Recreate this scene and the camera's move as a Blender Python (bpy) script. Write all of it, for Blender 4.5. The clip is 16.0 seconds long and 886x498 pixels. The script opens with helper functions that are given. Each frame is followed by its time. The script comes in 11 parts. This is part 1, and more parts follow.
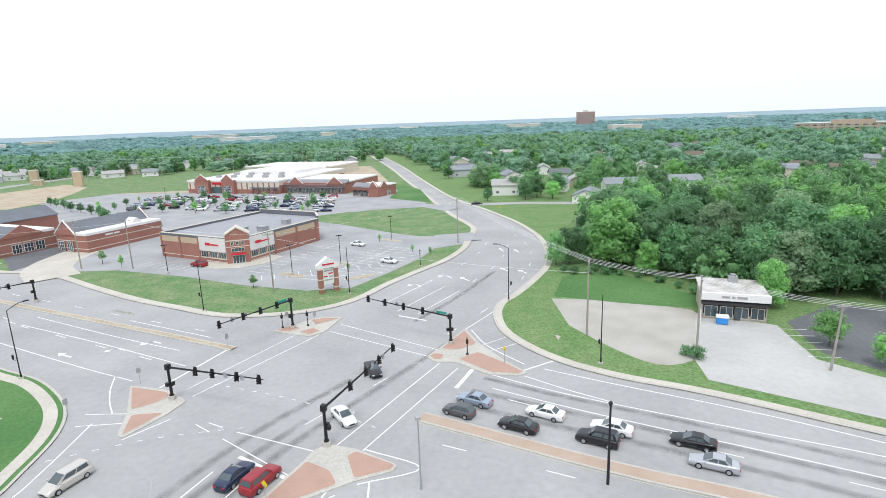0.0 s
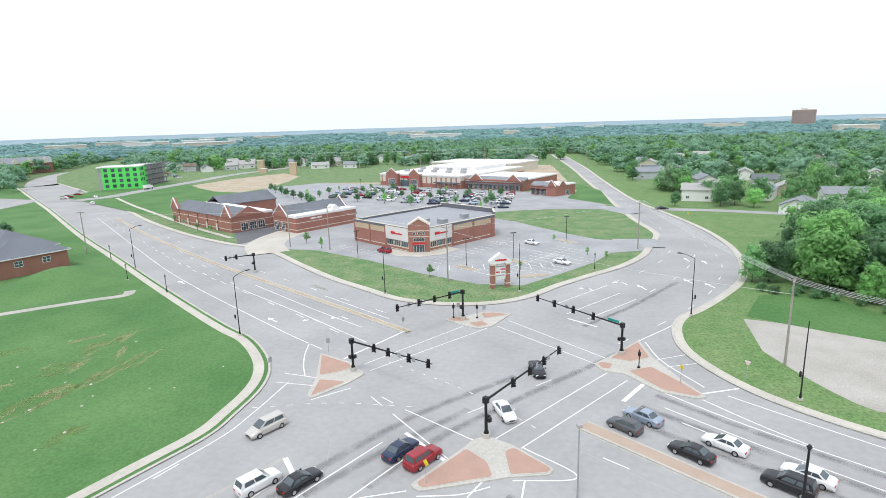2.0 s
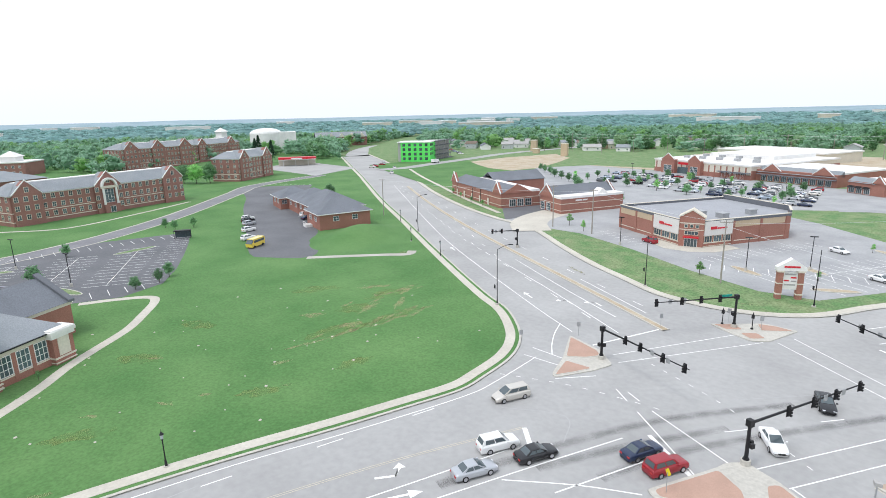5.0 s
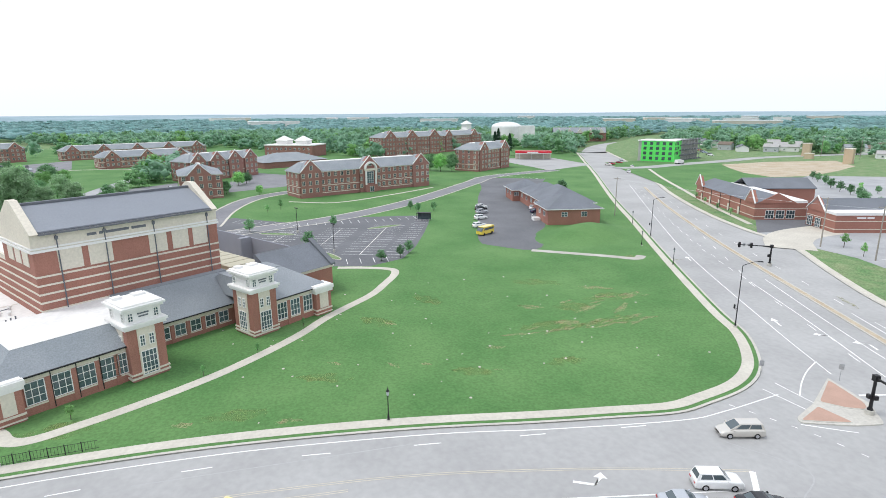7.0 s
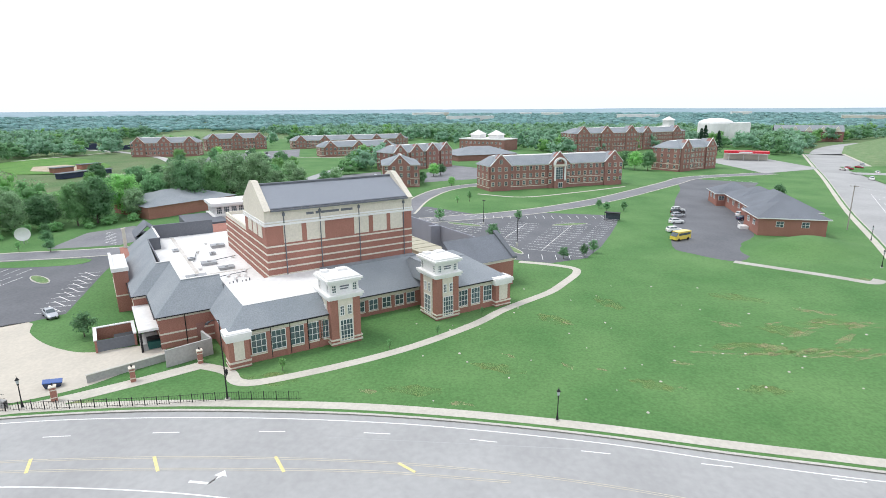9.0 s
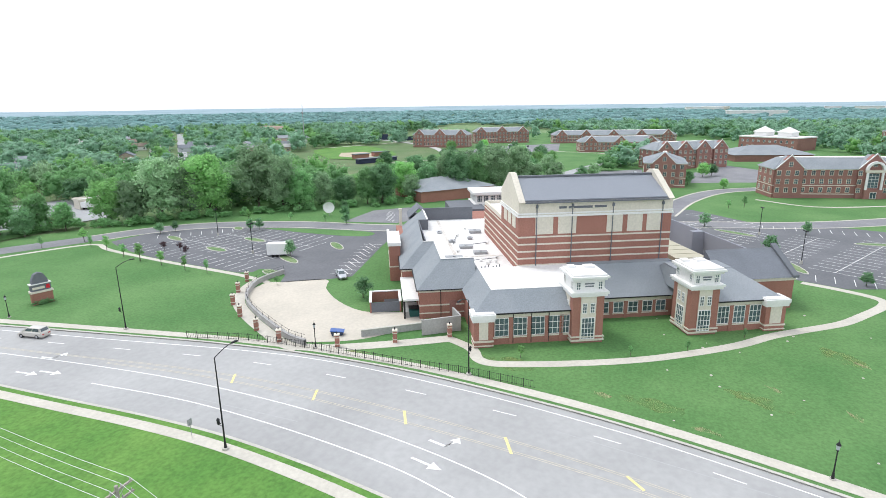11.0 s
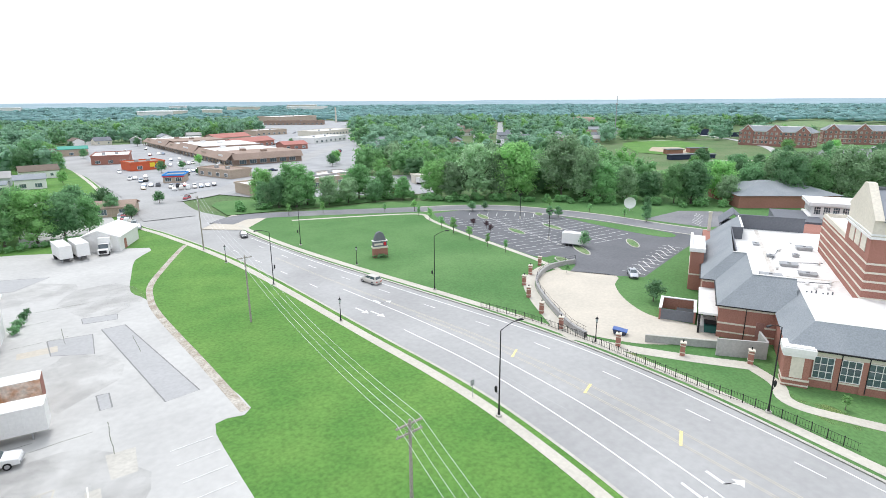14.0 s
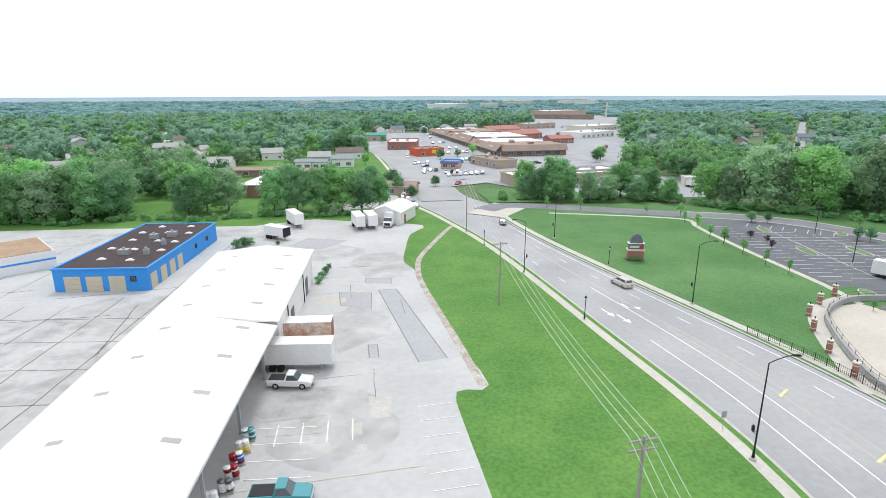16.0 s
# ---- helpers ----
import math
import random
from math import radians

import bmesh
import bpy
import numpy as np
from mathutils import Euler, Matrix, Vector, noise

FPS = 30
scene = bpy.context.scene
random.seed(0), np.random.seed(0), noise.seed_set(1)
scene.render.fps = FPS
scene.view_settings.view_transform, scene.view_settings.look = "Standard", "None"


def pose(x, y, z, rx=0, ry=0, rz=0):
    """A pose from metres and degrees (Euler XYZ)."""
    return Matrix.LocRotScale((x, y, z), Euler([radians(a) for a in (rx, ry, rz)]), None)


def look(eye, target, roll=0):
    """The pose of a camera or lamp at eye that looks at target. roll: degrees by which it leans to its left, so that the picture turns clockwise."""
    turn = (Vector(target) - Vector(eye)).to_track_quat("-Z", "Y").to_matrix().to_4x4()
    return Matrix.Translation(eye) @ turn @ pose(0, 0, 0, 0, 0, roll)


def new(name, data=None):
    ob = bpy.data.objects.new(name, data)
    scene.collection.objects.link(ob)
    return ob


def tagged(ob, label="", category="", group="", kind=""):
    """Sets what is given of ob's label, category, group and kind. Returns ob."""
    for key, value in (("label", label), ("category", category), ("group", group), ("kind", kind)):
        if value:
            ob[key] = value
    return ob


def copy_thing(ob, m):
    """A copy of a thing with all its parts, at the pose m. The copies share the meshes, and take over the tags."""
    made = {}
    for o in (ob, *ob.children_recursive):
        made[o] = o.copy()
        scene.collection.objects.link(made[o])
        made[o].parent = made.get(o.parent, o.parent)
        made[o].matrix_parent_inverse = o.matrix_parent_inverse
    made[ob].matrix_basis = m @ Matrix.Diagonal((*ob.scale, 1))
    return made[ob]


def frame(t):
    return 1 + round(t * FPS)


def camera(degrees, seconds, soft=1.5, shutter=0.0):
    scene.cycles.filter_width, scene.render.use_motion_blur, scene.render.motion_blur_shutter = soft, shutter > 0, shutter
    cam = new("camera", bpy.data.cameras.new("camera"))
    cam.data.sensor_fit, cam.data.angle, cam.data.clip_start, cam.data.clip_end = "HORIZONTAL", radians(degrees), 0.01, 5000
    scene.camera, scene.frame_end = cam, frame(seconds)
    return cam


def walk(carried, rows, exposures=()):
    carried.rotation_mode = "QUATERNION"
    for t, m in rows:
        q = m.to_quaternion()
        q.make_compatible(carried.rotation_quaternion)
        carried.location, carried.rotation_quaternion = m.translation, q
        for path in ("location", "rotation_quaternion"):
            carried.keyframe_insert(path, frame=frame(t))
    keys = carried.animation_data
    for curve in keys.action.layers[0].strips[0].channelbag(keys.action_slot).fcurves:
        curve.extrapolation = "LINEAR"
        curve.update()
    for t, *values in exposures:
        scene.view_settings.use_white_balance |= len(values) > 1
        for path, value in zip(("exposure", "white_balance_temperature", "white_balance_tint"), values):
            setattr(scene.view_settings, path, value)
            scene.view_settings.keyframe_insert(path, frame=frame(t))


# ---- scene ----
cam = camera(77.20, 16.0, soft=0.6)
PATH = [
    (0, pose(0, 0, 36, 76.96, 2.00, -0.30)),
    (0.5, pose(0, 0, 36, 77.10, 1.91, 4.78)),
    (1, pose(0, 0, 36, 77.14, 1.90, 9.06)),
    (1.5, pose(0, 0, 36, 77.24, 1.85, 13.68)),
    (2, pose(0, 0, 36, 77.38, 1.69, 17.98)),
    (2.5, pose(0, 0, 36, 76.72, 1.62, 21.56)),
    (3, pose(0, 0, 36, 76.17, 1.61, 25.22)),
    (3.2, pose(0, 0, 36, 76.14, 1.50, 26.74)),
    (5.3, pose(0, 0, 36, 76.30, 1.13, 48.46)),
    (5.5, pose(0, 0, 36, 76.33, 1.01, 50.61)),
    (6, pose(0, 0, 36, 76.26, 0.92, 56.62)),
    (6.5, pose(0, 0, 36, 76.18, 0.64, 62.99)),
    (7, pose(0, 0, 36, 76.10, 0.38, 68.96)),
    (7.5, pose(0, 0, 36, 75.95, 0.09, 74.22)),
    (8, pose(0, 0, 36, 75.82, -0.03, 78.87)),
    (8.2, pose(0, 0, 36, 75.82, 0.08, 80.59)),
    (10.3, pose(0, 0, 36, 75.44, 0.49, 104.62)),
    (10.5, pose(0, 0, 36, 75.43, 0.57, 107.64)),
    (11, pose(0, 0, 36, 75.44, 0.70, 114.20)),
    (11.5, pose(0, 0, 36, 75.40, 0.66, 119.22)),
    (12, pose(0, 0, 36, 75.33, 0.72, 123.85)),
    (12.5, pose(0, 0, 36, 75.23, 0.67, 128.99)),
    (13, pose(0, 0, 36, 75.11, 0.57, 134.25)),
    (13.5, pose(0, 0, 36, 74.98, 0.48, 139.17)),
    (14, pose(0, 0, 36, 74.88, 0.34, 144.90)),
    (14.5, pose(0, 0, 36, 74.79, 0.13, 151.59)),
    (15, pose(0, 0, 36, 74.68, 0.20, 158.92)),
    (15.5, pose(0, 0, 36, 74.57, 0.17, 165.88)),
    (16, pose(0, 0, 36, 74.45, 0.11, 171.50)),
]
walk(cam, PATH, [(0, 0.1), (6.5, 0.1), (8.2, 0.13), (10.3, 0.2), (12.5, 0.3), (13.5, 0.29), (15, 0.19), (16, 0.12)])

# ---- light ----
SUN_EL, SUN_AZ = radians(64), radians(190)
world = bpy.data.worlds.new("overcast_sky")
scene.world = world
world.use_nodes = True
wn, wl = world.node_tree.nodes, world.node_tree.links
wn.clear()
sky = wn.new("ShaderNodeTexSky")
sky.sky_type, sky.sun_disc, sky.sun_elevation, sky.sun_rotation = "NISHITA", False, SUN_EL, SUN_AZ
sky.dust_density, sky.air_density = 3.0, 1.0
sky_hsv = wn.new("ShaderNodeHueSaturation")
sky_hsv.inputs["Saturation"].default_value = 0.3
veil = wn.new("ShaderNodeMixRGB")  # thin bright cloud over the whole sky
veil.inputs[0].default_value = 0.75
veil.inputs[2].default_value = (9.7, 10.4, 11.6, 1)
sky_bg, sky_out = wn.new("ShaderNodeBackground"), wn.new("ShaderNodeOutputWorld")
sky_bg.inputs[1].default_value = 0.118
wl.new(sky.outputs[0], sky_hsv.inputs["Color"])
wl.new(sky_hsv.outputs[0], veil.inputs[1])
wl.new(veil.outputs[0], sky_bg.inputs[0])
wl.new(sky_bg.outputs[0], sky_out.inputs[0])
sun = new("sun", bpy.data.lights.new("sun", "SUN"))
sun.data.energy, sun.data.angle, sun.data.color = 1.3, radians(14), (1.0, 0.98, 0.96)
sun.matrix_world = look((0, 0, 200), Vector((0, 0, 200)) - Vector((math.sin(SUN_AZ) * math.cos(SUN_EL), math.cos(SUN_AZ) * math.cos(SUN_EL), math.sin(SUN_EL))))


# ---- materials ----
def mat(name, col, rough=0.85, var=0.15, scale=3.0, fine=20.0, bump=0.0, metal=0.0, col2=None, spec=0.3, island=0.0, each=0.0):
    """A surface with variation at two scales, in metres: col drifts towards col2 in patches, with grain and relief."""
    m = bpy.data.materials.new(name)
    m.use_nodes = True
    nt, lk = m.node_tree.nodes, m.node_tree.links
    b = nt["Principled BSDF"]
    b.inputs["Roughness"].default_value, b.inputs["Metallic"].default_value = rough, metal
    b.inputs["Specular IOR Level"].default_value = spec
    pos = nt.new("ShaderNodeNewGeometry")
    big, small = nt.new("ShaderNodeTexNoise"), nt.new("ShaderNodeTexNoise")
    big.inputs["Scale"].default_value, big.inputs["Detail"].default_value = 1.0 / scale, 5.0
    small.inputs["Scale"].default_value, small.inputs["Detail"].default_value = fine, 3.0
    for n in (big, small):
        lk.new(pos.outputs["Position"], n.inputs["Vector"])
    ramp = nt.new("ShaderNodeValToRGB")
    ramp.color_ramp.elements[0].position, ramp.color_ramp.elements[1].position = 0.35, 0.68
    c2 = col2 or tuple(c * (1 - var) for c in col)
    ramp.color_ramp.elements[0].color, ramp.color_ramp.elements[1].color = (*col, 1), (*c2, 1)
    lk.new(big.outputs["Fac"], ramp.inputs[0])
    hsv = nt.new("ShaderNodeHueSaturation")
    mr = nt.new("ShaderNodeMapRange")
    mr.inputs[1].default_value, mr.inputs[2].default_value = 0.3, 0.7
    mr.inputs[3].default_value, mr.inputs[4].default_value = 1 - var, 1 + var
    lk.new(small.outputs["Fac"], mr.inputs[0])
    value = mr.outputs[0]
    for amount, source in ((island, pos.outputs["Random Per Island"]), (each, nt.new("ShaderNodeObjectInfo").outputs["Random"])):
        if amount:
            ir, mul = nt.new("ShaderNodeMapRange"), nt.new("ShaderNodeMath")
            ir.inputs[3].default_value, ir.inputs[4].default_value = 1 - amount, 1 + amount
            mul.operation = "MULTIPLY"
            lk.new(source, ir.inputs[0])
            lk.new(ir.outputs[0], mul.inputs[0])
            lk.new(value, mul.inputs[1])
            value = mul.outputs[0]
    lk.new(value, hsv.inputs["Value"])
    lk.new(ramp.outputs[0], hsv.inputs["Color"])
    lk.new(hsv.outputs[0], b.inputs["Base Color"])
    if bump:
        bp = nt.new("ShaderNodeBump")
        bp.inputs["Strength"].default_value, bp.inputs["Distance"].default_value = 0.6, bump
        lk.new(small.outputs["Fac"], bp.inputs["Height"])
        lk.new(bp.outputs[0], b.inputs["Normal"])
    return m


def bands(m, colour, low, step, height, top=99.0):
    """Lays pale courses into a wall material every step metres of height, from low to top."""
    nt, lk = m.node_tree.nodes, m.node_tree.links
    b = nt["Principled BSDF"]
    before = b.inputs["Base Color"].links[0].from_socket
    pos, sep = nt.new("ShaderNodeNewGeometry"), nt.new("ShaderNodeSeparateXYZ")
    lk.new(pos.outputs["Position"], sep.inputs[0])
    sub, mod, lt = nt.new("ShaderNodeMath"), nt.new("ShaderNodeMath"), nt.new("ShaderNodeMath")
    sub.operation, mod.operation, lt.operation = "SUBTRACT", "FLOORED_MODULO", "LESS_THAN"
    sub.inputs[1].default_value, mod.inputs[1].default_value, lt.inputs[1].default_value = low, step, height
    lk.new(sep.outputs[2], sub.inputs[0])
    lk.new(sub.outputs[0], mod.inputs[0])
    lk.new(mod.outputs[0], lt.inputs[0])
    mix = nt.new("ShaderNodeMixRGB")
    mix.inputs[2].default_value = (*colour, 1)
    lk.new(lt.outputs[0], mix.inputs[0])
    lk.new(before, mix.inputs[1])
    lk.new(mix.outputs[0], b.inputs["Base Color"])
    return m


def leafy(m, share):
    """Adds the daylight that leaves let through to what they reflect."""
    nt, lk = m.node_tree.nodes, m.node_tree.links
    b = nt["Principled BSDF"]
    tl, mx, warm = nt.new("ShaderNodeBsdfTranslucent"), nt.new("ShaderNodeAddShader"), nt.new("ShaderNodeHueSaturation")
    warm.inputs["Value"].default_value = share
    lk.new(b.inputs["Base Color"].links[0].from_socket, warm.inputs["Color"])
    lk.new(warm.outputs[0], tl.inputs[0])
    lk.new(b.outputs[0], mx.inputs[0])
    lk.new(tl.outputs[0], mx.inputs[1])
    lk.new(mx.outputs[0], nt["Material Output"].inputs[0])
    return m


GRASS = mat("grass", (0.079, 0.188, 0.058), 0.95, 0.17, 15.0, 2.6, 0.08, col2=(0.122, 0.24, 0.083))
GRASS_DRY = mat("rough_grass", (0.115, 0.225, 0.085), 0.95, 0.32, 5.0, 2.4, 0.06, col2=(0.22, 0.275, 0.14))
GRASS_BRIGHT = mat("fresh_grass", (0.088, 0.214, 0.044), 0.95, 0.2, 8.0, 2.2, 0.08, col2=(0.13, 0.262, 0.058))
GRASS_OLIVE = mat("olive_grass", (0.13, 0.235, 0.08), 0.95, 0.3, 6.0, 2.6, 0.08, col2=(0.18, 0.265, 0.11))
GROUND = mat("meadow_ground", (0.09, 0.17, 0.06), 0.95, 0.25, 30.0, 1.0, 0.0, col2=(0.16, 0.2, 0.1))
ROAD = mat("pale_concrete_road", (0.412, 0.41, 0.404), 0.9, 0.06, 15.0, 1.1, 0.0, col2=(0.34, 0.338, 0.334))
LOT = mat("worn_asphalt", (0.4, 0.405, 0.41), 0.9, 0.07, 9.0, 2.0, 0.0, col2=(0.32, 0.325, 0.335))
LOT_PALE = mat("pale_yard_concrete", (0.53, 0.525, 0.505), 0.9, 0.05, 11.0, 1.1, 0.0, col2=(0.45, 0.445, 0.43))
ASPHALT = mat("fresh_asphalt", (0.135, 0.139, 0.15), 0.9, 0.1, 12.0, 2.0, 0.0, col2=(0.17, 0.174, 0.185))
ASPHALT_MID = mat("grey_asphalt", (0.2, 0.2, 0.215), 0.9, 0.1, 9.0, 2.0, 0.0, col2=(0.26, 0.26, 0.27))
WALK = mat("pale_sidewalk", (0.57, 0.54, 0.47), 0.9, 0.08, 6.0, 2.5, 0.0, col2=(0.5, 0.47, 0.41))
KERB = mat("kerb_concrete", (0.53, 0.51, 0.46), 0.9, 0.1, 4.0, 3.0)
DRIVE = mat("tan_concrete", (0.58, 0.53, 0.45), 0.9, 0.06, 7.0, 2.0, 0.0, col2=(0.52, 0.48, 0.41))
GRAVEL = mat("gravel", (0.48, 0.46, 0.42), 0.95, 0.14, 6.0, 5.0, 0.04, col2=(0.4, 0.38, 0.34))
DIRT = mat("bare_earth", (0.42, 0.34, 0.24), 0.95, 0.14, 8.0, 2.0, 0.0, col2=(0.5, 0.44, 0.34))
PAVER = mat("red_pavers", (0.47, 0.31, 0.245), 0.9, 0.07, 2.0, 9.0, 0.0, col2=(0.43, 0.285, 0.225))
MEDIAN = mat("tan_pavers", (0.44, 0.335, 0.26), 0.9, 0.07, 3.0, 8.0, 0.0, col2=(0.48, 0.385, 0.31))
WHITE_LINE = mat("white_road_paint", (0.82, 0.82, 0.8), 0.8, 0.08, 3.0, 4.0)
YELLOW_BAR = mat("yellow_hatch_paint", (0.8, 0.68, 0.3), 0.8, 0.14, 1.0, 4.0, col2=(0.72, 0.62, 0.34))
YELLOW_LINE = mat("faded_yellow_paint", (0.56, 0.52, 0.43), 0.8, 0.1, 3.0, 4.0)
PATCH = mat("dark_patch", (0.42, 0.42, 0.42), 0.9, 0.06, 5.0, 2.0)
SEAM = mat("tarred_seam", (0.26, 0.26, 0.255), 0.9, 0.1, 2.0, 4.0)
BRICK = mat("red_brick", (0.375, 0.18, 0.14), 0.9, 0.14, 5.0, 6.0, 0.01, col2=(0.325, 0.155, 0.12))
BRICK_DK = mat("dark_red_brick", (0.33, 0.17, 0.145), 0.9, 0.16, 5.0, 6.0, 0.01)
STONE = mat("cream_stone", (0.69, 0.64, 0.545), 0.85, 0.07, 5.0, 3.0)
WHITE = mat("white_trim", (0.8, 0.79, 0.77), 0.6, 0.04, 4.0, 3.0)
ROOF_W = mat("white_membrane_roof", (0.82, 0.81, 0.79), 0.7, 0.05, 6.0, 1.5, 0.0, col2=(0.72, 0.71, 0.69))
SHINGLE = mat("grey_shingles", (0.25, 0.275, 0.295), 0.9, 0.13, 6.0, 5.0, 0.01, col2=(0.3, 0.32, 0.34))
SHINGLE_DK = mat("dark_shingles", (0.19, 0.205, 0.23), 0.9, 0.14, 6.0, 5.0, 0.01)
METAL_ROOF = mat("standing_seam_roof", (0.265, 0.285, 0.32), 0.5, 0.05, 8.0, 4.0, 0.0, spec=0.4)
GLASS = mat("window_glass", (0.085, 0.125, 0.14), 0.12, 0.2, 3.0, 3.0, 0.0, spec=0.7, each=0.35)
BLACK = mat("black_metal", (0.02, 0.02, 0.022), 0.5, 0.1, 2.0, 5.0)
STEEL = mat("galvanised_steel", (0.42, 0.43, 0.44), 0.5, 0.1, 2.0, 5.0, metal=0.4)
WOOD_POLE = mat("weathered_pole_wood", (0.36, 0.33, 0.29), 0.9, 0.14, 2.0, 5.0)
GREY_WALL = mat("grey_cladding", (0.16, 0.17, 0.19), 0.8, 0.08, 5.0, 3.0)
GREY_BLOCK = mat("grey_block_wall", (0.42, 0.41, 0.4), 0.9, 0.1, 3.0, 3.0)


# ---- mesh tools ----
class Shape:
    """Collects boxes, prisms, tubes and faces into one mesh."""

    def __init__(self):
        self.v, self.f = [], []

    def add(self, vs, fs):
        n = len(self.v)
        self.v += [tuple(p) for p in vs]
        self.f += [tuple(n + i for i in q) for q in fs]
        return self

    def box(self, x0, y0, z0, x1, y1, z1):
        p = [(x, y, z) for z in (z0, z1) for x, y in ((x0, y0), (x1, y0), (x1, y1), (x0, y1))]
        return self.add(p, [(3, 2, 1, 0), (4, 5, 6, 7), (0, 1, 5, 4), (1, 2, 6, 5), (2, 3, 7, 6), (3, 0, 4, 7)])

    def prism(self, poly, z0, z1):
        n = len(poly)
        p = [(x, y, z0) for x, y in poly] + [(x, y, z1) for x, y in poly]
        return self.add(p, [tuple(range(n, 2 * n)), tuple(reversed(range(n)))] + [(i, (i + 1) % n, n + (i + 1) % n, n + i) for i in range(n)])

    def tube(self, a, b, r0, r1=None, n=8, cap=True):
        a, b = Vector(a), Vector(b)
        r1 = r0 if r1 is None else r1
        q = (b - a).to_track_quat("Z", "Y")
        ring = [Vector((math.cos(2 * math.pi * i / n), math.sin(2 * math.pi * i / n), 0)) for i in range(n)]
        p = [a + q @ (c * r0) for c in ring] + [b + q @ (c * r1) for c in ring]
        fs = [(i, (i + 1) % n, n + (i + 1) % n, n + i) for i in range(n)]
        if cap:
            fs += [tuple(range(n, 2 * n)), tuple(reversed(range(n)))]
        return self.add(p, fs)

    def gable(self, x0, y0, x1, y1, z0, z1, along="x", over=0.4, thick=0.25):
        """A pitched roof slab over a rectangle, ridge along x or y."""
        a, b, c, d = x0 - over, y0 - over, x1 + over, y1 + over
        if along == "x":
            m = (b + d) / 2
            lo = [(a, b, z0), (c, b, z0), (c, d, z0), (a, d, z0), (a, m, z1), (c, m, z1)]
            fs = [(0, 1, 5, 4), (2, 3, 4, 5)]
        else:
            m = (a + c) / 2
            lo = [(a, b, z0), (a, d, z0), (c, d, z0), (c, b, z0), (m, b, z1), (m, d, z1)]
            fs = [(1, 0, 4, 5), (3, 2, 5, 4)]
        up = [(x, y, z + thick) for x, y, z in lo]
        self.add(up, fs)
        self.add(lo, [tuple(reversed(q)) for q in fs])
        n = len(self.v) - 12
        for i, j in ((0, 1), (2, 3), (0, 4), (3, 4), (1, 5), (2, 5)):
            self.f.append((n + 6 + i, n + 6 + j, n + j, n + i))
        return self

    def hip(self, x0, y0, x1, y1, z0, z1, over=0.5, flat=None):
        """A hipped roof; with flat it stops at that inset, as a mansard round a flat top."""
        a, b, c, d = x0 - over, y0 - over, x1 + over, y1 + over
        i = min(c - a, d - b) / 2 if flat is None else flat
        lo = [(a, b, z0), (c, b, z0), (c, d, z0), (a, d, z0)]
        hi = [(a + i, b + i, z1), (c - i, b + i, z1), (c - i, d - i, z1), (a + i, d - i, z1)]
        return self.add(lo + hi, [(0, 1, 5, 4), (1, 2, 6, 5), (2, 3, 7, 6), (3, 0, 4, 7), (4, 5, 6, 7), (3, 2, 1, 0)])

    def ball(self, c, r, n=8, m=5, sz=1.0):
        p = [(c[0], c[1], c[2] - r * sz)]
        for j in range(1, m):
            t = math.pi * j / m
            p += [(c[0] + r * math.sin(t) * math.cos(2 * math.pi * i / n), c[1] + r * math.sin(t) * math.sin(2 * math.pi * i / n), c[2] - r * sz * math.cos(t)) for i in range(n)]
        p.append((c[0], c[1], c[2] + r * sz))
        fs = [(0, 1 + (i + 1) % n, 1 + i) for i in range(n)]
        for j in range(m - 2):
            fs += [(1 + j * n + i, 1 + j * n + (i + 1) % n, 1 + (j + 1) * n + (i + 1) % n, 1 + (j + 1) * n + i) for i in range(n)]
        e = len(p) - 1
        fs += [(e, 1 + (m - 2) * n + i, 1 + (m - 2) * n + (i + 1) % n) for i in range(n)]
        return self.add(p, fs)

    def mesh(self, name, *mats):
        me = bpy.data.meshes.new(name)
        me.from_pydata(self.v, [], self.f)
        for m in mats:
            me.materials.append(m)
        return me


def part(name, shape, material, parent=None, label="", at=None):
    """Links a shape, or a mesh that is shared, as one mesh object under its thing."""
    me = shape if isinstance(shape, bpy.types.Mesh) else shape.mesh(name, material)
    ob = new(name, me)
    ob.parent = parent
    if at is not None:
        ob.matrix_basis = at
    if label:
        ob["label"] = label
    return ob


def thing(name, x, y, z=0.0, rz=0.0, label="", category="", group="", kind=""):
    ob = new(name)
    ob.empty_display_size = 0.2
    ob.matrix_basis = pose(x, y, z, 0, 0, rz)
    return tagged(ob, label, category, group, kind)


def axis(p, q):
    """The bearing of the line from p to q, in degrees, and its length."""
    return math.degrees(math.atan2(q[1] - p[1], q[0] - p[0])), math.hypot(q[0] - p[0], q[1] - p[1])


def smooth(pts, n=5):
    """A curve through the points (Catmull-Rom)."""
    p = [Vector(q).to_2d() for q in pts]
    p = [2 * p[0] - p[1]] + p + [2 * p[-1] - p[-2]]
    out = []
    for i in range(1, len(p) - 2):
        for k in range(n):
            t = k / n
            out.append(0.5 * (2 * p[i] + (p[i + 1] - p[i - 1]) * t + (2 * p[i - 1] - 5 * p[i] + 4 * p[i + 1] - p[i + 2]) * t * t + (3 * p[i] - p[i - 1] - 3 * p[i + 1] + p[i + 2]) * t ** 3))
    return [(q.x, q.y) for q in out + [p[-2]]]


def offset(line, d):
    """The line moved d metres to its left."""
    out = []
    for i, q in enumerate(line):
        a, b = Vector(line[max(i - 1, 0)]), Vector(line[min(i + 1, len(line) - 1)])
        t = (b - a).normalized()
        out.append((q[0] - t.y * d, q[1] + t.x * d))
    return out


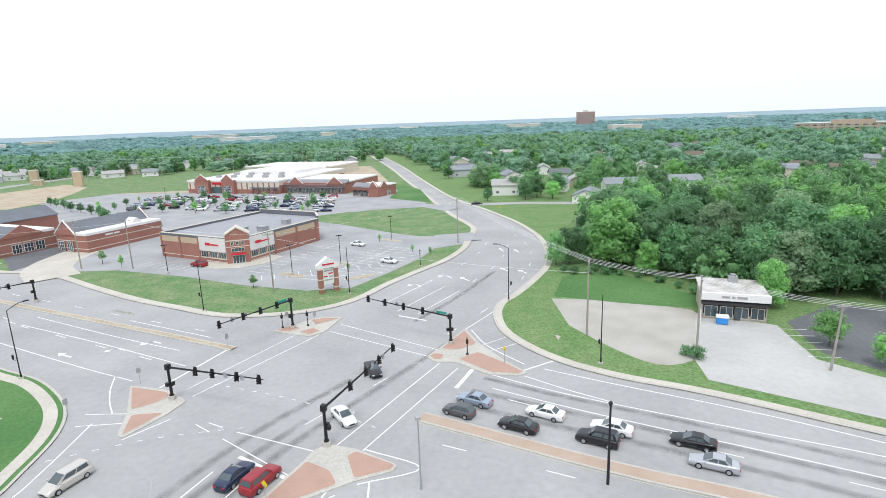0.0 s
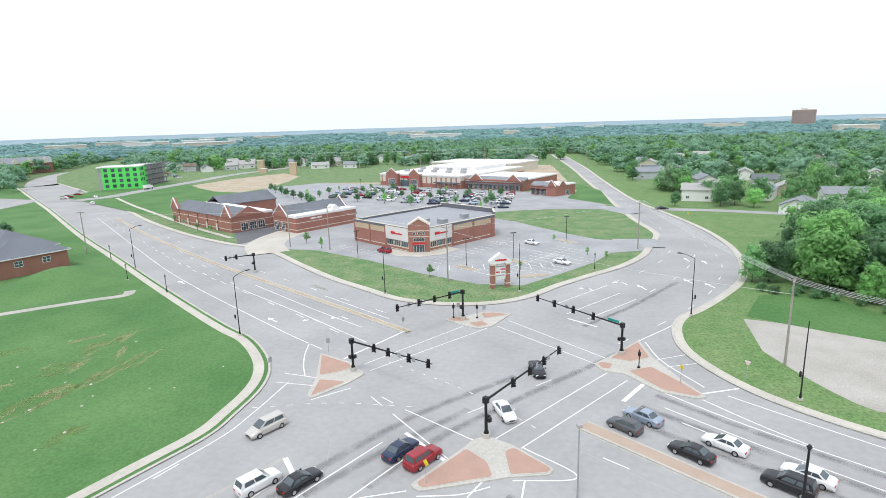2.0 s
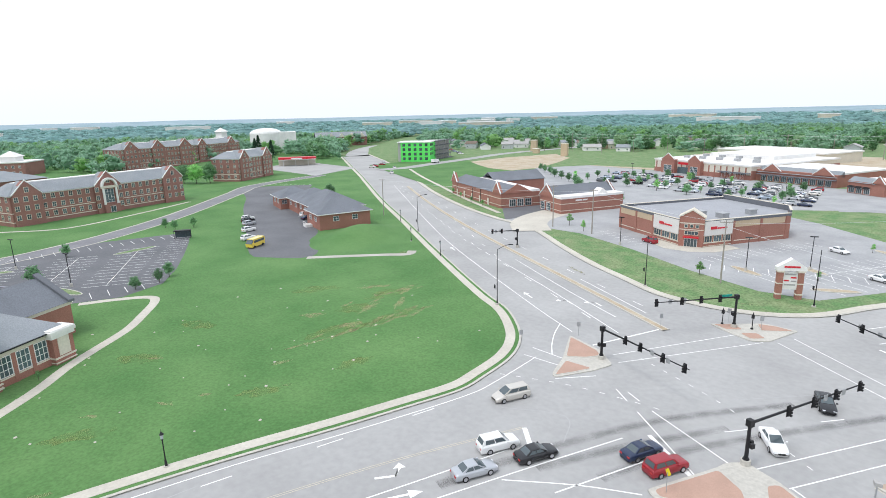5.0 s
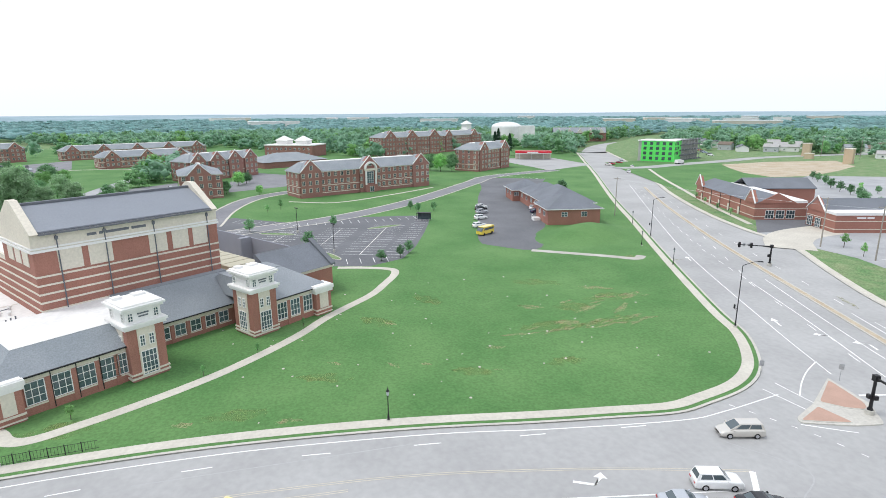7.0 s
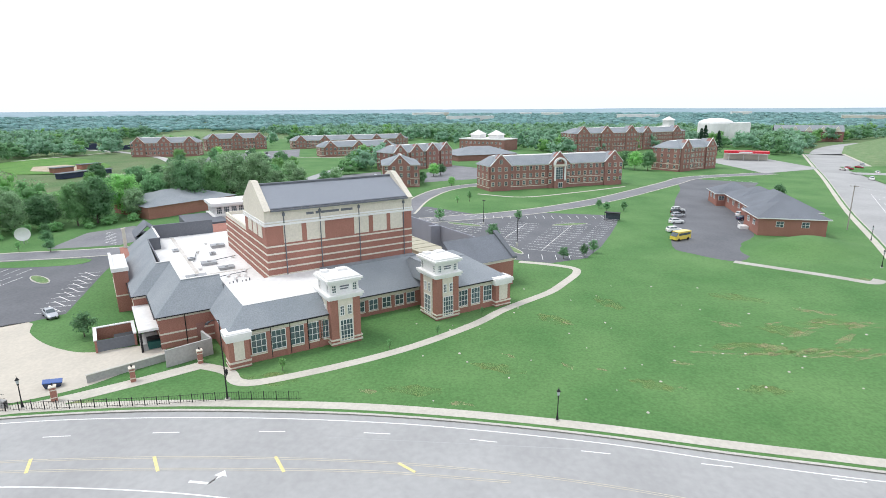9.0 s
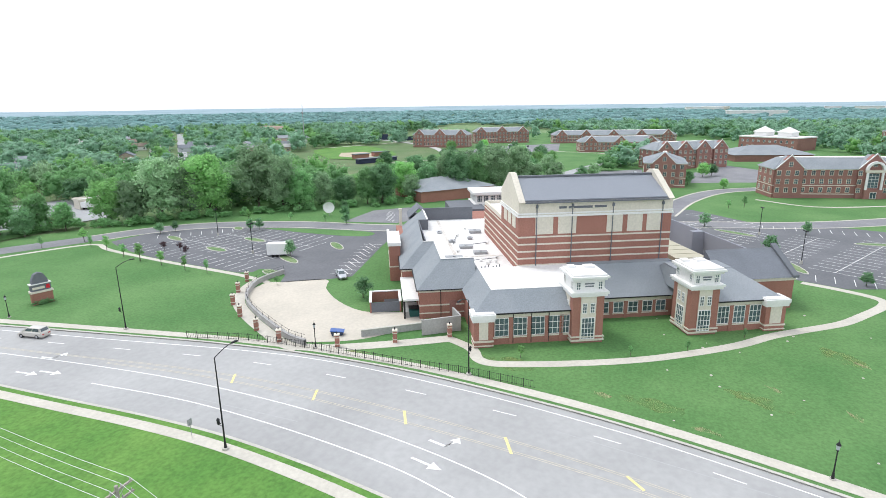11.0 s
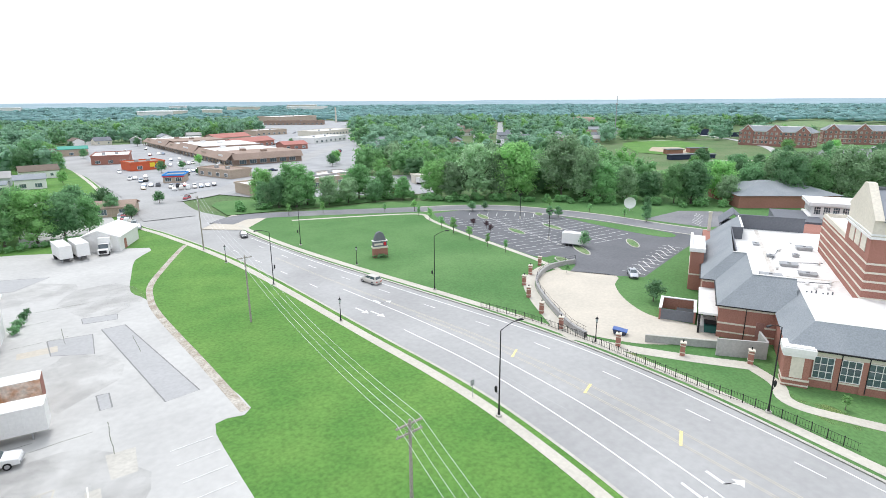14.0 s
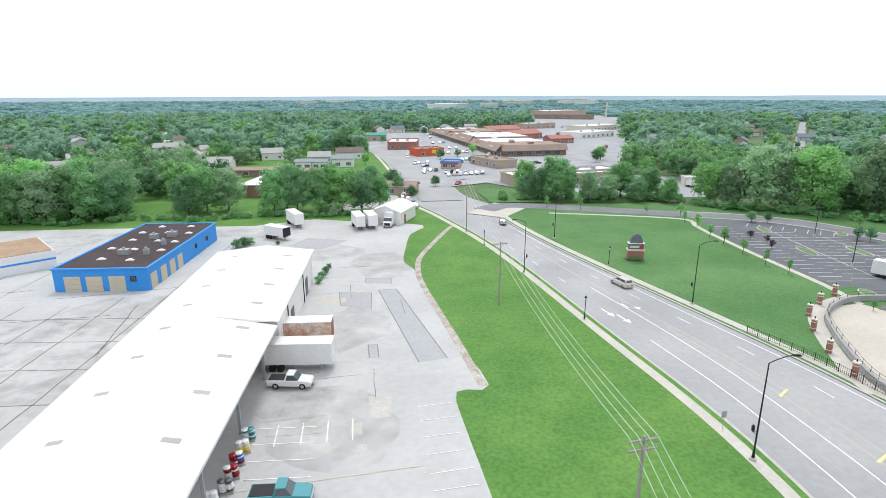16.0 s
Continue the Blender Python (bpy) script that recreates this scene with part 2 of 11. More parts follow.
def sheet(name, poly, z, material, label="", category="", thick=0.0, kind="structure"):
    """A flat piece of ground with an outline; with thick it has sides going down."""
    bm = bmesh.new()
    vs = [bm.verts.new((x, y, z)) for x, y in poly]
    es = [bm.edges.new((vs[i], vs[(i + 1) % len(vs)])) for i in range(len(vs))]
    bmesh.ops.triangle_fill(bm, use_beauty=True, use_dissolve=False, edges=es, normal=(0, 0, 1))
    if thick:
        lo = [bm.verts.new((x, y, z - thick)) for x, y in poly]
        for i in range(len(vs)):
            j = (i + 1) % len(vs)
            bm.faces.new((vs[i], lo[i], lo[j], vs[j]))
    for f in bm.faces:
        if abs(f.normal.z) > 0.5 and f.normal.z < 0:
            f.normal_flip()
    me = bpy.data.meshes.new(name)
    bm.to_mesh(me)
    bm.free()
    me.materials.append(material)
    return tagged(new(name, me), label, category, "", kind)


def ribbon(shape, line, d0, d1, z, drop=0.0):
    """A strip between two offsets of a line, with side faces of height drop."""
    a, b = offset(line, d0), offset(line, d1)
    n = len(line)
    shape.add([(x, y, z) for x, y in a] + [(x, y, z) for x, y in b], [(i, i + 1, n + i + 1, n + i) if d1 > d0 else (n + i, n + i + 1, i + 1, i) for i in range(n - 1)])
    if drop:
        for e in (a, b):
            shape.add([(x, y, z) for x, y in e] + [(x, y, z - drop) for x, y in e], [(i, i + 1, n + i + 1, n + i) for i in range(n - 1)])
    return shape


def dashes(shape, line, on, off, w, z, start=0.0):
    """A broken line along a curve."""
    s, want, pts = 0.0, start, [Vector(q) for q in line]
    for a, b in zip(pts, pts[1:]):
        d = (b - a).length
        while want < s + d and d > 0:
            t = (b - a) / d
            p, q, nrm = a + t * (want - s), a + t * (want - s + on), Vector((-t.y, t.x)) * w / 2
            shape.add([(*(p - nrm), z), (*(q - nrm), z), (*(q + nrm), z), (*(p + nrm), z)], [(0, 1, 2, 3)])
            want += on + off
        s += d
    return shape


def inside(x, y, poly):
    hit, j = False, len(poly) - 1
    for i in range(len(poly)):
        (xi, yi), (xj, yj) = poly[i], poly[j]
        if (yi > y) != (yj > y) and x < (xj - xi) * (y - yi) / (yj - yi) + xi:
            hit = not hit
        j = i
    return hit

# ---- ground, roads and kerbs ----
gs = Shape()
RINGS = (0, 60, 150, 300, 600, 1000, 1600, 2300, 3000, 3600, 4200, 4800)
for ri, rr in enumerate(RINGS):
    for k in range(96):
        a = 2 * math.pi * k / 96
        rise = 0.0 if rr < 1500 else min((rr - 1500) / 2500, 1.0) * (16 + 9 * noise.noise(Vector((3 * math.cos(a), 3 * math.sin(a), rr / 900))))
        gs.v.append((rr * math.cos(a), rr * math.sin(a), rise - 0.1))
for ri in range(len(RINGS) - 1):
    for k in range(96):
        a, b = ri * 96 + k, ri * 96 + (k + 1) % 96
        gs.f.append((a, a + 96, b + 96, b) if ri else (a, a + 96, b + 96))
tagged(part("ground", gs, GROUND), "green wooded plain running out to low hills", "ground", "", "structure")

# kerb lines of the four corners of the crossing, from leg to leg
K_WEST = smooth([(-420, 290), (-330, 236), (-273, 202), (-191, 151.5), (-143.5, 124), (-113, 106), (-87, 91), (-70.5, 81.8), (-62, 77.6), (-55, 72), (-50.6, 66.8), (-48, 61), (-46.9, 54), (-46.6, 48.5), (-48.6, 40.5), (-51, 31.5), (-54.7, 19), (-57.8, 6), (-60.2, -7.3), (-61.5, -20), (-62.2, -33), (-61.8, -44.5), (-60.6, -56), (-58.6, -68), (-56, -80), (-52.6, -95), (-48.5, -113), (-44.5, -134), (-41.8, -155), (-41.2, -167)])
K_SHOPS = smooth([(-420, 318), (-330, 268), (-252, 220), (-195, 182.5), (-152, 158.3), (-123, 146), (-105, 141), (-83.7, 126), (-68, 115.4), (-55.5, 108.6), (-46.5, 103.8), (-40, 102.4), (-33.6, 102.4), (-27, 104), (-21.5, 107.3), (-17, 112.5), (-12.6, 121), (-6.5, 130.5), (1, 141.8), (6.4, 155), (8.6, 168), (11, 182), (10, 192), (3.6, 217), (-6.4, 270), (-22.4, 355), (-43, 466), (-80, 640)])
K_EAST = smooth([(-70, 640), (-33.7, 463), (-14, 353), (2.4, 268), (15.4, 226.4), (23.7, 198.3), (27.5, 177), (28.4, 161), (26.9, 143.5), (24, 132), (18.8, 120.4), (13.7, 111), (10.4, 106), (8.7, 99), (9.2, 90.5), (12.5, 82.8), (17.3, 76.4), (24.1, 71), (33.7, 65.6), (47.4, 56), (62, 46), (90, 26), (150, -20)])
K_SOUTH = smooth([(-10, 8), (-24, 2), (-33, -8), (-37.6, -18), (-39.2, -27), (-40.1, -37), (-40.4, -47), (-39.8, -58), (-38.6, -70), (-37.2, -85), (-35.6, -103), (-33.2, -124), (-29.6, -144), (-24, -168), (-18.4, -190), (-16.8, -232), (-15.4, -291), (-9, -387), (4, -560)])
K_FAR_W = smooth([(-35, -560), (-37, -387), (-38.4, -290), (-37.6, -228), (-38, -200), (-43, -183)])
road_outline = K_SHOPS + K_EAST + [(120, -50), (60, -2), (30, 22), (8, 20)] + K_SOUTH + K_FAR_W + list(reversed(K_WEST))
sheet("road", road_outline, 0.0, ROAD, "pale grey concrete roads meeting at a wide crossing", "road")

SW_BLOCK = K_WEST + [(-60, -176), (-95, -176), (-130, -158), (-260, -170), (-700, -200), (-700, 350), (-420, 296)]
SHOP_BLOCK = K_SHOPS + [(-200, 760), (-700, 600), (-500, 380)]
EAST_BLOCK = K_EAST + [(300, -60), (400, 300), (100, 600)]
SOUTH_BLOCK = K_SOUTH + [(120, -560), (200, -200), (160, 0), (20, 0)]
for nm, poly, m, lb in (("lawn_campus", SW_BLOCK, GRASS, "broad mown green lawn beside the road"), ("lawn_shops", SHOP_BLOCK, GRASS_DRY, "rough patchy grass round the shopping centre"),
                        ("lawn_east", EAST_BLOCK, GRASS_OLIVE, "olive green verge behind the kerb"), ("lawn_south", SOUTH_BLOCK, GRASS_BRIGHT, "bright green mown bank beside the road")):
    sheet(nm, poly, 0.14, m, lb, "lawn", thick=0.16)


# kerbs stand 15 cm over the road, sidewalks lie behind them
for nm, line, side, w0, w1 in (("campus", K_WEST, -1, 1.0, 2.6), ("shops", K_SHOPS, 1, 0.42, 2.0), ("east", K_EAST, 1, 0.42, 1.7), ("south", K_SOUTH, 1, 1.2, 2.7)):
    tagged(part("kerb_" + nm, ribbon(Shape(), line, 0.0, side * 0.4, 0.158, 0.16), KERB), "pale concrete kerb along the road edge", "kerb", "", "structure")
    tagged(part("pavement_" + nm, ribbon(Shape(), line, side * w0, side * w1, 0.17, 0.04), WALK), "pale concrete sidewalk running beside the kerb", "sidewalk", "", "structure")


def rounded(poly, r=0.6):
    """The outline with its corners cut round."""
    out, n = [], len(poly)
    for i in range(n):
        p, a, b = Vector(poly[i]), Vector(poly[i - 1]), Vector(poly[(i + 1) % n])
        d0, d1 = min(r, (a - p).length / 2.2), min(r, (b - p).length / 2.2)
        s0, s1 = p + (a - p).normalized() * d0, p + (b - p).normalized() * d1
        out += [tuple(s0), tuple(p * 0.5 + (s0 + s1) * 0.25), tuple(s1)]
    return out


def grown(poly, d):
    """The outline pushed out by d metres from its middle, roughly."""
    c = sum((Vector(p) for p in poly), Vector((0, 0))) / len(poly)
    return [tuple(Vector(p) + (Vector(p) - c).normalized() * d) for p in poly]


# paved islands at the four corners
ISLES = [
    [[(-45.7, 73.6), (-40, 71.8), (-38.7, 70.6), (-40, 68.6), (-42.2, 67)], [(-41.4, 65.6), (-37.4, 65.9), (-38.6, 63.4), (-40, 60.8)]],
    [[(-31, 94.6), (-28.6, 96.6), (-26.6, 95.2), (-28.6, 93.6)], [(-25.6, 99.4), (-23, 100.2), (-20.4, 99.8), (-24.2, 96.8)], [(-26.4, 93.4), (-24.4, 95), (-22.8, 93.6), (-24.4, 92)]],
    [[(-1, 83.7), (3, 91.2), (4.6, 85.4), (1.8, 83.1)], [(1.6, 79.5), (4.7, 81.8), (8.2, 77.8), (10.8, 74.3), (10, 73.8), (6.1, 74.6)], [(-2.9, 80.9), (-2.3, 81.9), (-0.7, 81.5), (-1, 79.9), (-1.9, 79.4)]],
    [[(-15.9, 54.1), (-13.1, 52.3), (-11.9, 50), (-18.4, 46.2), (-19.2, 46.8)], [(-11.6, 54.8), (-10.8, 55.7), (-6.3, 53), (-6.3, 52.3), (-10.2, 50.8)]],
]
PADS = [
    [(-46.3, 74.3), (-39.5, 72.3), (-35.8, 69), (-36.8, 65.6), (-39.6, 60.2), (-40.6, 60.8), (-42.2, 65.8)],
    [(-31.6, 94.4), (-28.2, 97.4), (-24.8, 100.6), (-19.8, 100.5), (-22, 92.8), (-24.2, 91.2), (-27, 92.2)],
    [(-3.4, 80.9), (-1.4, 84), (3.2, 92.2), (5.3, 85), (8.9, 78), (11.4, 74), (10, 73.2), (5.6, 74), (1, 78.6), (-2, 78.8)],
    [(-16.2, 54.5), (-15.8, 56), (-14.3, 57.5), (-12.9, 56.9), (-10.8, 56.2), (-5.9, 53), (-6.2, 51.9), (-10.4, 50.3), (-11.9, 49.4), (-18.6, 45.6), (-19.8, 46.4)],
]
for pad, beds in zip(PADS, ISLES):
    ob = sheet("traffic_island", rounded(pad, 0.5), 0.13, KERB, "kerbed traffic island of pale concrete and red pavers", "traffic island", thick=0.13, kind="thing")
    for bed in beds:
        rim = sheet("rim", rounded(grown(bed, 0.22), 0.45), 0.17, KERB, thick=0.05, kind="part")
        pav = sheet("paver_bed", rounded(bed, 0.4), 0.178, PAVER, "faded red paving bricks", thick=0.02, kind="part")
        rim.parent = pav.parent = ob
        del rim["kind"], pav["kind"]

MED_E = smooth([(-3.6, 62.8), (3.5, 58.8), (12.4, 53.7), (20.2, 49.6), (28, 46), (40, 39.6), (70, 22)])
MED_W = smooth([(-35.8, 86.8), (-50, 94), (-68, 103), (-91, 114.4), (-121, 130), (-168, 157), (-214, 186)])
for nm, line, w in (("east", MED_E, 1.1), ("west", MED_W, 0.75)):
    tagged(part("median_" + nm, ribbon(Shape(), line, -w, w, 0.14, 0.14), KERB), "raised concrete median with tan pavers", "median", "", "structure")
    tagged(part("median_paving_" + nm, ribbon(Shape(), line, 0.28 - w, w - 0.28, 0.148), MEDIAN if nm == "east" else DIRT), "tan brick paving set in the median", "median", "", "structure")

# ---- road markings ----
ZL = 0.012
solid, broken, yellow, bars = Shape(), Shape(), Shape(), Shape()
for line in ([(-47, 76), (-62, 83.6), (-103.7, 106.5), (-140, 129.5), (-225, 186)], [(-45, 87), (-60, 94.5), (-83, 107)], [(-41, 80.6), (-62, 92), (-83, 102.6)], [(-42, 92.5), (-62, 103)],
             [(-45.6, 64), (-45, 54), (-45.4, 47.6), (-49.4, 32.5), (-53.3, 20), (-57, 4), (-59, -8), (-60.5, -24), (-60.8, -44), (-58.8, -60), (-53, -86), (-46, -119), (-41, -150)],
             [(-33.3, 43.9), (-37.7, 29.9), (-41, 20)], [(-25.8, 53), (-30.6, 40.3), (-35, 28)], [(-21.9, 51), (-26, 40)],
             [(-41, -6), (-44.4, -13), (-46.6, -22), (-48, -33), (-48.6, -44), (-48.2, -60), (-46.4, -76), (-43.2, -96)],) + ([(-39, -10), (-41.2, -18), (-43, -26), (-44.2, -40), (-44.3, -56), (-42.6, -72)],
             [(2.4, 90.9), (9, 101), (17.2, 114.4)], [(-12, 109), (-3, 124)], [(-9.6, 103), (0, 119)], [(-5.6, 101), (3, 115)],
             [(4.7, 75), (15.5, 67.5), (33, 58), (46, 51.3), (70, 37)], [(5.9, 69.8), (16, 63.4), (26.3, 57.5), (43, 48), (66, 34)], [(14, 75.2), (23.3, 69.4), (34.5, 62.8), (46.6, 54.6), (80, 29)],
             [(-18.5, 45), (-14.5, 46.4), (-11.8, 48.4)], [(-9.8, 56.2), (-3.4, 52.4), (-9.8, 50)], [(-19.8, 45.5), (-25, 42.5), (-31, 38)],
             [(-50.6, 78), (-48.8, 73.6), (-46.6, 69.6), (-44.4, 66.4)],) + ([(-39.5, 60), (-35.8, 64.5)], [(10.8, 73.2), (16, 68.6), (21, 64.8)], [(4.2, 91.8), (6.4, 84.6), (11.4, 77)]):
    ribbon(solid, smooth(line), -0.09, 0.09, ZL)
for line in ([(-48, 83.6), (-103, 113), (-150, 141), (-225, 190)], [(-44, 95.6), (-70, 108.5), (-126, 137.5), (-200, 180)], [(-85, 103.6), (-120, 122), (-215, 181)], [(-88, 106), (-130, 134)],
             [(-46, 43), (-49.6, 28), (-53.2, 12), (-56, -2), (-57.4, -20), (-57.4, -40), (-55.6, -60), (-51, -82), (-44, -115), (-38.6, -150)], [(-39.5, -100), (-33.6, -140)],
             [(6, 121), (14, 139), (20, 165)], [(-2, 126), (8, 145), (14, 168)], [(0, 90), (12, 110), (20, 130), (24, 155), (20, 190)], [(12, 195), (-3, 275), (-20, 355)],
             [(-1.1, 56.6), (10.6, 50.8), (24, 44)], [(7.7, 66.5), (25, 55.8), (42, 46)], [(-18, 62), (-6, 78)]):
    dashes(broken, smooth(line), 3.05, 9.1, 0.16, ZL)
for line in ([(-34, 74), (-20, 68), (-8, 60)], [(-46, 56), (-36, 60), (-24, 62)]):
    dashes(broken, smooth(line), 0.7, 1.6, 0.13, ZL)
for line in ([(-35.2, 47.2), (-40, 36), (-43, 28), (-46.6, 17), (-49, 7), (-51.2, -6), (-52.6, -22), (-52.9, -36), (-52.4, -50), (-50.4, -66), (-47.4, -82), (-43.4, -104), (-40, -126)],
             [(-47.4, 8), (-49.6, -6), (-50.6, -22), (-51, -36), (-50.8, -50), (-49.8, -62), (-47.6, -76)]):
    for o in (-0.14, 0.14):
        ribbon(yellow, smooth(line), o - 0.05, o + 0.05, ZL)
ribbon(yellow, offset(MED_E, 1.25), -0.06, 0.06, ZL)
ribbon(yellow, offset(MED_E, -1.25), -0.06, 0.06, ZL)
for p, q in (((-52.2, -55.7), (-50.2, -54.4)), ((-53, -42.4), (-50.8, -41.4)), ((-52.9, -29.4), (-50.6, -28)), ((-52.4, -16.4), (-50, -15)), ((-50.8, -3.2), (-49.4, -1.6))):
    d = (Vector(q) - Vector(p)) * 0.06
    ribbon(bars, [tuple(Vector(p) - d), tuple(Vector(q) + d)], -0.17, 0.17, ZL + 0.006)
# crossings and stop lines
for p, q, w in (((-37.5, 72.3), (-26.2, 93.6), 0.16), ((-35.6, 70.4), (-22.6, 92), 0.16), ((-21, 93.4), (-1.8, 80.2), 0.16), ((-19.6, 96.8), (-0.9, 83), 0.16), ((-13.2, 57.2), (-1.4, 78.4), 0.16),
                ((-10, 56), (1.4, 76.6), 0.16), ((-27.2, 59.4), (-17, 51.6), 0.16), ((-31.9, 62.9), (-29.4, 61), 0.16), ((-26, 60.8), (-15.2, 56), 0.16), ((-30.4, 63.2), (-28.2, 62), 0.16), ((-41.6, 73.4), (-36.8, 86.6), 0.35), ((0.9, 70.2), (3.5, 75.9), 0.6),
                ((-35.1, 47.2), (-31.4, 43.8), 0.6), ((-23.9, 55.6), (-17.2, 51.2), 0.5), ((-9.2, 100.4), (-3.8, 97.2), 0.4), ((-48, 66.4), (-42.4, 66.2), 0.16), ((-47.4, 63.4), (-41.6, 63.8), 0.16),
                ((5, 84.4), (10, 88), 0.14),) + (((5.6, 81.8), (11.6, 85.2), 0.14), ((10.6, 74.8), (15.8, 77.8), 0.3), ((-12.6, 49.6), (-13.6, 46.2), 0.2), ((-8.6, 50.4), (-8.4, 47.4), 0.2)):
    ribbon(solid, [p, q], -w / 2, w / 2, ZL + 0.004)


def arrow(x, y, rz, turn=0):
    """A painted lane arrow: straight, or bent to one side."""
    s = Shape()
    if turn == 0:
        s.add([(-0.12, -1.4, 0), (0.12, -1.4, 0), (0.12, 0.4, 0), (-0.12, 0.4, 0), (-0.5, 0.4, 0), (0.5, 0.4, 0), (0, 1.5, 0)], [(0, 1, 2, 3), (4, 5, 6)])
    else:
        k = turn
        s.add([(-0.13, -1.4, 0), (0.13, -1.4, 0), (0.13, 0.1, 0), (-0.13, 0.35, 0), (-k * 0.9, 0.45, 0), (-k * 0.9, 0.72, 0), (-k * 0.9, 0.05, 0), (-k * 0.9, 1.1, 0), (-k * 1.6, 0.58, 0)], [(0, 1, 2, 3), (3, 2, 5, 4), (6, 7, 8)])
    ob = part("lane_arrow", s, WHITE_LINE)
    ob.matrix_basis = pose(x, y, ZL + 0.004, 0, 0, rz) @ Matrix.Diagonal((1.35, 1.35, 1, 1))
    tagged(ob, "white lane arrow painted on the road", "road marking", "lane arrows", "structure")


for x, y, rz, k in ((-39.4, 30.8, -35, 1), (-36.4, 29.6, -28, 0), (-48.4, -22.2, -10, 1), (-44.8, -22.6, -10, 0), (-40.9, -83.5, 10, 0), (-42.4, -80.5, 10, 0), (-45.4, -85.2, 10, 1),
                    (-51.5, 91.4, 62, 1), (-56.2, 88.8, 62, 1), (-64, 86.6, 62, 0), (-103, 105, 62, 0), (-6.5, 120.6, 30, 1), (0.4, 127, 30, 1), (4.4, 124, 30, 0), (14.4, 131, 25, 0), (18.5, 128.5, 25, 0), (20, 150, 12, 0), (16, 152, 12, 0)):
    arrow(x, y, rz, k)
for nm, shp, m, lb in (("lane_lines", solid, WHITE_LINE, "white solid lane lines and crossings"), ("lane_dashes", broken, WHITE_LINE, "white broken lane lines"), ("centre_lines", yellow, YELLOW_LINE, "faded yellow centre lines"), ("hatch_bars", bars, YELLOW_BAR, "short yellow bars in the centre lane")):
    tagged(part(nm, shp, m), lb, "road marking", "", "structure")

# ---- paved areas on the blocks ----
Z1 = 0.16
CAMPUS_ROAD = smooth([(-100, -155), (-113, -149), (-126, -137), (-137, -112), (-142, -86), (-152, -58), (-170, -22), (-183, 10), (-188, 26), (-200, 48), (-222, 76), (-262, 116), (-285, 140), (-300, 190)])
HOUSE_LOT = smooth([(-285, 128), (-247, 115), (-216, 99), (-170, 78), (-141, 65), (-133, 66.5), (-125, 74), (-134, 82.5), (-142, 84), (-151, 93), (-166, 100), (-190, 112), (-215, 112), (-226, 132), (-262, 160)], 3)
CAMPUS_LOT = [(-206, 0), (-186.5, 20), (-190, 42), (-184, 65.5), (-170, 60), (-156, 53.5), (-141, 46), (-130, 39), (-126, 29.5), (-129.5, 20.5), (-142, 8), (-150, -10), (-158, -40), (-175, -40)]
SW_LOT = [(-99, -146.5), (-97, -142), (-93.2, -130), (-91.5, -120.7), (-90.4, -105.9), (-89.6, -91.4), (-91.1, -88.4), (-93.8, -88.6), (-94.6, -86), (-94.2, -83.6), (-92, -79.9), (-87.5, -77.5), (-93.2, -69.3), (-96.9, -65.7), (-122.7, -73.3), (-139, -77.5), (-137, -92), (-133, -110), (-127, -128), (-118, -140), (-110, -146)]
YARD = smooth([(-87.8, -77.6), (-93, -69.8), (-88.2, -66.3), (-83.6, -61), (-80.6, -55.5), (-79.8, -51.1), (-81.8, -46), (-81.8, -41.8), (-78, -39.6), (-74, -42), (-69.3, -45.4), (-66.4, -49.6), (-64.4, -54.7), (-66.3, -59), (-70.8, -67.8), (-76.9, -76.1), (-80.8, -79.6), (-86.6, -80.2)], 3)
for nm, poly, m, lb in (("parking_lot_campus", CAMPUS_LOT, ASPHALT, "dark asphalt campus parking lot"), ("parking_lot_west", SW_LOT, ASPHALT, "dark asphalt parking lot ringed by young trees"),
                        ("house_lot", HOUSE_LOT, ASPHALT, "dark grey asphalt yard beside the brick house"), ("service_yard", YARD, DRIVE, "pale tan concrete service drive")):
    sheet(nm, poly, Z1, m, lb, "parking lot")
tagged(part("campus_road", ribbon(Shape(), CAMPUS_ROAD, -4, 4, Z1 + 0.005), ASPHALT_MID), "grey campus drive winding past the lots", "road", "", "structure")
tagged(part("campus_road_kerb", ribbon(Shape(), CAMPUS_ROAD, 4, 4.7, Z1 + 0.03, 0.05), WALK), "pale kerb beside the campus drive", "kerb", "", "structure")
tagged(part("campus_road_kerb_inner", ribbon(Shape(), CAMPUS_ROAD, -4.5, -4, Z1 + 0.03, 0.05), WALK), "pale kerb beside the campus drive", "kerb", "", "structure")
ENTRY = smooth([(-39, -172), (-48, -178), (-65, -172), (-84, -163), (-100, -155), (-112, -149.6)])
tagged(part("campus_entry_road", ribbon(Shape(), ENTRY, -4.2, 4.2, Z1 + 0.01), ASPHALT_MID), "grey entrance drive to the campus", "road", "", "structure")
tagged(part("entry_apron", ribbon(Shape(), [(-37, -164), (-50, -180)], -7, 6, Z1), DRIVE), "tan concrete apron at the entrance", "road", "", "structure")
FOOTPATH = smooth([(-75, -34), (-72.6, -28.5), (-69.6, -26.2), (-69, -23.7), (-70.4, -19.7), (-73, -14), (-76.8, -7), (-81.2, -0.6), (-88.6, 8), (-95, 13.6), (-99.4, 18.4), (-105, 24.6), (-111, 29), (-117.6, 33.2), (-121.6, 33.4), (-125.2, 28), (-127.6, 22)])
tagged(part("footpath", ribbon(Shape(), FOOTPATH, -0.9, 0.9, Z1 + 0.012, 0.03), WALK), "curving pale concrete footpath across the lawn", "footpath", "", "structure")
LOTWALK = smooth([(-58, -164), (-75, -158), (-90, -152), (-95.4, -147), (-92.6, -138), (-90, -113.5), (-88.5, -90.6), (-86.6, -80)])
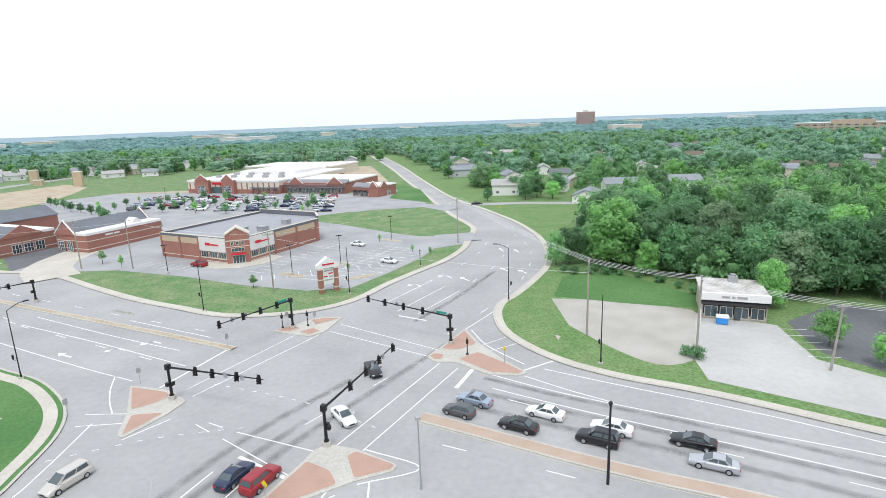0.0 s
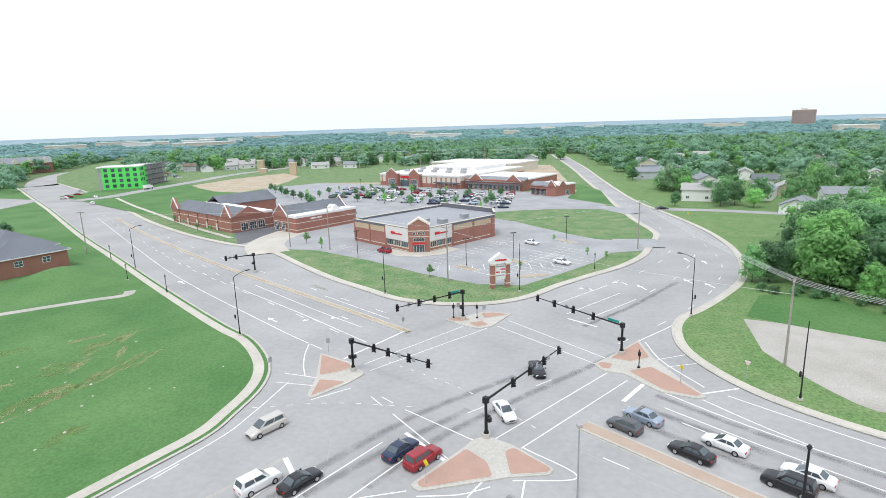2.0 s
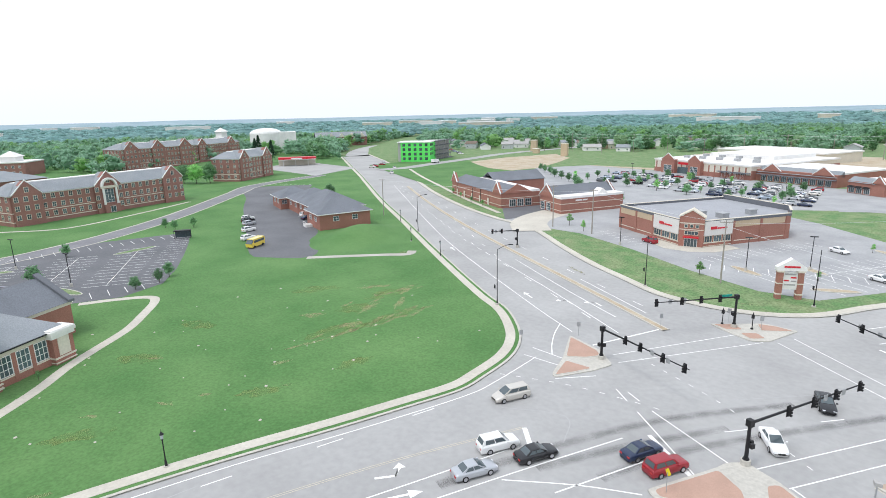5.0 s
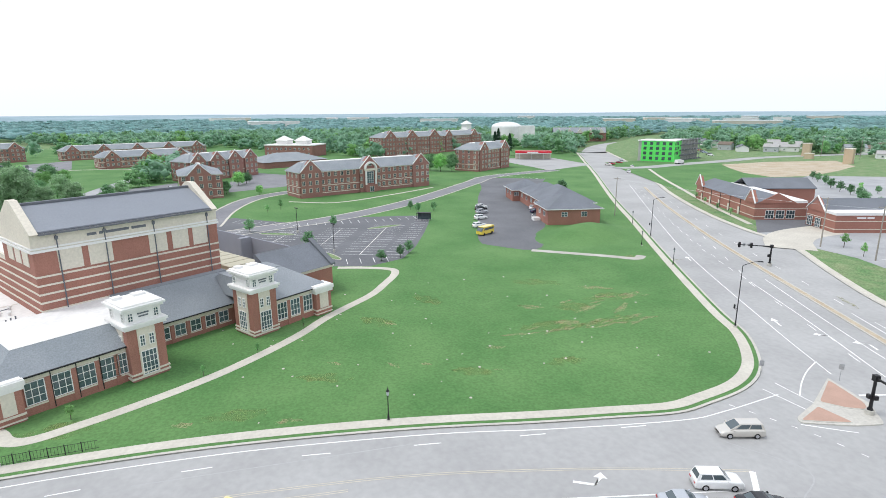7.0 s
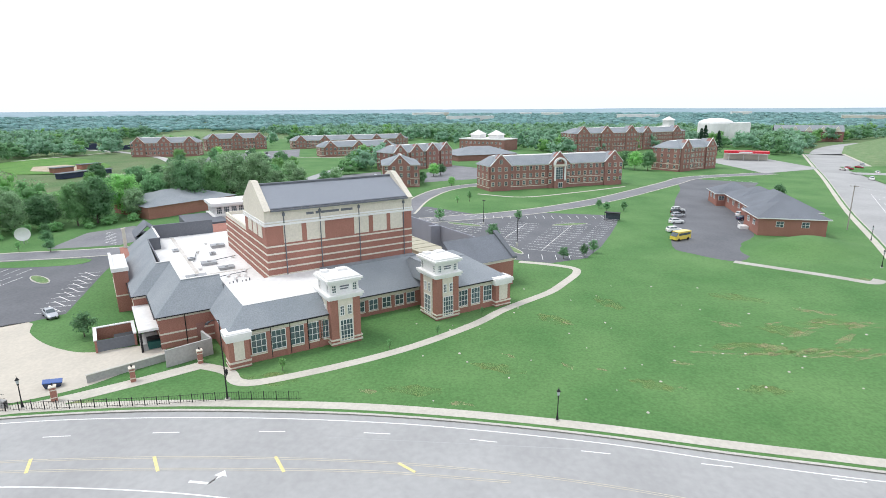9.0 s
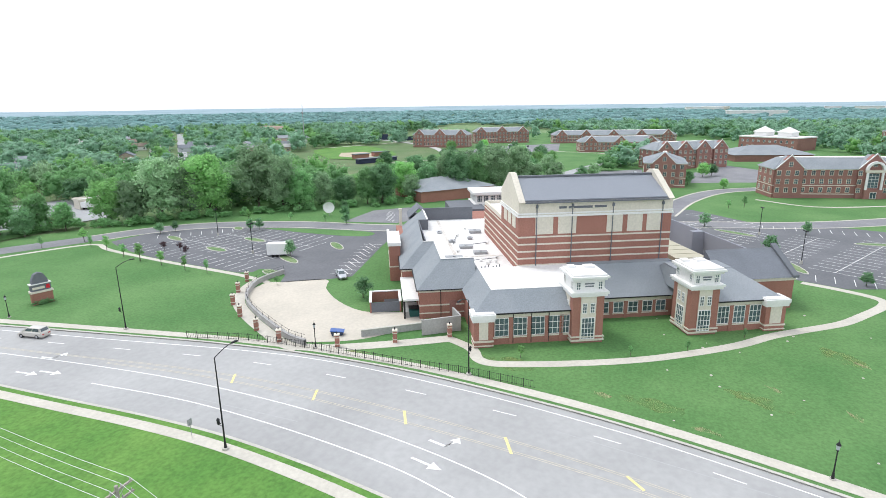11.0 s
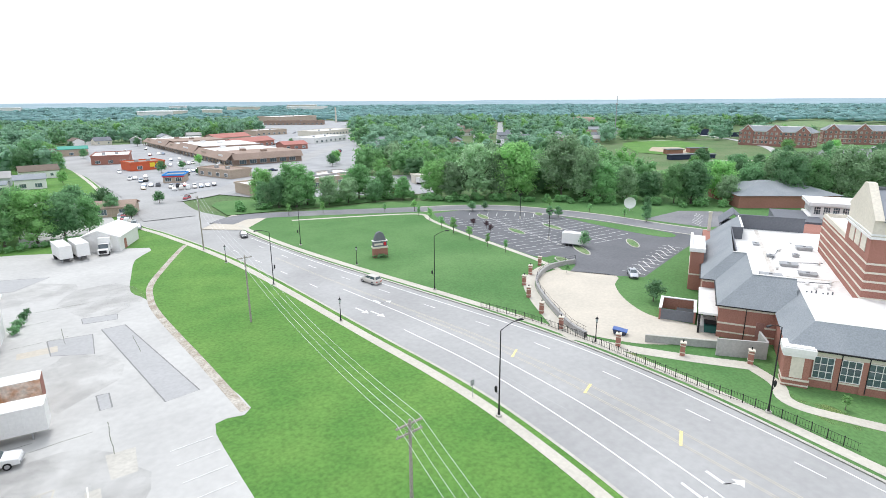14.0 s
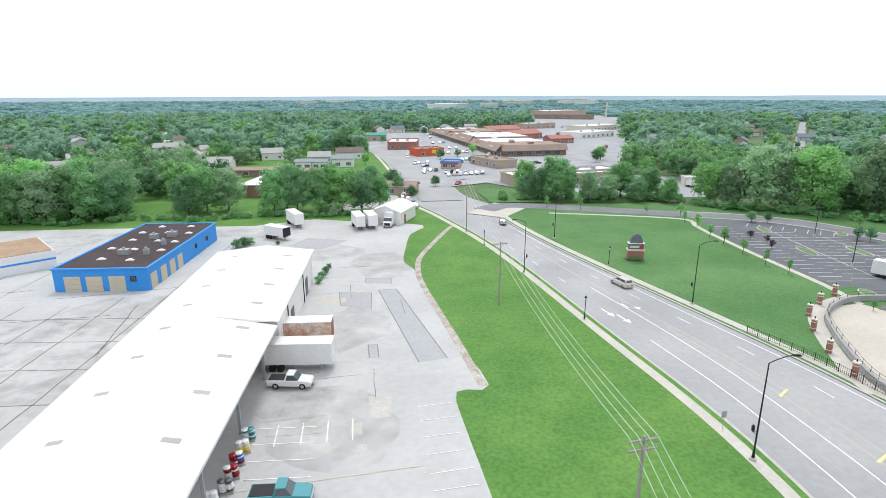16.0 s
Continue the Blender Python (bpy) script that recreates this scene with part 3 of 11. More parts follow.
tagged(part("footpath_west", ribbon(Shape(), LOTWALK, -0.7, 0.7, Z1 + 0.012, 0.03), WALK), "pale walk along the parking lot edge", "footpath", "", "structure")
BERMPATH = smooth([(-125, 73), (-119, 80), (-112, 88), (-107.6, 92.6), (-109.5, 96)])
tagged(part("footpath_berm", ribbon(Shape(), BERMPATH, -1.2, 1.2, Z1 + 0.012), GRAVEL), "pale gravel track round the grassy mound", "footpath", "", "structure")

# shopping centre paving
SHOP_LOT = [(-104, 143.5), (-87, 143), (-66, 134.5), (-47, 124.5), (-31, 118.4), (-21, 119.6), (-14, 131), (-6.4, 145), (-3, 156), (6.8, 161), (9, 170), (1, 172.5), (-8, 174), (-17, 181), (-38, 201), (-60, 216), (-100, 196), (-112, 182), (-115, 160), (-118, 146)]
BIG_LOT = [(-112, 182), (-60, 216), (-36, 232), (-6, 236), (-8, 250), (-26, 268), (-24, 300), (-50, 292), (-148, 322), (-196, 330), (-215, 300), (-190, 230), (-150, 200)]
FIELD_LOT = [(-196, 330), (-150, 324), (-40, 300), (-30, 330), (-60, 480), (-170, 470)]
STRIP_LOT = [(-190, 197), (-178, 184), (-133, 163), (-118, 146), (-110, 166), (-98, 192), (-112, 184), (-150, 202), (-184, 222)]
for nm, poly, m, lb in (("parking_lot_drugstore", SHOP_LOT, LOT, "grey asphalt lot round the drugstore"), ("parking_lot_supermarket", BIG_LOT, LOT, "large grey parking lot before the supermarket"),
                        ("supermarket_apron", FIELD_LOT, DIRT, "bare graded ground behind the supermarket"), ("parking_lot_strip", STRIP_LOT, ASPHALT, "dark asphalt beside the strip shops")):
    sheet(nm, poly, Z1 if nm != "parking_lot_drugstore" else Z1 + 0.006, m, lb, "parking lot")
for k, (poly, m, nm, lb) in enumerate((([(-330, 250), (-250, 214), (-200, 192), (-186, 222), (-210, 290), (-330, 330)], GRASS, "verge_strip", "green lawn strip by the strip shops"),
                       ([(-284, 310), (-262, 294), (-240, 280), (-218, 276), (-214, 300), (-226, 340), (-240, 376), (-272, 404), (-286, 353)], DIRT, "building_site", "bare tan earth of a building site"),
                       ([(-215, 330), (-150, 335), (-120, 420), (-190, 440)], GRASS_DRY, "site_grass", "yellow green grass beyond the lot"),
                       ([(-5, 250), (-26, 268), (-24, 300), (-35, 350), (-12, 300)], GRASS, "shop_verge", "green verge beside the road"))):
    sheet(nm, poly, Z1 + 0.012 + 0.006 * k, m, lb, "ground")
tagged(part("site_road", ribbon(Shape(), smooth([(-296, 232), (-290, 250), (-294, 272), (-299, 300), (-304, 335), (-313, 380), (-312, 425), (-300, 520)]), -5.5, 5.5, Z1 + 0.06), ROAD), "pale side road past the building site", "road", "", "structure")
tagged(part("main_road_beyond", ribbon(Shape(), smooth([(-414, 301), (-470, 347), (-520, 405), (-560, 480), (-640, 600)]), -11, 11, 0.0), ROAD), "pale main road running on between the woods", "road", "", "structure")
tagged(part("shop_walk", ribbon(Shape(), smooth([(-280, 246), (-240, 220), (-200, 196), (-160, 172), (-128, 155)]), -0.9, 0.9, Z1 + 0.05), WALK), "pale walk beside the strip shops", "footpath", "", "structure")
DRIVEWAY = smooth([(-100, 137), (-108, 146), (-112, 156), (-113, 170)])
tagged(part("shop_entry", ribbon(Shape(), DRIVEWAY, -6, 6, Z1 + 0.04), WALK), "pale concrete entrance apron to the shops", "road", "", "structure")
tagged(part("shop_entry_east", ribbon(Shape(), [(10.5, 171.5), (-2, 169)], -6, 6, Z1 + 0.04), LOT), "grey side entrance to the drugstore lot", "road", "", "structure")
tagged(part("shop_entry_north", ribbon(Shape(), smooth([(4, 226), (-8, 240), (-24, 240), (-40, 232)]), -4.5, 4.5, Z1 + 0.04), LOT), "grey side road to the supermarket", "road", "", "structure")
sheet("dormitory_lot", [(-276, -1), (-289, 30), (-336, 36), (-361, 16), (-318, 0)], Z1, ASPHALT_MID, "grey car park between the dormitories", "parking lot")
sheet("dormitory_lot_lower", [(-271, -47), (-295, -24), (-326, -26), (-304, -52)], Z1, ASPHALT_MID, "grey car park beside the wood", "parking lot")
CROSSWAY = smooth([(-192, -8), (-225, -2), (-253, 10), (-270, 32), (-290, 60)])
tagged(part("campus_cross_road", ribbon(Shape(), CROSSWAY, -3.4, 3.4, Z1 + 0.01), ASPHALT_MID), "grey campus side road", "road", "", "structure")
for o in (-4.2, 3.4):
    tagged(part("cross_road_kerb", ribbon(Shape(), CROSSWAY, o, o + 0.8, Z1 + 0.03, 0.05), WALK), "pale kerb walk beside the campus side road", "kerb", "", "structure")
tagged(part("dormitory_walk", ribbon(Shape(), smooth([(-236, 22), (-226, 40), (-238, 66), (-254, 92)]), -0.8, 0.8, Z1 + 0.02), WALK), "pale walk before the dormitory", "footpath", "", "structure")
tagged(part("side_street", ribbon(Shape(), smooth([(14, 238), (40, 236), (90, 222), (160, 200)]), -3.2, 3.2, Z1 + 0.04), ROAD), "pale side street beyond the grass", "road", "", "structure")

# east shop ground
GRAVEL_LOT = smooth([(21.3, 107), (27, 106), (33.2, 103.2), (45.4, 97.6), (43, 90), (39.4, 81), (36, 76), (30.4, 75.2), (25.7, 82), (21.4, 92)], 3)
SHOP_YARD = [(45.4, 96), (56, 88.6), (54.8, 82), (53.8, 75), (58.4, 69), (70, 60), (66, 50), (52, 57.6), (35.5, 69.8), (36.6, 77), (41, 86)]
EAST_LOT = [(58.4, 90), (72, 98), (82, 93), (96, 74), (74, 58), (60, 70.6), (56, 77)]
for nm, poly, m, lb in (("gravel_lot", GRAVEL_LOT, GRAVEL, "bare pale gravel lot"), ("shop_yard", SHOP_YARD, LOT_PALE, "pale concrete forecourt of the small shop"), ("parking_lot_east", EAST_LOT, ASPHALT, "dark asphalt neighbouring car park"),
                        ("grass_plot", smooth([(22, 108.4), (45.6, 99), (50, 104), (44, 117), (38, 125), (27, 123)], 3), GRASS, "green grass plot beside the gravel lot")):
    sheet(nm, poly, Z1 + (0.006 if nm == "shop_yard" else 0), m, lb, "ground")

# south yard
YARD_S = smooth([(-11, -20), (-10.8, -42.5), (-10.5, -52.7), (-10.8, -61.2), (-15.2, -62.3), (-12.9, -77.9), (-10.8, -102.3), (-10.6, -112), (-8.8, -118.6), (-10.2, -130), (-12.5, -143), (-17, -153.6), (0, -160), (14, -166), (22, -163), (30, -160)], 3) + [(110, -165), (120, -60), (60, -15), (10, -15)]
sheet("yard_south", YARD_S, Z1, LOT_PALE, "pale patched concrete yard beside the warehouse", "yard")
for poly in ([(-2.5, -100.5), (-5.9, -100.6), (-11.1, -70.5), (-7, -69.8)], [(4.8, -100), (-1.2, -99.2), (-0.9, -90.6), (4.4, -93.5)], [(-0.1, -76.5), (-1.5, -76.4), (-1.5, -72.2), (-0.2, -72.2)],
             [(-0.2, -104.9), (-5.2, -104), (-5.4, -106.8), (-0.1, -107.8)], [(14, -143), (4, -139), (10, -132), (18, -136)], [(3.4, -156), (0.4, -151), (-4.4, -153)]):
    sheet("asphalt_patch", poly, Z1 + 0.006, PATCH, "grey asphalt repair patch in the yard", "patch")
    tagged(part("patch_seam", ribbon(Shape(), poly + poly[:1], -0.09, 0.09, Z1 + 0.01), SEAM), "dark tarred seam round a repair patch", "seam", "", "structure")
sheet("concrete_patch", [(0.1, -61.7), (-2.7, -61.6), (-2.4, -56.9), (0, -56.9)], Z1 + 0.006, KERB, "lighter concrete repair slab in the yard", "patch")
STONY = mat("stony_gutter", (0.36, 0.31, 0.25), 0.95, 0.25, 2.0, 4.0, 0.02, col2=(0.5, 0.47, 0.42))
DITCH = smooth([(-14.4, -62), (-13.2, -78), (-11.2, -102), (-11.4, -113), (-13, -122), (-18, -135), (-22.6, -146), (-25, -151)])
tagged(part("gutter", ribbon(Shape(), DITCH, -0.6, 0.6, Z1 + 0.012), STONY), "shallow stony drainage gutter along the yard", "gutter", "", "structure")

# ---- buildings: common pieces ----
def window_mesh(w, h, cols, rows, bar=0.07, border=0.1, glass=GLASS, trim=WHITE):
    """A glazed window in one piece: frame and glazing bars proud, panes set back; x along the wall, y into it."""
    def cuts(n, size):
        out = [0.0, border]
        for i in range(1, n):
            out += [size * i / n - bar / 2, size * i / n + bar / 2]
        return out + [size - border, size]
    xs, zs = [q - w / 2 for q in cuts(cols, w)], cuts(rows, h)
    s, at = Shape(), {}
    for j, z in enumerate(zs):
        for i, x in enumerate(xs):
            at[i, j] = len(s.v)
            s.v.append((x, -0.07, z))
    panes = []
    for j in range(len(zs) - 1):
        for i in range(len(xs) - 1):
            q = (at[i, j], at[i + 1, j], at[i + 1, j + 1], at[i, j + 1])
            if i % 2 and j % 2:
                n = len(s.v)
                s.v += [(s.v[k][0], 0.0, s.v[k][2]) for k in q]
                s.f += [(q[k], q[(k + 1) % 4], n + (k + 1) % 4, n + k) for k in range(4)]
                panes.append(len(s.f))
                s.f.append((n, n + 1, n + 2, n + 3))
            else:
                s.f.append(q)
    rim = [at[i, 0] for i in range(len(xs))] + [at[len(xs) - 1, j] for j in range(1, len(zs))] + [at[i, len(zs) - 1] for i in range(len(xs) - 2, -1, -1)] + [at[0, j] for j in range(len(zs) - 2, 0, -1)]
    n = len(s.v)
    s.v += [(s.v[k][0], 0.06, s.v[k][2]) for k in rim]
    s.f += [(rim[k], n + k, n + (k + 1) % len(rim), rim[(k + 1) % len(rim)]) for k in range(len(rim))]
    me = s.mesh("window", trim, glass)
    for k in panes:
        me.polygons[k].material_index = 1
    return me


WIN_CACHE = {}


def windows(parent, places, w, h, cols=2, rows=2, name="window", **kw):
    """One window object a place (x, y, z, rz)."""
    key = (w, h, cols, rows, *sorted((k, str(v)) for k, v in kw.items()))
    if key not in WIN_CACHE:
        WIN_CACHE[key] = window_mesh(w, h, cols, rows, **kw)
    return [part(name, WIN_CACHE[key], None, parent, at=pose(x, y, z, 0, 0, rz)) for x, y, z, rz in places]


def belt(parent, x0, y0, x1, y1, z, h, material=STONE, proud=0.06, name="band"):
    """A course of stone round a block."""
    s = Shape()
    a, b, c, d = x0 - proud, y0 - proud, x1 + proud, y1 + proud
    s.box(a, b, z, c, y0, z + h).box(a, y1, z, c, d, z + h).box(a, y0, z, x0, y1, z + h).box(x1, y0, z, c, y1, z + h)
    return part(name, s, material, parent)


def gable_wall(parent, x, y, w, z0, zr, material=BRICK, depth=0.9, trim=WHITE, rz=0.0):
    """A brick cross gable standing proud of a long front, with a pale coping."""
    s = Shape()
    h = w / 2
    pf = [(-h, 0, z0), (h, 0, z0), (0, 0, zr)]
    s.add([(px, -depth, pz) for px, _, pz in pf] + [(px, depth * 2.5, pz) for px, _, pz in pf], [(0, 1, 2), (5, 4, 3), (0, 3, 4, 1), (1, 4, 5, 2), (2, 5, 3, 0)])
    g = part("gable", s, material, parent, at=pose(x, y, 0, 0, 0, rz))
    c = Shape()
    for k in (-1, 1):
        a, b = Vector((k * (h + 0.25), 0, z0 - 0.1)), Vector((0, 0, zr + 0.25))
        up = Vector((0, 0, 0.35))
        c.add([a + Vector((0, -depth - 0.12, 0)), b + Vector((0, -depth - 0.12, 0)), b + up + Vector((0, -depth - 0.12, 0)), a + up + Vector((0, -depth - 0.12, 0)),
               a + Vector((0, 0.3 - depth, 0)), b + Vector((0, 0.3 - depth, 0)), b + up + Vector((0, 0.3 - depth, 0)), a + up + Vector((0, 0.3 - depth, 0))],
              [(0, 1, 2, 3), (7, 6, 5, 4), (3, 2, 6, 7), (0, 4, 5, 1), (0, 3, 7, 4)])
    part("coping", c, trim, g, "pale stone coping")
    return g


def dorm(x, y, rz, L, W, storeys, cross, name="dormitory", label="", zb=0.14, low=1.0, roof=4.6, pitch=3.2, flat=True, centre=None, win=1.25):
    """A long brick hall: banded walls, rows of windows, a pitched roof with a pale flat ridge and cross gables."""
    t = thing(name, x, y, zb, rz, label, "building")
    H = low + storeys * pitch
    part("wall", Shape().box(0, 0, -1.0, L, W, H), BRICK_DK, t)
    belt(t, 0, 0, L, W, low, 0.3)
    belt(t, 0, 0, L, W, low + pitch, 0.3)
    belt(t, 0, 0, L, W, H - 0.35, 0.35, WHITE, 0.25, "cornice")
    r = Shape()
    if flat:
        r.hip(0, 0, L, W, H, H + roof * 0.8, 0.6, W * 0.36)
        part("roof", r, SHINGLE, t)
        part("flat_roof", Shape().box(W * 0.36, W * 0.36, H + roof * 0.8 - 0.1, L - W * 0.36, W * 0.64, H + roof * 0.8 + 0.25), ROOF_W, t, "white membrane along the ridge")
    else:
        part("roof", r.gable(0, 0, L, W, H, H + roof, "x", 0.5), SHINGLE, t)
    for cx, cw in cross:
        part("bay", Shape().box(cx - cw / 2, -0.9, -1.0, cx + cw / 2, 0, H), BRICK_DK, t)
        gable_wall(t, cx, 0, cw, H, H + cw * 0.5, BRICK_DK)
        part("gable_roof", Shape().gable(cx - cw / 2, -0.5, cx + cw / 2, W * 0.35, H - 0.1, H + cw * 0.46, "y", 0.1), SHINGLE, t)
    place = []
    n = int(L / 3.1)
    for k in range(storeys):
        z = low + 0.75 + k * pitch
        for i in range(n):
            px = (i + 0.5) * L / n
            if centre and abs(px - centre) < 3.2:
                continue
            yy = -0.98 if any(abs(px - cx) < cw / 2 for cx, cw in cross) else -0.06
            place.append((px, yy, z, 0))
        m = int(W / 4)
        for i in range(m):
            place += [(L + 0.06, (i + 0.5) * W / m, z, 90), (-0.06, (i + 0.5) * W / m, z, -90)]
    for cx, cw in cross:
        place.append((cx, -0.98, H + 0.8, 0))
    windows(t, place, win * 1.2, 1.9, 2, 2, trim=STONE, border=0.13, bar=0.08)
    if centre:
        part("portico", Shape().box(centre - 3, -2.2, 0, centre + 3, -0.9, 3.4), BRICK_DK, t)
        part("portico_arch", Shape().box(centre - 3.2, -2.0, H - 1.2, centre + 3.2, -0.9, H - 0.3), STONE, t)
        arch = Shape()
        for q in range(10):
            a0, a1 = math.pi * q / 10, math.pi * (q + 1) / 10
            ring = [(centre + r * math.cos(w), H - 0.4 + r * math.sin(w)) for w in (a0, a1) for r in (2.5, 3.3)]
            arch.add([(px, py, pz) for py in (-2.0, -0.9) for px, pz in ring], [(0, 1, 3, 2), (6, 7, 5, 4), (1, 5, 7, 3), (0, 2, 6, 4)])
        part("entrance_arch", arch, WHITE, t, "white round arch over the entrance")
        for k in (-2.6, 2.6):
            part("column", Shape().tube((centre + k, -1.7, 3.4), (centre + k, -1.7, H - 1.2), 0.45, 0.4, 10), WHITE, t, "tall white column")
        windows(t, [(centre, -1.0, 4.0, 0)], 3.6, H - 5.6, 3, 5, name="stair_window")
        windows(t, [(centre, -2.26, 0.2, 0)], 2.2, 2.4, 2, 1, name="entrance_door")
    return t


# ---- performing arts hall ----
def slope_roof(parent, x0, y0, x1, y1, z0, z1, left, front, right, back, material=SHINGLE, top=ROOF_W, over=0.5, name="roof", well=None):
    """A roof with a pitch on each side of its own width, round a flat pale top."""
    a, b, c, d = x0 - over * (left > 0), y0 - over * (front > 0), x1 + over * (right > 0), y1 + over * (back > 0)
    lo = [(a, b, z0), (c, b, z0), (c, d, z0), (a, d, z0)]
    hi = [(x0 + left, y0 + front, z1), (x1 - right, y0 + front, z1), (x1 - right, y1 - back, z1), (x0 + left, y1 - back, z1)]
    s = Shape().add(lo + hi, [(0, 1, 5, 4), (1, 2, 6, 5), (2, 3, 7, 6), (3, 0, 4, 7), (3, 2, 1, 0)])
    r = part(name, s, material, parent)
    if well is not None:
        lo2 = [(x, y, well) for x, y, z in hi]
        part("roof_back", Shape().add(hi + lo2, [(0, 1, 5, 4), (1, 2, 6, 5), (2, 3, 7, 6), (3, 0, 4, 7)]), GREY_WALL, parent, "grey cladding behind the pitched roof")
        part("flat_roof", Shape().add(lo2, [(0, 1, 2, 3)]), ROOF_W, parent, "white membrane roof")
    elif top:
        part("flat_roof", Shape().box(x0 + left, y0 + front, z1 - 0.3, x1 - right, y1 - back, z1 + 0.06), top, parent, "white membrane roof")
    else:
        part("ridge", Shape().box(x0 + left - 0.1, y0 + front - 0.1, z1 - 0.1, x1 - right + 0.1, y1 - back + 0.1, z1 + 0.05), material, parent)
    return r


hall = thing("performing_arts_hall", -73.7, -28.0, 0.14, 120.65, "large red brick hall with cream bands and white towers", "building")
part("flat_roof", Shape().box(2.5, 15, 6.7, 40, 63, 6.93), ROOF_W, hall, "white membrane roof")
part("wall", Shape().box(-2.9, 16.6, -0.5, 40, 75.6, 6.6), BRICK, hall)
# front wings
part("wall", Shape().box(0, 0, -0.5, 15, 16.5, 5.2), BRICK, hall)
part("wall", Shape().box(37.6, 0, -0.5, 49.6, 15, 5.2), BRICK, hall)
part("wall", Shape().box(15, 8, -0.5, 37.6, 16, 3.8), BRICK, hall)
slope_roof(hall, 0, 0, 19.5, 15, 5.2, 7.9, 2.8, 2.9, 0.05, 0.05)
part("roof", Shape().add([(-0.5, 15, 5.2), (2.8, 15, 7.9), (2.8, 20, 7.9), (-0.5, 20, 5.2)], [(0, 1, 2, 3)]), SHINGLE, hall)
slope_roof(hall, 35.5, 0, 49.6, 16, 5.2, 8.5, 0.05, 7.2, 4.5, 4.5, top=None)
slope_roof(hall, 19, 8, 38, 22, 3.8, 8.2, 0.05, 5.6, 0.05, 0.5, top=None)
for x0, x1, yf, z0, z1 in ((0.05, 15, 0.0, 4.4, 5.15), (38, 47, 0.0, 4.4, 5.15), (19.5, 35.5, 8.0, 3.0, 3.78)):
    part("lintel_band", Shape().box(x0, yf - 0.07, z0, x1, yf, z1), STONE, hall, "cream stone lintel course")
for x0, x1, yf in ((0, 14.6, 0.0), (38.2, 49.6, 0.0), (19.4, 35, 8.0)):
    part("plinth_band", Shape().box(x0, yf - 0.1, 1.05 if yf == 0 else 0.7, x1, yf, 1.25 if yf == 0 else 0.85), STONE, hall)
    part("gutter", Shape().box(x0, yf - 0.62, (5.1 if yf == 0 else 3.72), x1, yf - 0.45, (5.28 if yf == 0 else 3.88)), BLACK, hall)
windows(hall, [(x, -0.05, 1.35, 0) for x in (3.9, 6.8, 9.6, 12.3)], 2.2, 3.0, 3, 3)
windows(hall, [(14.0, -0.05, 1.35, 0)], 1.2, 3.0, 2, 3)
windows(hall, [(x, -0.05, 1.35, 0) for x in (39.9, 42.6, 45.3)], 2.0, 3.0, 3, 3)
windows(hall, [(x, 7.95, 0.95, 0) for x in (21.0, 23.4, 26.0, 28.6, 31.2, 33.6)], 1.8, 2.0, 2, 2)
for x in (5.35, 8.2, 10.95):
    part("downpipe", Shape().tube((x + 0.35, -0.12, 0.2), (x + 0.35, -0.12, 5.1), 0.06, n=6), BLACK, hall)
for x in (5.35, 8.2, 10.95, 13.3, 41.25, 43.95):
    part("pilaster", Shape().box(x - 0.3, -0.12, 0, x + 0.3, 0, 4.4), BRICK, hall)
for x in (22.2, 24.7, 27.3, 29.9, 32.4):
    part("pilaster", Shape().box(x - 0.25, 7.86, 0, x + 0.25, 8, 3.0), BRICK, hall)
# corner piers with white caps
for x0, x1 in ((-0.5, 2.4), (46.6, 50.0)):
    part("pier", Shape().box(x0, -0.9, -0.3, x1, 1.4, 4.2), BRICK, hall)
    part("pier_panel", Shape().box(x0 + 0.75, -1.0, 1.3, x1 - 0.75, -0.9, 4.2), STONE, hall)
    part("pier_band", Shape().box(x0 - 0.08, -1.06, 0.9, x1 + 0.08, 1.45, 1.15).box(x0 - 0.08, -1.06, 0.25, x1 + 0.08, 1.45, 0.4), STONE, hall)
    part("pier_cap", Shape().box(x0 - 0.25, -1.15, 4.2, x1 + 0.25, 1.65, 4.7).box(x0 - 0.4, -1.3, 4.7, x1 + 0.4, 1.8, 5.35).box(x0 - 0.2, -1.1, 5.35, x1 + 0.2, 1.6, 5.5), WHITE, hall, "white stone pier cap")


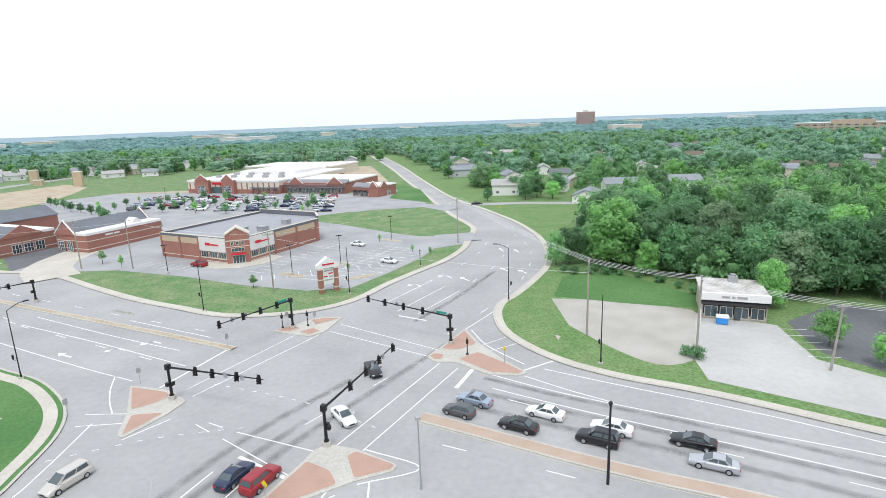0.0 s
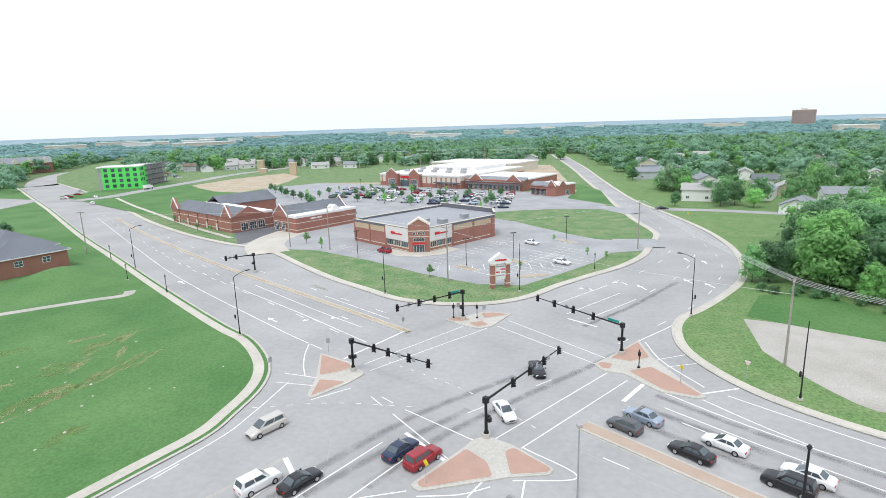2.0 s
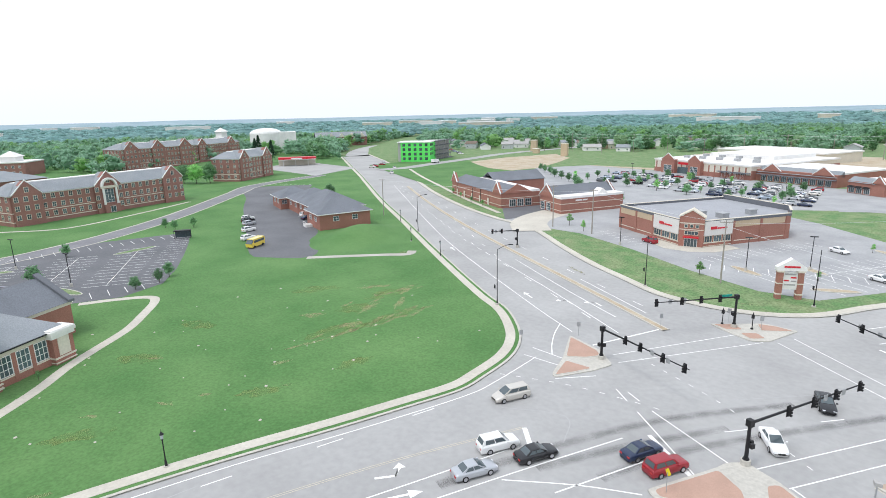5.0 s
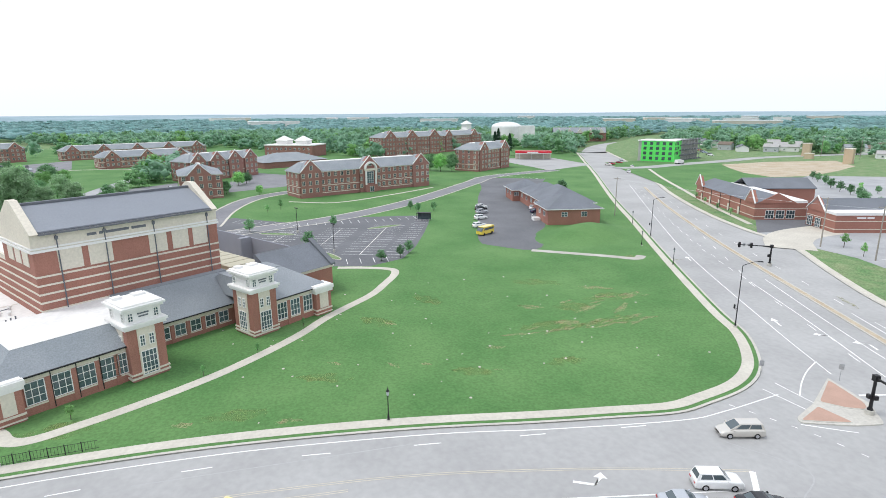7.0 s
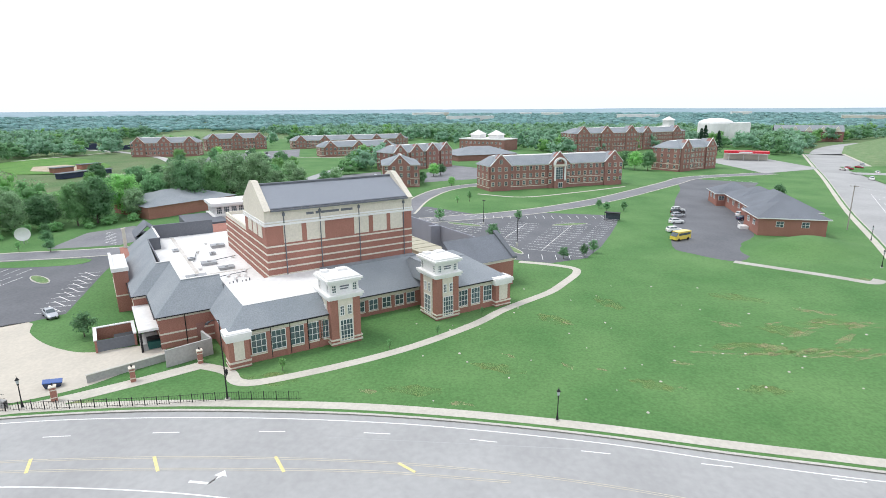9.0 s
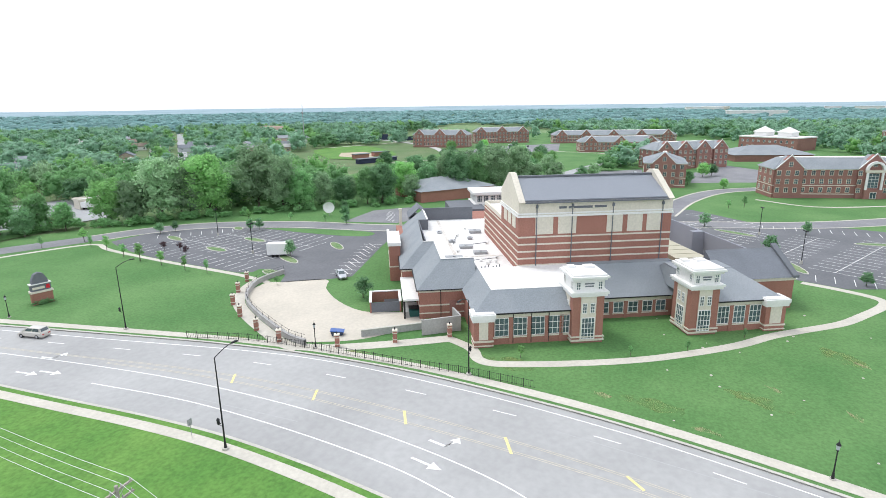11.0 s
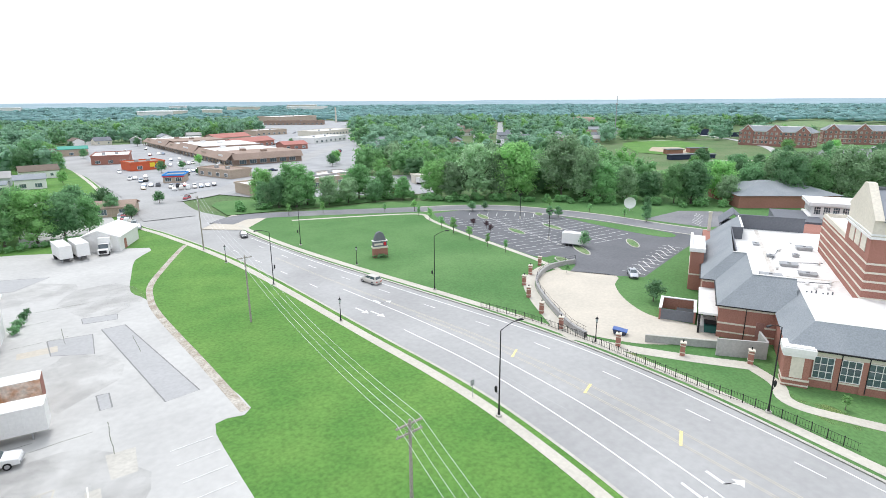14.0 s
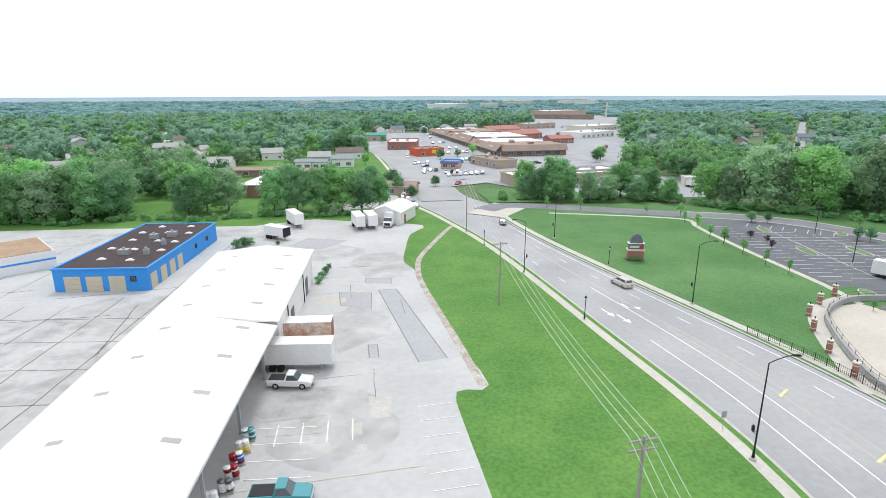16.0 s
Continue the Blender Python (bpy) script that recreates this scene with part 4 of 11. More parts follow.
def hall_tower(x0, y0, w, d, words=True):
    """A square stair tower: brick corners, cream middle, tall window, white lantern with corniced roof."""
    t = part("tower", Shape().box(x0, y0, -0.3, x0 + w, y0 + d, 7.6), BRICK, hall, "brick stair tower with white lantern")
    part("tower_panel", Shape().box(x0 + 1.25, y0 - 0.1, 0.5, x0 + w - 1.25, y0, 7.6).box(x0 - 0.1, y0 + 1.25, 0.5, x0, y0 + d - 1.25, 7.6).box(x0 + w, y0 + 1.25, 4.5, x0 + w + 0.1, y0 + d - 1.25, 7.6), STONE, t)
    part("tower_plinth", Shape().box(x0 - 0.2, y0 - 0.2, 0.35, x0 + w + 0.2, y0 + d, 0.6).box(x0 - 0.2, y0 - 0.2, 0.95, x0 + w + 0.2, y0 + d, 1.15), STONE, t)
    windows(t, [(x0 + w / 2, y0 - 0.14, 0.7, 0), (x0 - 0.14, y0 + d / 2, 0.7, -90)], 2.1, 3.5, 4, 4)
    windows(t, [(x0 + w / 2 - 0.62, y0 - 0.14, 4.9, 0), (x0 + w / 2 + 0.62, y0 - 0.14, 4.9, 0), (x0 - 0.14, y0 + d / 2 - 0.62, 4.9, -90), (x0 - 0.14, y0 + d / 2 + 0.62, 4.9, -90)], 0.75, 1.6, 2, 3)
    part("lantern", Shape().box(x0 + 0.1, y0 + 0.1, 8.35, x0 + w - 0.1, y0 + d - 0.1, 10.1), WHITE, t, "white lantern storey")
    for z, o, h in ((7.6, 0.35, 0.4), (8.0, 0.55, 0.35), (10.1, 0.25, 0.35), (10.45, 0.5, 0.3), (10.75, 0.2, 0.25)):
        part("cornice", Shape().box(x0 - o, y0 - o, z, x0 + w + o, y0 + d + o, z + h), WHITE, t, "white moulded cornice")
    part("roof_hatch", Shape().box(x0 + 0.3, y0 + d - 1.4, 11.0, x0 + 1.5, y0 + d - 0.3, 11.35), WHITE, t)
    part("roof_hatch", Shape().box(x0 + w - 2, y0 + d - 1.6, 11.0, x0 + w - 0.4, y0 + d - 0.3, 11.3), WHITE, t)
    windows(t, [(x0 + 0.75, y0 + 0.04, 8.6, 0), (x0 + w - 0.75, y0 + 0.04, 8.6, 0), (x0 + 0.04, y0 + 0.75, 8.6, -90), (x0 + 0.04, y0 + d - 0.75, 8.6, -90), (x0 + w - 0.04, y0 + 0.75, 8.6, 90)], 0.75, 1.3, 2, 3)
    lines = Shape()
    for z, ws in ((9.45, (1.5,)), (9.05, (1.3,))):
        for ww in ws:
            lines.box(x0 + w / 2 - ww / 2, y0 + 0.03, z, x0 + w / 2 + ww / 2, y0 + 0.07, z + 0.2)
    part("sign_lettering", lines, GREY_WALL, t, "two grey lines of small lettering")


hall_tower(14.6, -1.2, 4.9, 5.0)
hall_tower(33.8, -0.8, 4.6, 5.4)
# rear wing with a single slope up to its back wall
part("wall", Shape().box(45.5, 8.3, -0.5, 58.3, 14, 5.9), BRICK, hall)
part("roof", Shape().add([(44.6, 7.9, 5.8), (58.0, 7.9, 5.8), (58.0, 14.1, 9.6), (44.6, 14.1, 9.6), (44.6, 14.1, 5.8), (44.6, 14.1, 5.8)], [(0, 1, 2, 3), (0, 3, 4)]), SHINGLE_DK, hall)
part("back_wall", Shape().box(44.6, 14.1, -0.5, 58.0, 14.4, 9.62), GREY_WALL, hall)
part("gable_end", Shape().add([(x, y, z) for x in (57.9, 58.3) for y, z in ((8.3, 5.9), (14.4, 5.9), (14.4, 9.7))] , [(0, 2, 1), (3, 4, 5), (0, 3, 5, 2), (1, 2, 5, 4), (0, 1, 4, 3)]), BRICK, hall)
part("coping", Shape().add([(x, y, z) for x in (57.6, 58.7) for y, z in ((7.7, 5.75), (14.6, 9.95), (14.6, 10.4), (7.7, 6.2))], [(0, 3, 2, 1), (4, 5, 6, 7), (3, 7, 6, 2), (0, 4, 7, 3), (1, 2, 6, 5)]), GREY_WALL, hall)
part("yard_slab", Shape().box(40, 16.5, -0.3, 60.3, 56.6, 0.1), DRIVE, hall, "pale concrete plant yard")
part("band", Shape().box(43, 8.15, 5.2, 58.5, 8.3, 5.9).box(44, 8.2, 1.0, 58.4, 8.3, 1.2), STONE, hall)
# grey screen wall of the rear yard
BEIGE_PLANT = mat("beige_plant_steel", (0.5, 0.47, 0.36), 0.7, 0.06)
SCREEN = mat("blue_grey_screen", (0.27, 0.28, 0.32), 0.7, 0.05)
part("screen_wall", Shape().box(60.3, 16, 0, 60.7, 57, 6.6).box(58.3, 14, 0, 60.7, 16, 6.6).box(57.5, 40, 0, 60.3, 41.5, 6.8).box(38, 56.6, 0, 60.3, 57, 6.6), SCREEN, hall, "tall blue grey screen wall")
for k in range(5):
    part("air_handler", Shape().box(47.6 + 0.1 * k, 28.4 + 3.4 * k, 0.1, 54, 31.6 + 3.4 * k, 3.9).box(47.4, 28.5 + 3.4 * k, 3.9, 54.2, 31.5 + 3.4 * k, 4.1), BEIGE_PLANT, hall, "beige air handling unit in the plant yard")

# stage block and fly tower
part("stage_wall", Shape().box(10, 15, 6, 38, 47, 13.6), BRICK, hall)
part("stage_wall_side", Shape().box(10, 29, 13.6, 10.4, 47, 14.4).box(10, 46.6, 13.6, 38, 47, 14.4), STONE, hall)
part("flat_roof", Shape().box(10.4, 29, 13.6, 38, 46.6, 13.75), ROOF_W, hall, "white membrane roof")
for z in (7.9, 9.15, 10.4, 11.7, 13.0):
    belt(hall, 10, 15, 38, 47, z, 0.28)
part("tower_wall", Shape().box(10, 15, 13.6, 38, 29, 16.7), BRICK, hall)
for x0, x1 in ((13, 16.2), (17.1, 20.4), (26, 28.9), (29.8, 32.6), (33.4, 36)):
    part("stone_panel", Shape().box(x0, 14.92, 13.6, x1, 15, 16.7), STONE, hall, "cream stone wall panel")
for y0, y1 in ((17, 19.6), (20.4, 23), (23.8, 26.4)):
    part("stone_panel", Shape().box(9.92, y0, 14.4, 10, y1, 16.7), STONE, hall, "cream stone wall panel")
part("tower_upper_wall", Shape().box(9.95, 14.95, 16.7, 38.05, 29, 19.4), STONE, hall, "cream stone upper wall")
belt(hall, 9.95, 14.95, 38.05, 29, 16.7, 0.35, WHITE, 0.2, "cornice")
belt(hall, 9.95, 14.95, 38.05, 29, 17.2, 0.25, WHITE, 0.12, "cornice")
part("metal_roof", Shape().gable(10.9, 15, 37.1, 29, 19.4, 22.6, "x", 0.0, 0.3), METAL_ROOF, hall, "blue grey standing seam roof")
seams = Shape()
for k in range(45):
    x = 11.2 + k * 0.575
    seams.add([(x, 14.9, 19.72), (x + 0.06, 14.9, 19.72), (x + 0.06, 22, 22.97), (x, 22, 22.97)], [(0, 1, 2, 3)])
tagged(part("roof_seams", seams, METAL_ROOF, hall), kind="stuff")
part("ridge_cap", Shape().box(11, 21.6, 22.8, 37, 22.4, 23.1), GREY_WALL, hall)
part("snow_rail", Shape().box(11, 14.6, 19.5, 37, 14.75, 19.62).box(11, 14.3, 19.2, 37, 14.9, 19.4), GREY_WALL, hall)
for gx in (9.9, 37.0):
    g = Shape()
    pr = [(gx, 14.4, 19.4), (gx, 29.6, 19.4), (gx, 22.8, 23.7), (gx, 21.2, 23.7)]
    g.add(pr + [(x + 1.1, y, z) for x, y, z in pr], [(3, 2, 1, 0), (4, 5, 6, 7), (0, 1, 5, 4), (1, 2, 6, 5), (2, 3, 7, 6), (3, 0, 4, 7)])
    part("gable_parapet", g, STONE, hall, "cream stone gable parapet")
for x in (13.2, 19.6, 27.0, 36.2):
    part("downpipe", Shape().tube((x, 14.85, 6.5), (x, 14.85, 19.0), 0.09, n=6).box(x - 0.2, 14.7, 18.3, x + 0.2, 15, 18.8), GREY_WALL, hall)
letters = Shape()
for x, w in ((17.2, 1.3), (18.9, 0.5), (19.8, 3.4), (23.6, 2.2)):
    letters.box(x, 14.88, 18.1, x + w, 14.95, 18.5)
part("sign_lettering", letters, GREY_WALL, hall, "grey raised lettering under the eaves")
# side wings towards the service yard: three stepped blocks with slate slopes round one white roof
part("wall", Shape().box(-7.8, 12.3, -0.5, 2, 30, 5.3), BRICK, hall)
part("wall", Shape().box(-10.1, 25.4, -0.5, -3, 66, 5.3), BRICK, hall)
part("roof", Shape().add([(-8.2, 11.9, 5.3), (2.3, 11.9, 5.3), (2.3, 16.3, 9.5), (-3.45, 16.3, 9.5), (-3.4, 29.6, 9.5), (-8.2, 29.6, 5.3)], [(0, 1, 2, 3), (0, 3, 4, 5)]), SHINGLE, hall)
part("roof", Shape().add([(-10.5, 25.0, 5.3), (-3.4, 25.0, 5.3), (-3.4, 29.6, 9.5), (-5.65, 29.6, 9.5), (-5.2, 51.7, 9.5), (-10.4, 51.7, 5.3)], [(0, 1, 2, 3), (0, 3, 4, 5)]), SHINGLE, hall)
part("roof", Shape().add([(-8.6, 51.7, 5.3), (-3.0, 51.7, 9.5), (-3.0, 65, 9.5), (-8.6, 65, 5.3)], [(0, 1, 2, 3)]), SHINGLE, hall)
part("roof_back", Shape().box(-3.42, 16.3, 6.9, 2.3, 16.5, 9.52).box(-3.4, 16.5, 6.9, -3.2, 29.6, 9.52).box(-5.6, 29.6, 6.9, -3.2, 29.8, 9.52).box(-5.2, 29.8, 6.9, -5.0, 51.6, 9.52).box(-5.2, 51.6, 6.9, -3.0, 51.8, 9.5).box(-3.0, 51.8, 6.9, -2.8, 63, 9.52), GREY_WALL, hall, "grey cladding behind the pitched roofs")
part("roof_end", Shape().add([(2.3, 11.9, 5.3), (2.3, 16.4, 5.3), (2.3, 16.4, 9.5)], [(0, 1, 2)]), GREY_WALL, hall)
part("ridge_coping", Shape().box(-3.6, 16.15, 9.5, 2.4, 16.5, 9.58).box(-3.6, 16.5, 9.5, -3.2, 29.5, 9.58).box(-5.75, 29.5, 9.5, -3.2, 29.85, 9.58), WHITE, hall, "white metal ridge coping")
part("ridge_coping", Shape().box(-3.15, 51.7, 9.5, -2.75, 65, 9.58), WHITE, hall, "white metal ridge coping")
part("rear_screen", Shape().box(-3, 63, 6.9, 9.8, 63.4, 10.0).box(-3.2, 62.9, 10.0, 9.9, 63.5, 10.12), GREY_WALL, hall, "long dark grey screen wall")
part("flat_roof", Shape().box(-5.0, 29.8, 6.6, 2.5, 63, 6.94).box(-3.2, 16.5, 6.6, 2.5, 29.8, 6.95), ROOF_W, hall, "white membrane roof")
part("end_parapet", Shape().box(-9.2, 65, -0.3, -8.5, 65.6, 9.6).box(-9.3, 64.9, 9.6, -8.4, 65.7, 9.85), STONE, hall, "cream stone parapet end")
part("end_gable", Shape().gable(-6.4, 68, -1.2, 76, 6.6, 9.2, "y", 0.3).box(-6.2, 68.2, 0, -1.4, 76, 6.6), SHINGLE_DK, hall)
part("gutter", Shape().box(-8.4, 11.75, 5.2, 0.0, 11.92, 5.34).box(-8.36, 11.92, 5.2, -8.2, 25, 5.34).box(-10.68, 24.85, 5.2, -8.3, 25.02, 5.34).box(-10.68, 25.02, 5.2, -10.52, 51.6, 5.34), BLACK, hall)
for x0, y0, x1, y1, z, h in ((-7.8, 12.3, 0, 12.3, 4.75, 0.5), (-7.8, 12.3, 0, 12.3, 2.3, 0.25), (-7.8, 12.3, 0, 12.3, 0.9, 0.2), (-10.1, 25.4, -7.8, 25.4, 4.75, 0.5), (-10.1, 25.4, -7.8, 25.4, 2.3, 0.25)):
    part("band", Shape().box(x0 - 0.06, y0 - 0.08, z, x1, y0, z + h), STONE, hall, "pale stone band")
for x0, y0, y1 in ((-7.8, 12.3, 25.4), (-10.1, 25.4, 52)):
    part("band", Shape().box(x0 - 0.08, y0, 4.75, x0, y1, 5.25).box(x0 - 0.08, y0, 2.3, x0, y1, 2.55), STONE, hall, "pale stone band")
part("side_door", Shape().box(-2.6, 12.18, 0.9, -1.5, 12.3, 3.1).box(-2.7, 12.2, 3.1, -1.4, 12.28, 3.2), BRICK_DK, hall, "dark red service door")
part("downpipe", Shape().tube((-4.1, 12.2, 0.2), (-4.1, 12.2, 5.2), 0.06, n=6), BLACK, hall)
wt = part("wing_tower", Shape().box(-12.4, 34.6, -0.5, -10.1, 48, 7.6), BRICK, hall)
part("band", Shape().box(-12.48, 34.5, 3.0, -10.1, 34.6, 3.25).box(-12.48, 34.6, 3.0, -12.4, 48, 3.25), STONE, wt)
part("wing_tower_cap", Shape().box(-12.7, 34.3, 7.6, -12.2, 48.3, 8.3).box(-12.2, 34.3, 7.6, -9.9, 34.8, 8.3).box(-12.2, 34.8, 7.6, -9.9, 48.3, 7.75), WHITE, wt, "white parapet and roof")
part("loading_canopy", Shape().box(-10.6, 12.4, 3.3, -7.85, 25.3, 3.65), ROOF_W, hall, "flat white loading canopy")
for y in (12.7, 18.5, 24.6):
    part("canopy_post", Shape().box(-10.5, y, 0, -10.2, y + 0.3, 3.3), BLACK, hall)
part("dock_block", Shape().box(-10.5, 13.2, 0, -7.85, 18, 1.1).box(-9.6, 19, 0, -8.2, 22, 2.2), GREY_BLOCK, hall, "grey block dock and steel plant")
part("back_wing", Shape().box(6, 76, -0.5, 16, 92, 7.0), GREY_WALL, hall)
part("lantern_base", Shape().box(14, 84, -0.5, 24, 94, 6.5), BRICK, hall)
lr = part("lantern", Shape().box(14.4, 84.4, 6.5, 23.6, 93.6, 9.8), WHITE, hall, "white lantern room on the roof")
part("lantern_sill", Shape().box(13.6, 83.6, 6.5, 24.4, 94.4, 7.1), WHITE, lr)
part("lantern_roof", Shape().box(13.4, 83.4, 9.8, 24.6, 94.6, 10.6), WHITE, lr)
windows(hall, [(15.5 + 2 * k, 84.35, 7.5, 0) for k in range(5)] + [(14.35, 85.5 + 2 * k, 7.5, -90) for k in range(5)], 1.5, 2.0, 3, 3)
# roof plant
STAIN = mat("stained_membrane", (0.58, 0.54, 0.49), 0.8, 0.12, 2.0, 2.0, 0.0, col2=(0.68, 0.65, 0.61))
for x, y, w, d, h in ((-1.6, 24.6, 3.2, 1.6, 0.7), (4.4, 27.6, 2.6, 1.6, 0.8), (2.2, 32.4, 2.6, 1.8, 1.0), (0.6, 38, 1.2, 1.0, 0.8), (5, 40, 1.0, 1.0, 0.9), (6.4, 46, 2.6, 1.8, 1.2), (-1, 47, 1.0, 2.0, 0.5)):
    h *= 0.45
    part("roof_unit", Shape().box(x, y, 6.94, x + w, y + d, 6.94 + h).box(x - 0.1, y - 0.1, 6.94 + h, x + w + 0.1, y + d + 0.1, 7.04 + h).tube((x + w / 2, y + d / 2, 7.04 + h), (x + w / 2, y + d / 2, 7.2 + h), 0.3, n=10), STEEL, hall, "grey rooftop ventilation unit")
for k, (x, y) in enumerate(((5.6, 20.5), (6.4, 21.8), (7.4, 21.0), (4.8, 22.6), (8.4, 36), (3.2, 43.5), (6.0, 51), (1.4, 30), (8.2, 24))):
    part("roof_vent", Shape().tube((x, y, 6.9), (x, y, 7.15 + 0.1 * (k % 3)), 0.2, n=8).tube((x, y, 7.15 + 0.1 * (k % 3)), (x, y, 7.35 + 0.1 * (k % 3)), 0.4, 0.28, n=8), ROOF_W, hall)
part("roof_walkway", Shape().box(0.2, 18, 6.94, 0.9, 62, 6.97).box(0.9, 26, 6.94, 9.8, 26.5, 6.97), STAIN, hall, "worn roof walkway strip")
part("roof_step", Shape().box(3.2, 14.7, 6.9, 10, 15.0, 7.95), STAIN, hall)
pipes = Shape()
for k in range(6):
    pipes.tube((4 + 0.7 * k, 17.5 + 0.5 * (k % 3), 6.9), (4 + 0.7 * k, 17.5 + 0.5 * (k % 3), 7.4), 0.1, n=6)
pipes.tube((1.5, 22, 7.3), (8, 23.4, 7.3), 0.07, n=6).tube((3, 34, 7.3), (9, 36, 7.3), 0.07, n=6).tube((1.2, 36, 7.2), (3, 44, 7.2), 0.07, n=6)
part("roof_pipes", pipes, GREY_WALL, hall)

# ---- campus halls ----
dorm(-243.0, 27.5, 107.0, 69, 13.5, 3, [(5.4, 9.6), (34.5, 10.4), (63.6, 9.6)], label="long red brick dormitory with white columned entrance", centre=34.5, low=1.4)
dorm(-258, -20, 95, 17, 26, 3, [(8, 9)], label="red brick dormitory wing with grey roof", low=0.8)
dorm(-325, -20, 128, 46, 15, 3, [(6, 9), (18, 9), (30, 9), (41, 9)], label="red brick dormitory with a row of gables")
dorm(-446, -230, 98, 50, 15, 3, [(6, 9), (25, 10), (44, 9)], label="distant red brick dormitory on the hill")
dorm(-500, -192, 120, 52, 15, 3, [(6, 9), (26, 10), (46, 9)], label="distant red brick dormitory on the hill")
dorm(-520, -122, 111, 112, 17, 2, [(8, 9), (30, 9), (55, 9), (80, 9), (104, 9)], label="very long distant brick dormitory with white roof")
dorm(-430, -80, 111, 60, 17, 2, [(8, 9), (30, 9), (52, 9)], label="distant brick dormitory among trees")
dorm(-311, 142, 122, 38, 17, 4, [(6.5, 9.5), (31, 9.5)], label="tall red brick hall with grey roof", pitch=3.0)
dorm(-448, 119, 108, 62, 20, 4, [(8, 11), (30, 11), (54, 11)], label="large red brick college hall with pale upper storey", pitch=3.6)
dorm(-478, 182, 118, 60, 18, 4, [(10, 10), (48, 10)], label="red brick college hall with a clock tower", pitch=3.4)
tw = thing("bell_tower", -540, 234, 0.14, 115, "white topped brick bell tower", "tower")
part("shaft", Shape().box(0, 0, 0, 9, 9, 17), BRICK_DK, tw)
part("belfry", Shape().box(-0.6, -0.6, 17, 9.6, 9.6, 18).box(0.8, 0.8, 18, 8.2, 8.2, 23).add([(-0.3, -0.3, 23), (9.3, -0.3, 23), (9.3, 9.3, 23), (-0.3, 9.3, 23), (4.5, 4.5, 27)], [(0, 1, 4), (1, 2, 4), (2, 3, 4), (3, 0, 4)]), WHITE, tw)
rot = thing("pavilion_building", -500, 30, 0.14, 55, "brick building with white roof pavilions", "building")
part("wall", Shape().box(0, 0, 0, 44, 26, 9), BRICK_DK, rot)
part("roof", Shape().box(-0.4, -0.4, 9, 44.4, 26.4, 9.8), ROOF_W, rot)
for x in (8, 26):
    part("pavilion", Shape().box(x, 6, 9.8, x + 10, 16, 13).add([(x - 1, 5, 13), (x + 11, 5, 13), (x + 11, 17, 13), (x - 1, 17, 13), (x + 5, 11, 17)], [(0, 1, 4), (1, 2, 4), (2, 3, 4), (3, 0, 4)]), WHITE, rot)
windows(rot, [(3 + 4.2 * k, -0.06, z, 0) for k in range(10) for z in (1.5, 5.4)], 1.6, 1.9, 2, 2)
low = thing("dining_hall", -385, 22, 0.14, 110, "low building with wide grey hipped roof", "building")
part("wall", Shape().box(0, 0, 0, 46, 30, 4), BRICK_DK, low)
part("roof", Shape().hip(0, 0, 46, 30, 4, 9, 1.0), SHINGLE, low)
annex = thing("brick_annex", -186, -93, 0.14, 143, "low brick annex with grey hipped roof", "building")
part("wall", Shape().box(0, 0, 0, 33, 24, 4.2), BRICK, annex)
part("roof", Shape().hip(0, 0, 33, 24, 4.2, 7.8, 0.8), SHINGLE, annex)
part("rear_roof", Shape().hip(22, 12, 46, 30, 4.2, 7.6, 0.8), SHINGLE, annex)
dome = thing("domed_hall", -548, 284, 0.14, 62, "big white domed hall behind the trees", "building")
part("wall", Shape().tube((0, 0, 0), (0, 0, 19.5), 16, 16, 32).box(0, -10, 0, 30, 12, 20.5), ROOF_W, dome)
part("dome", Shape().ball((0, 0, 19.5), 16, 32, 12, 0.34), ROOF_W, dome)
old = thing("old_hall", -590, 370, 0.14, 65, "far brick hall with dormered grey roof", "building")
part("wall", Shape().box(0, 0, 0, 62, 16, 10), BRICK_DK, old)
part("roof", Shape().gable(0, 0, 62, 16, 10, 16, "x"), SHINGLE, old)
for k in range(5):
    gable_wall(old, 6 + 12.5 * k, 0, 7, 10, 15, STONE)

# ---- brick house with hipped roofs, and its mound ----
bh = thing("brick_house", -152.2, 94.5, 0.14, 75.0, "rambling red brick house with grey hipped roofs", "house")
for x0, y0, x1, y1, h, r in ((0, 0, 17.4, 14, 5.2, 9.2), (3, 12.5, 20, 36, 5.0, 9.8), (3, 35, 20, 51, 4.8, 8.6), (0, 50, 14, 63, 4.7, 8.2)):
    part("wall", Shape().box(x0, y0, -0.5, x1, y1, h), BRICK, bh)
    part("roof", Shape().hip(x0, y0, x1, y1, h, r, 0.8), SHINGLE_DK, bh, "grey hipped roof")
    part("fascia", Shape().box(x0 - 0.85, y0 - 0.85, h - 0.22, x1 + 0.85, y0 - 0.78, h + 0.04).box(x0 - 0.85, y0 - 0.78, h - 0.22, x0 - 0.78, y1 + 0.85, h + 0.04).box(x1 + 0.78, y0 - 0.78, h - 0.22, x1 + 0.85, y1 + 0.85, h + 0.04), WHITE, bh, "white eaves board")
windows(bh, [(5.5, -0.06, 2.6, 0), (12, -0.06, 2.6, 0), (-0.06, 4, 2.4, -90), (-0.06, 9.5, 2.4, -90), (2.94, 19, 2.4, -90), (2.94, 26, 2.4, -90), (2.94, 32, 2.4, -90), (2.94, 39, 2.2, -90), (2.94, 46, 2.2, -90), (-0.06, 54, 2.2, -90), (-0.06, 59, 2.2, -90), (1.5, 49.94, 2.2, 0)], 2.0, 1.6, 2, 2)
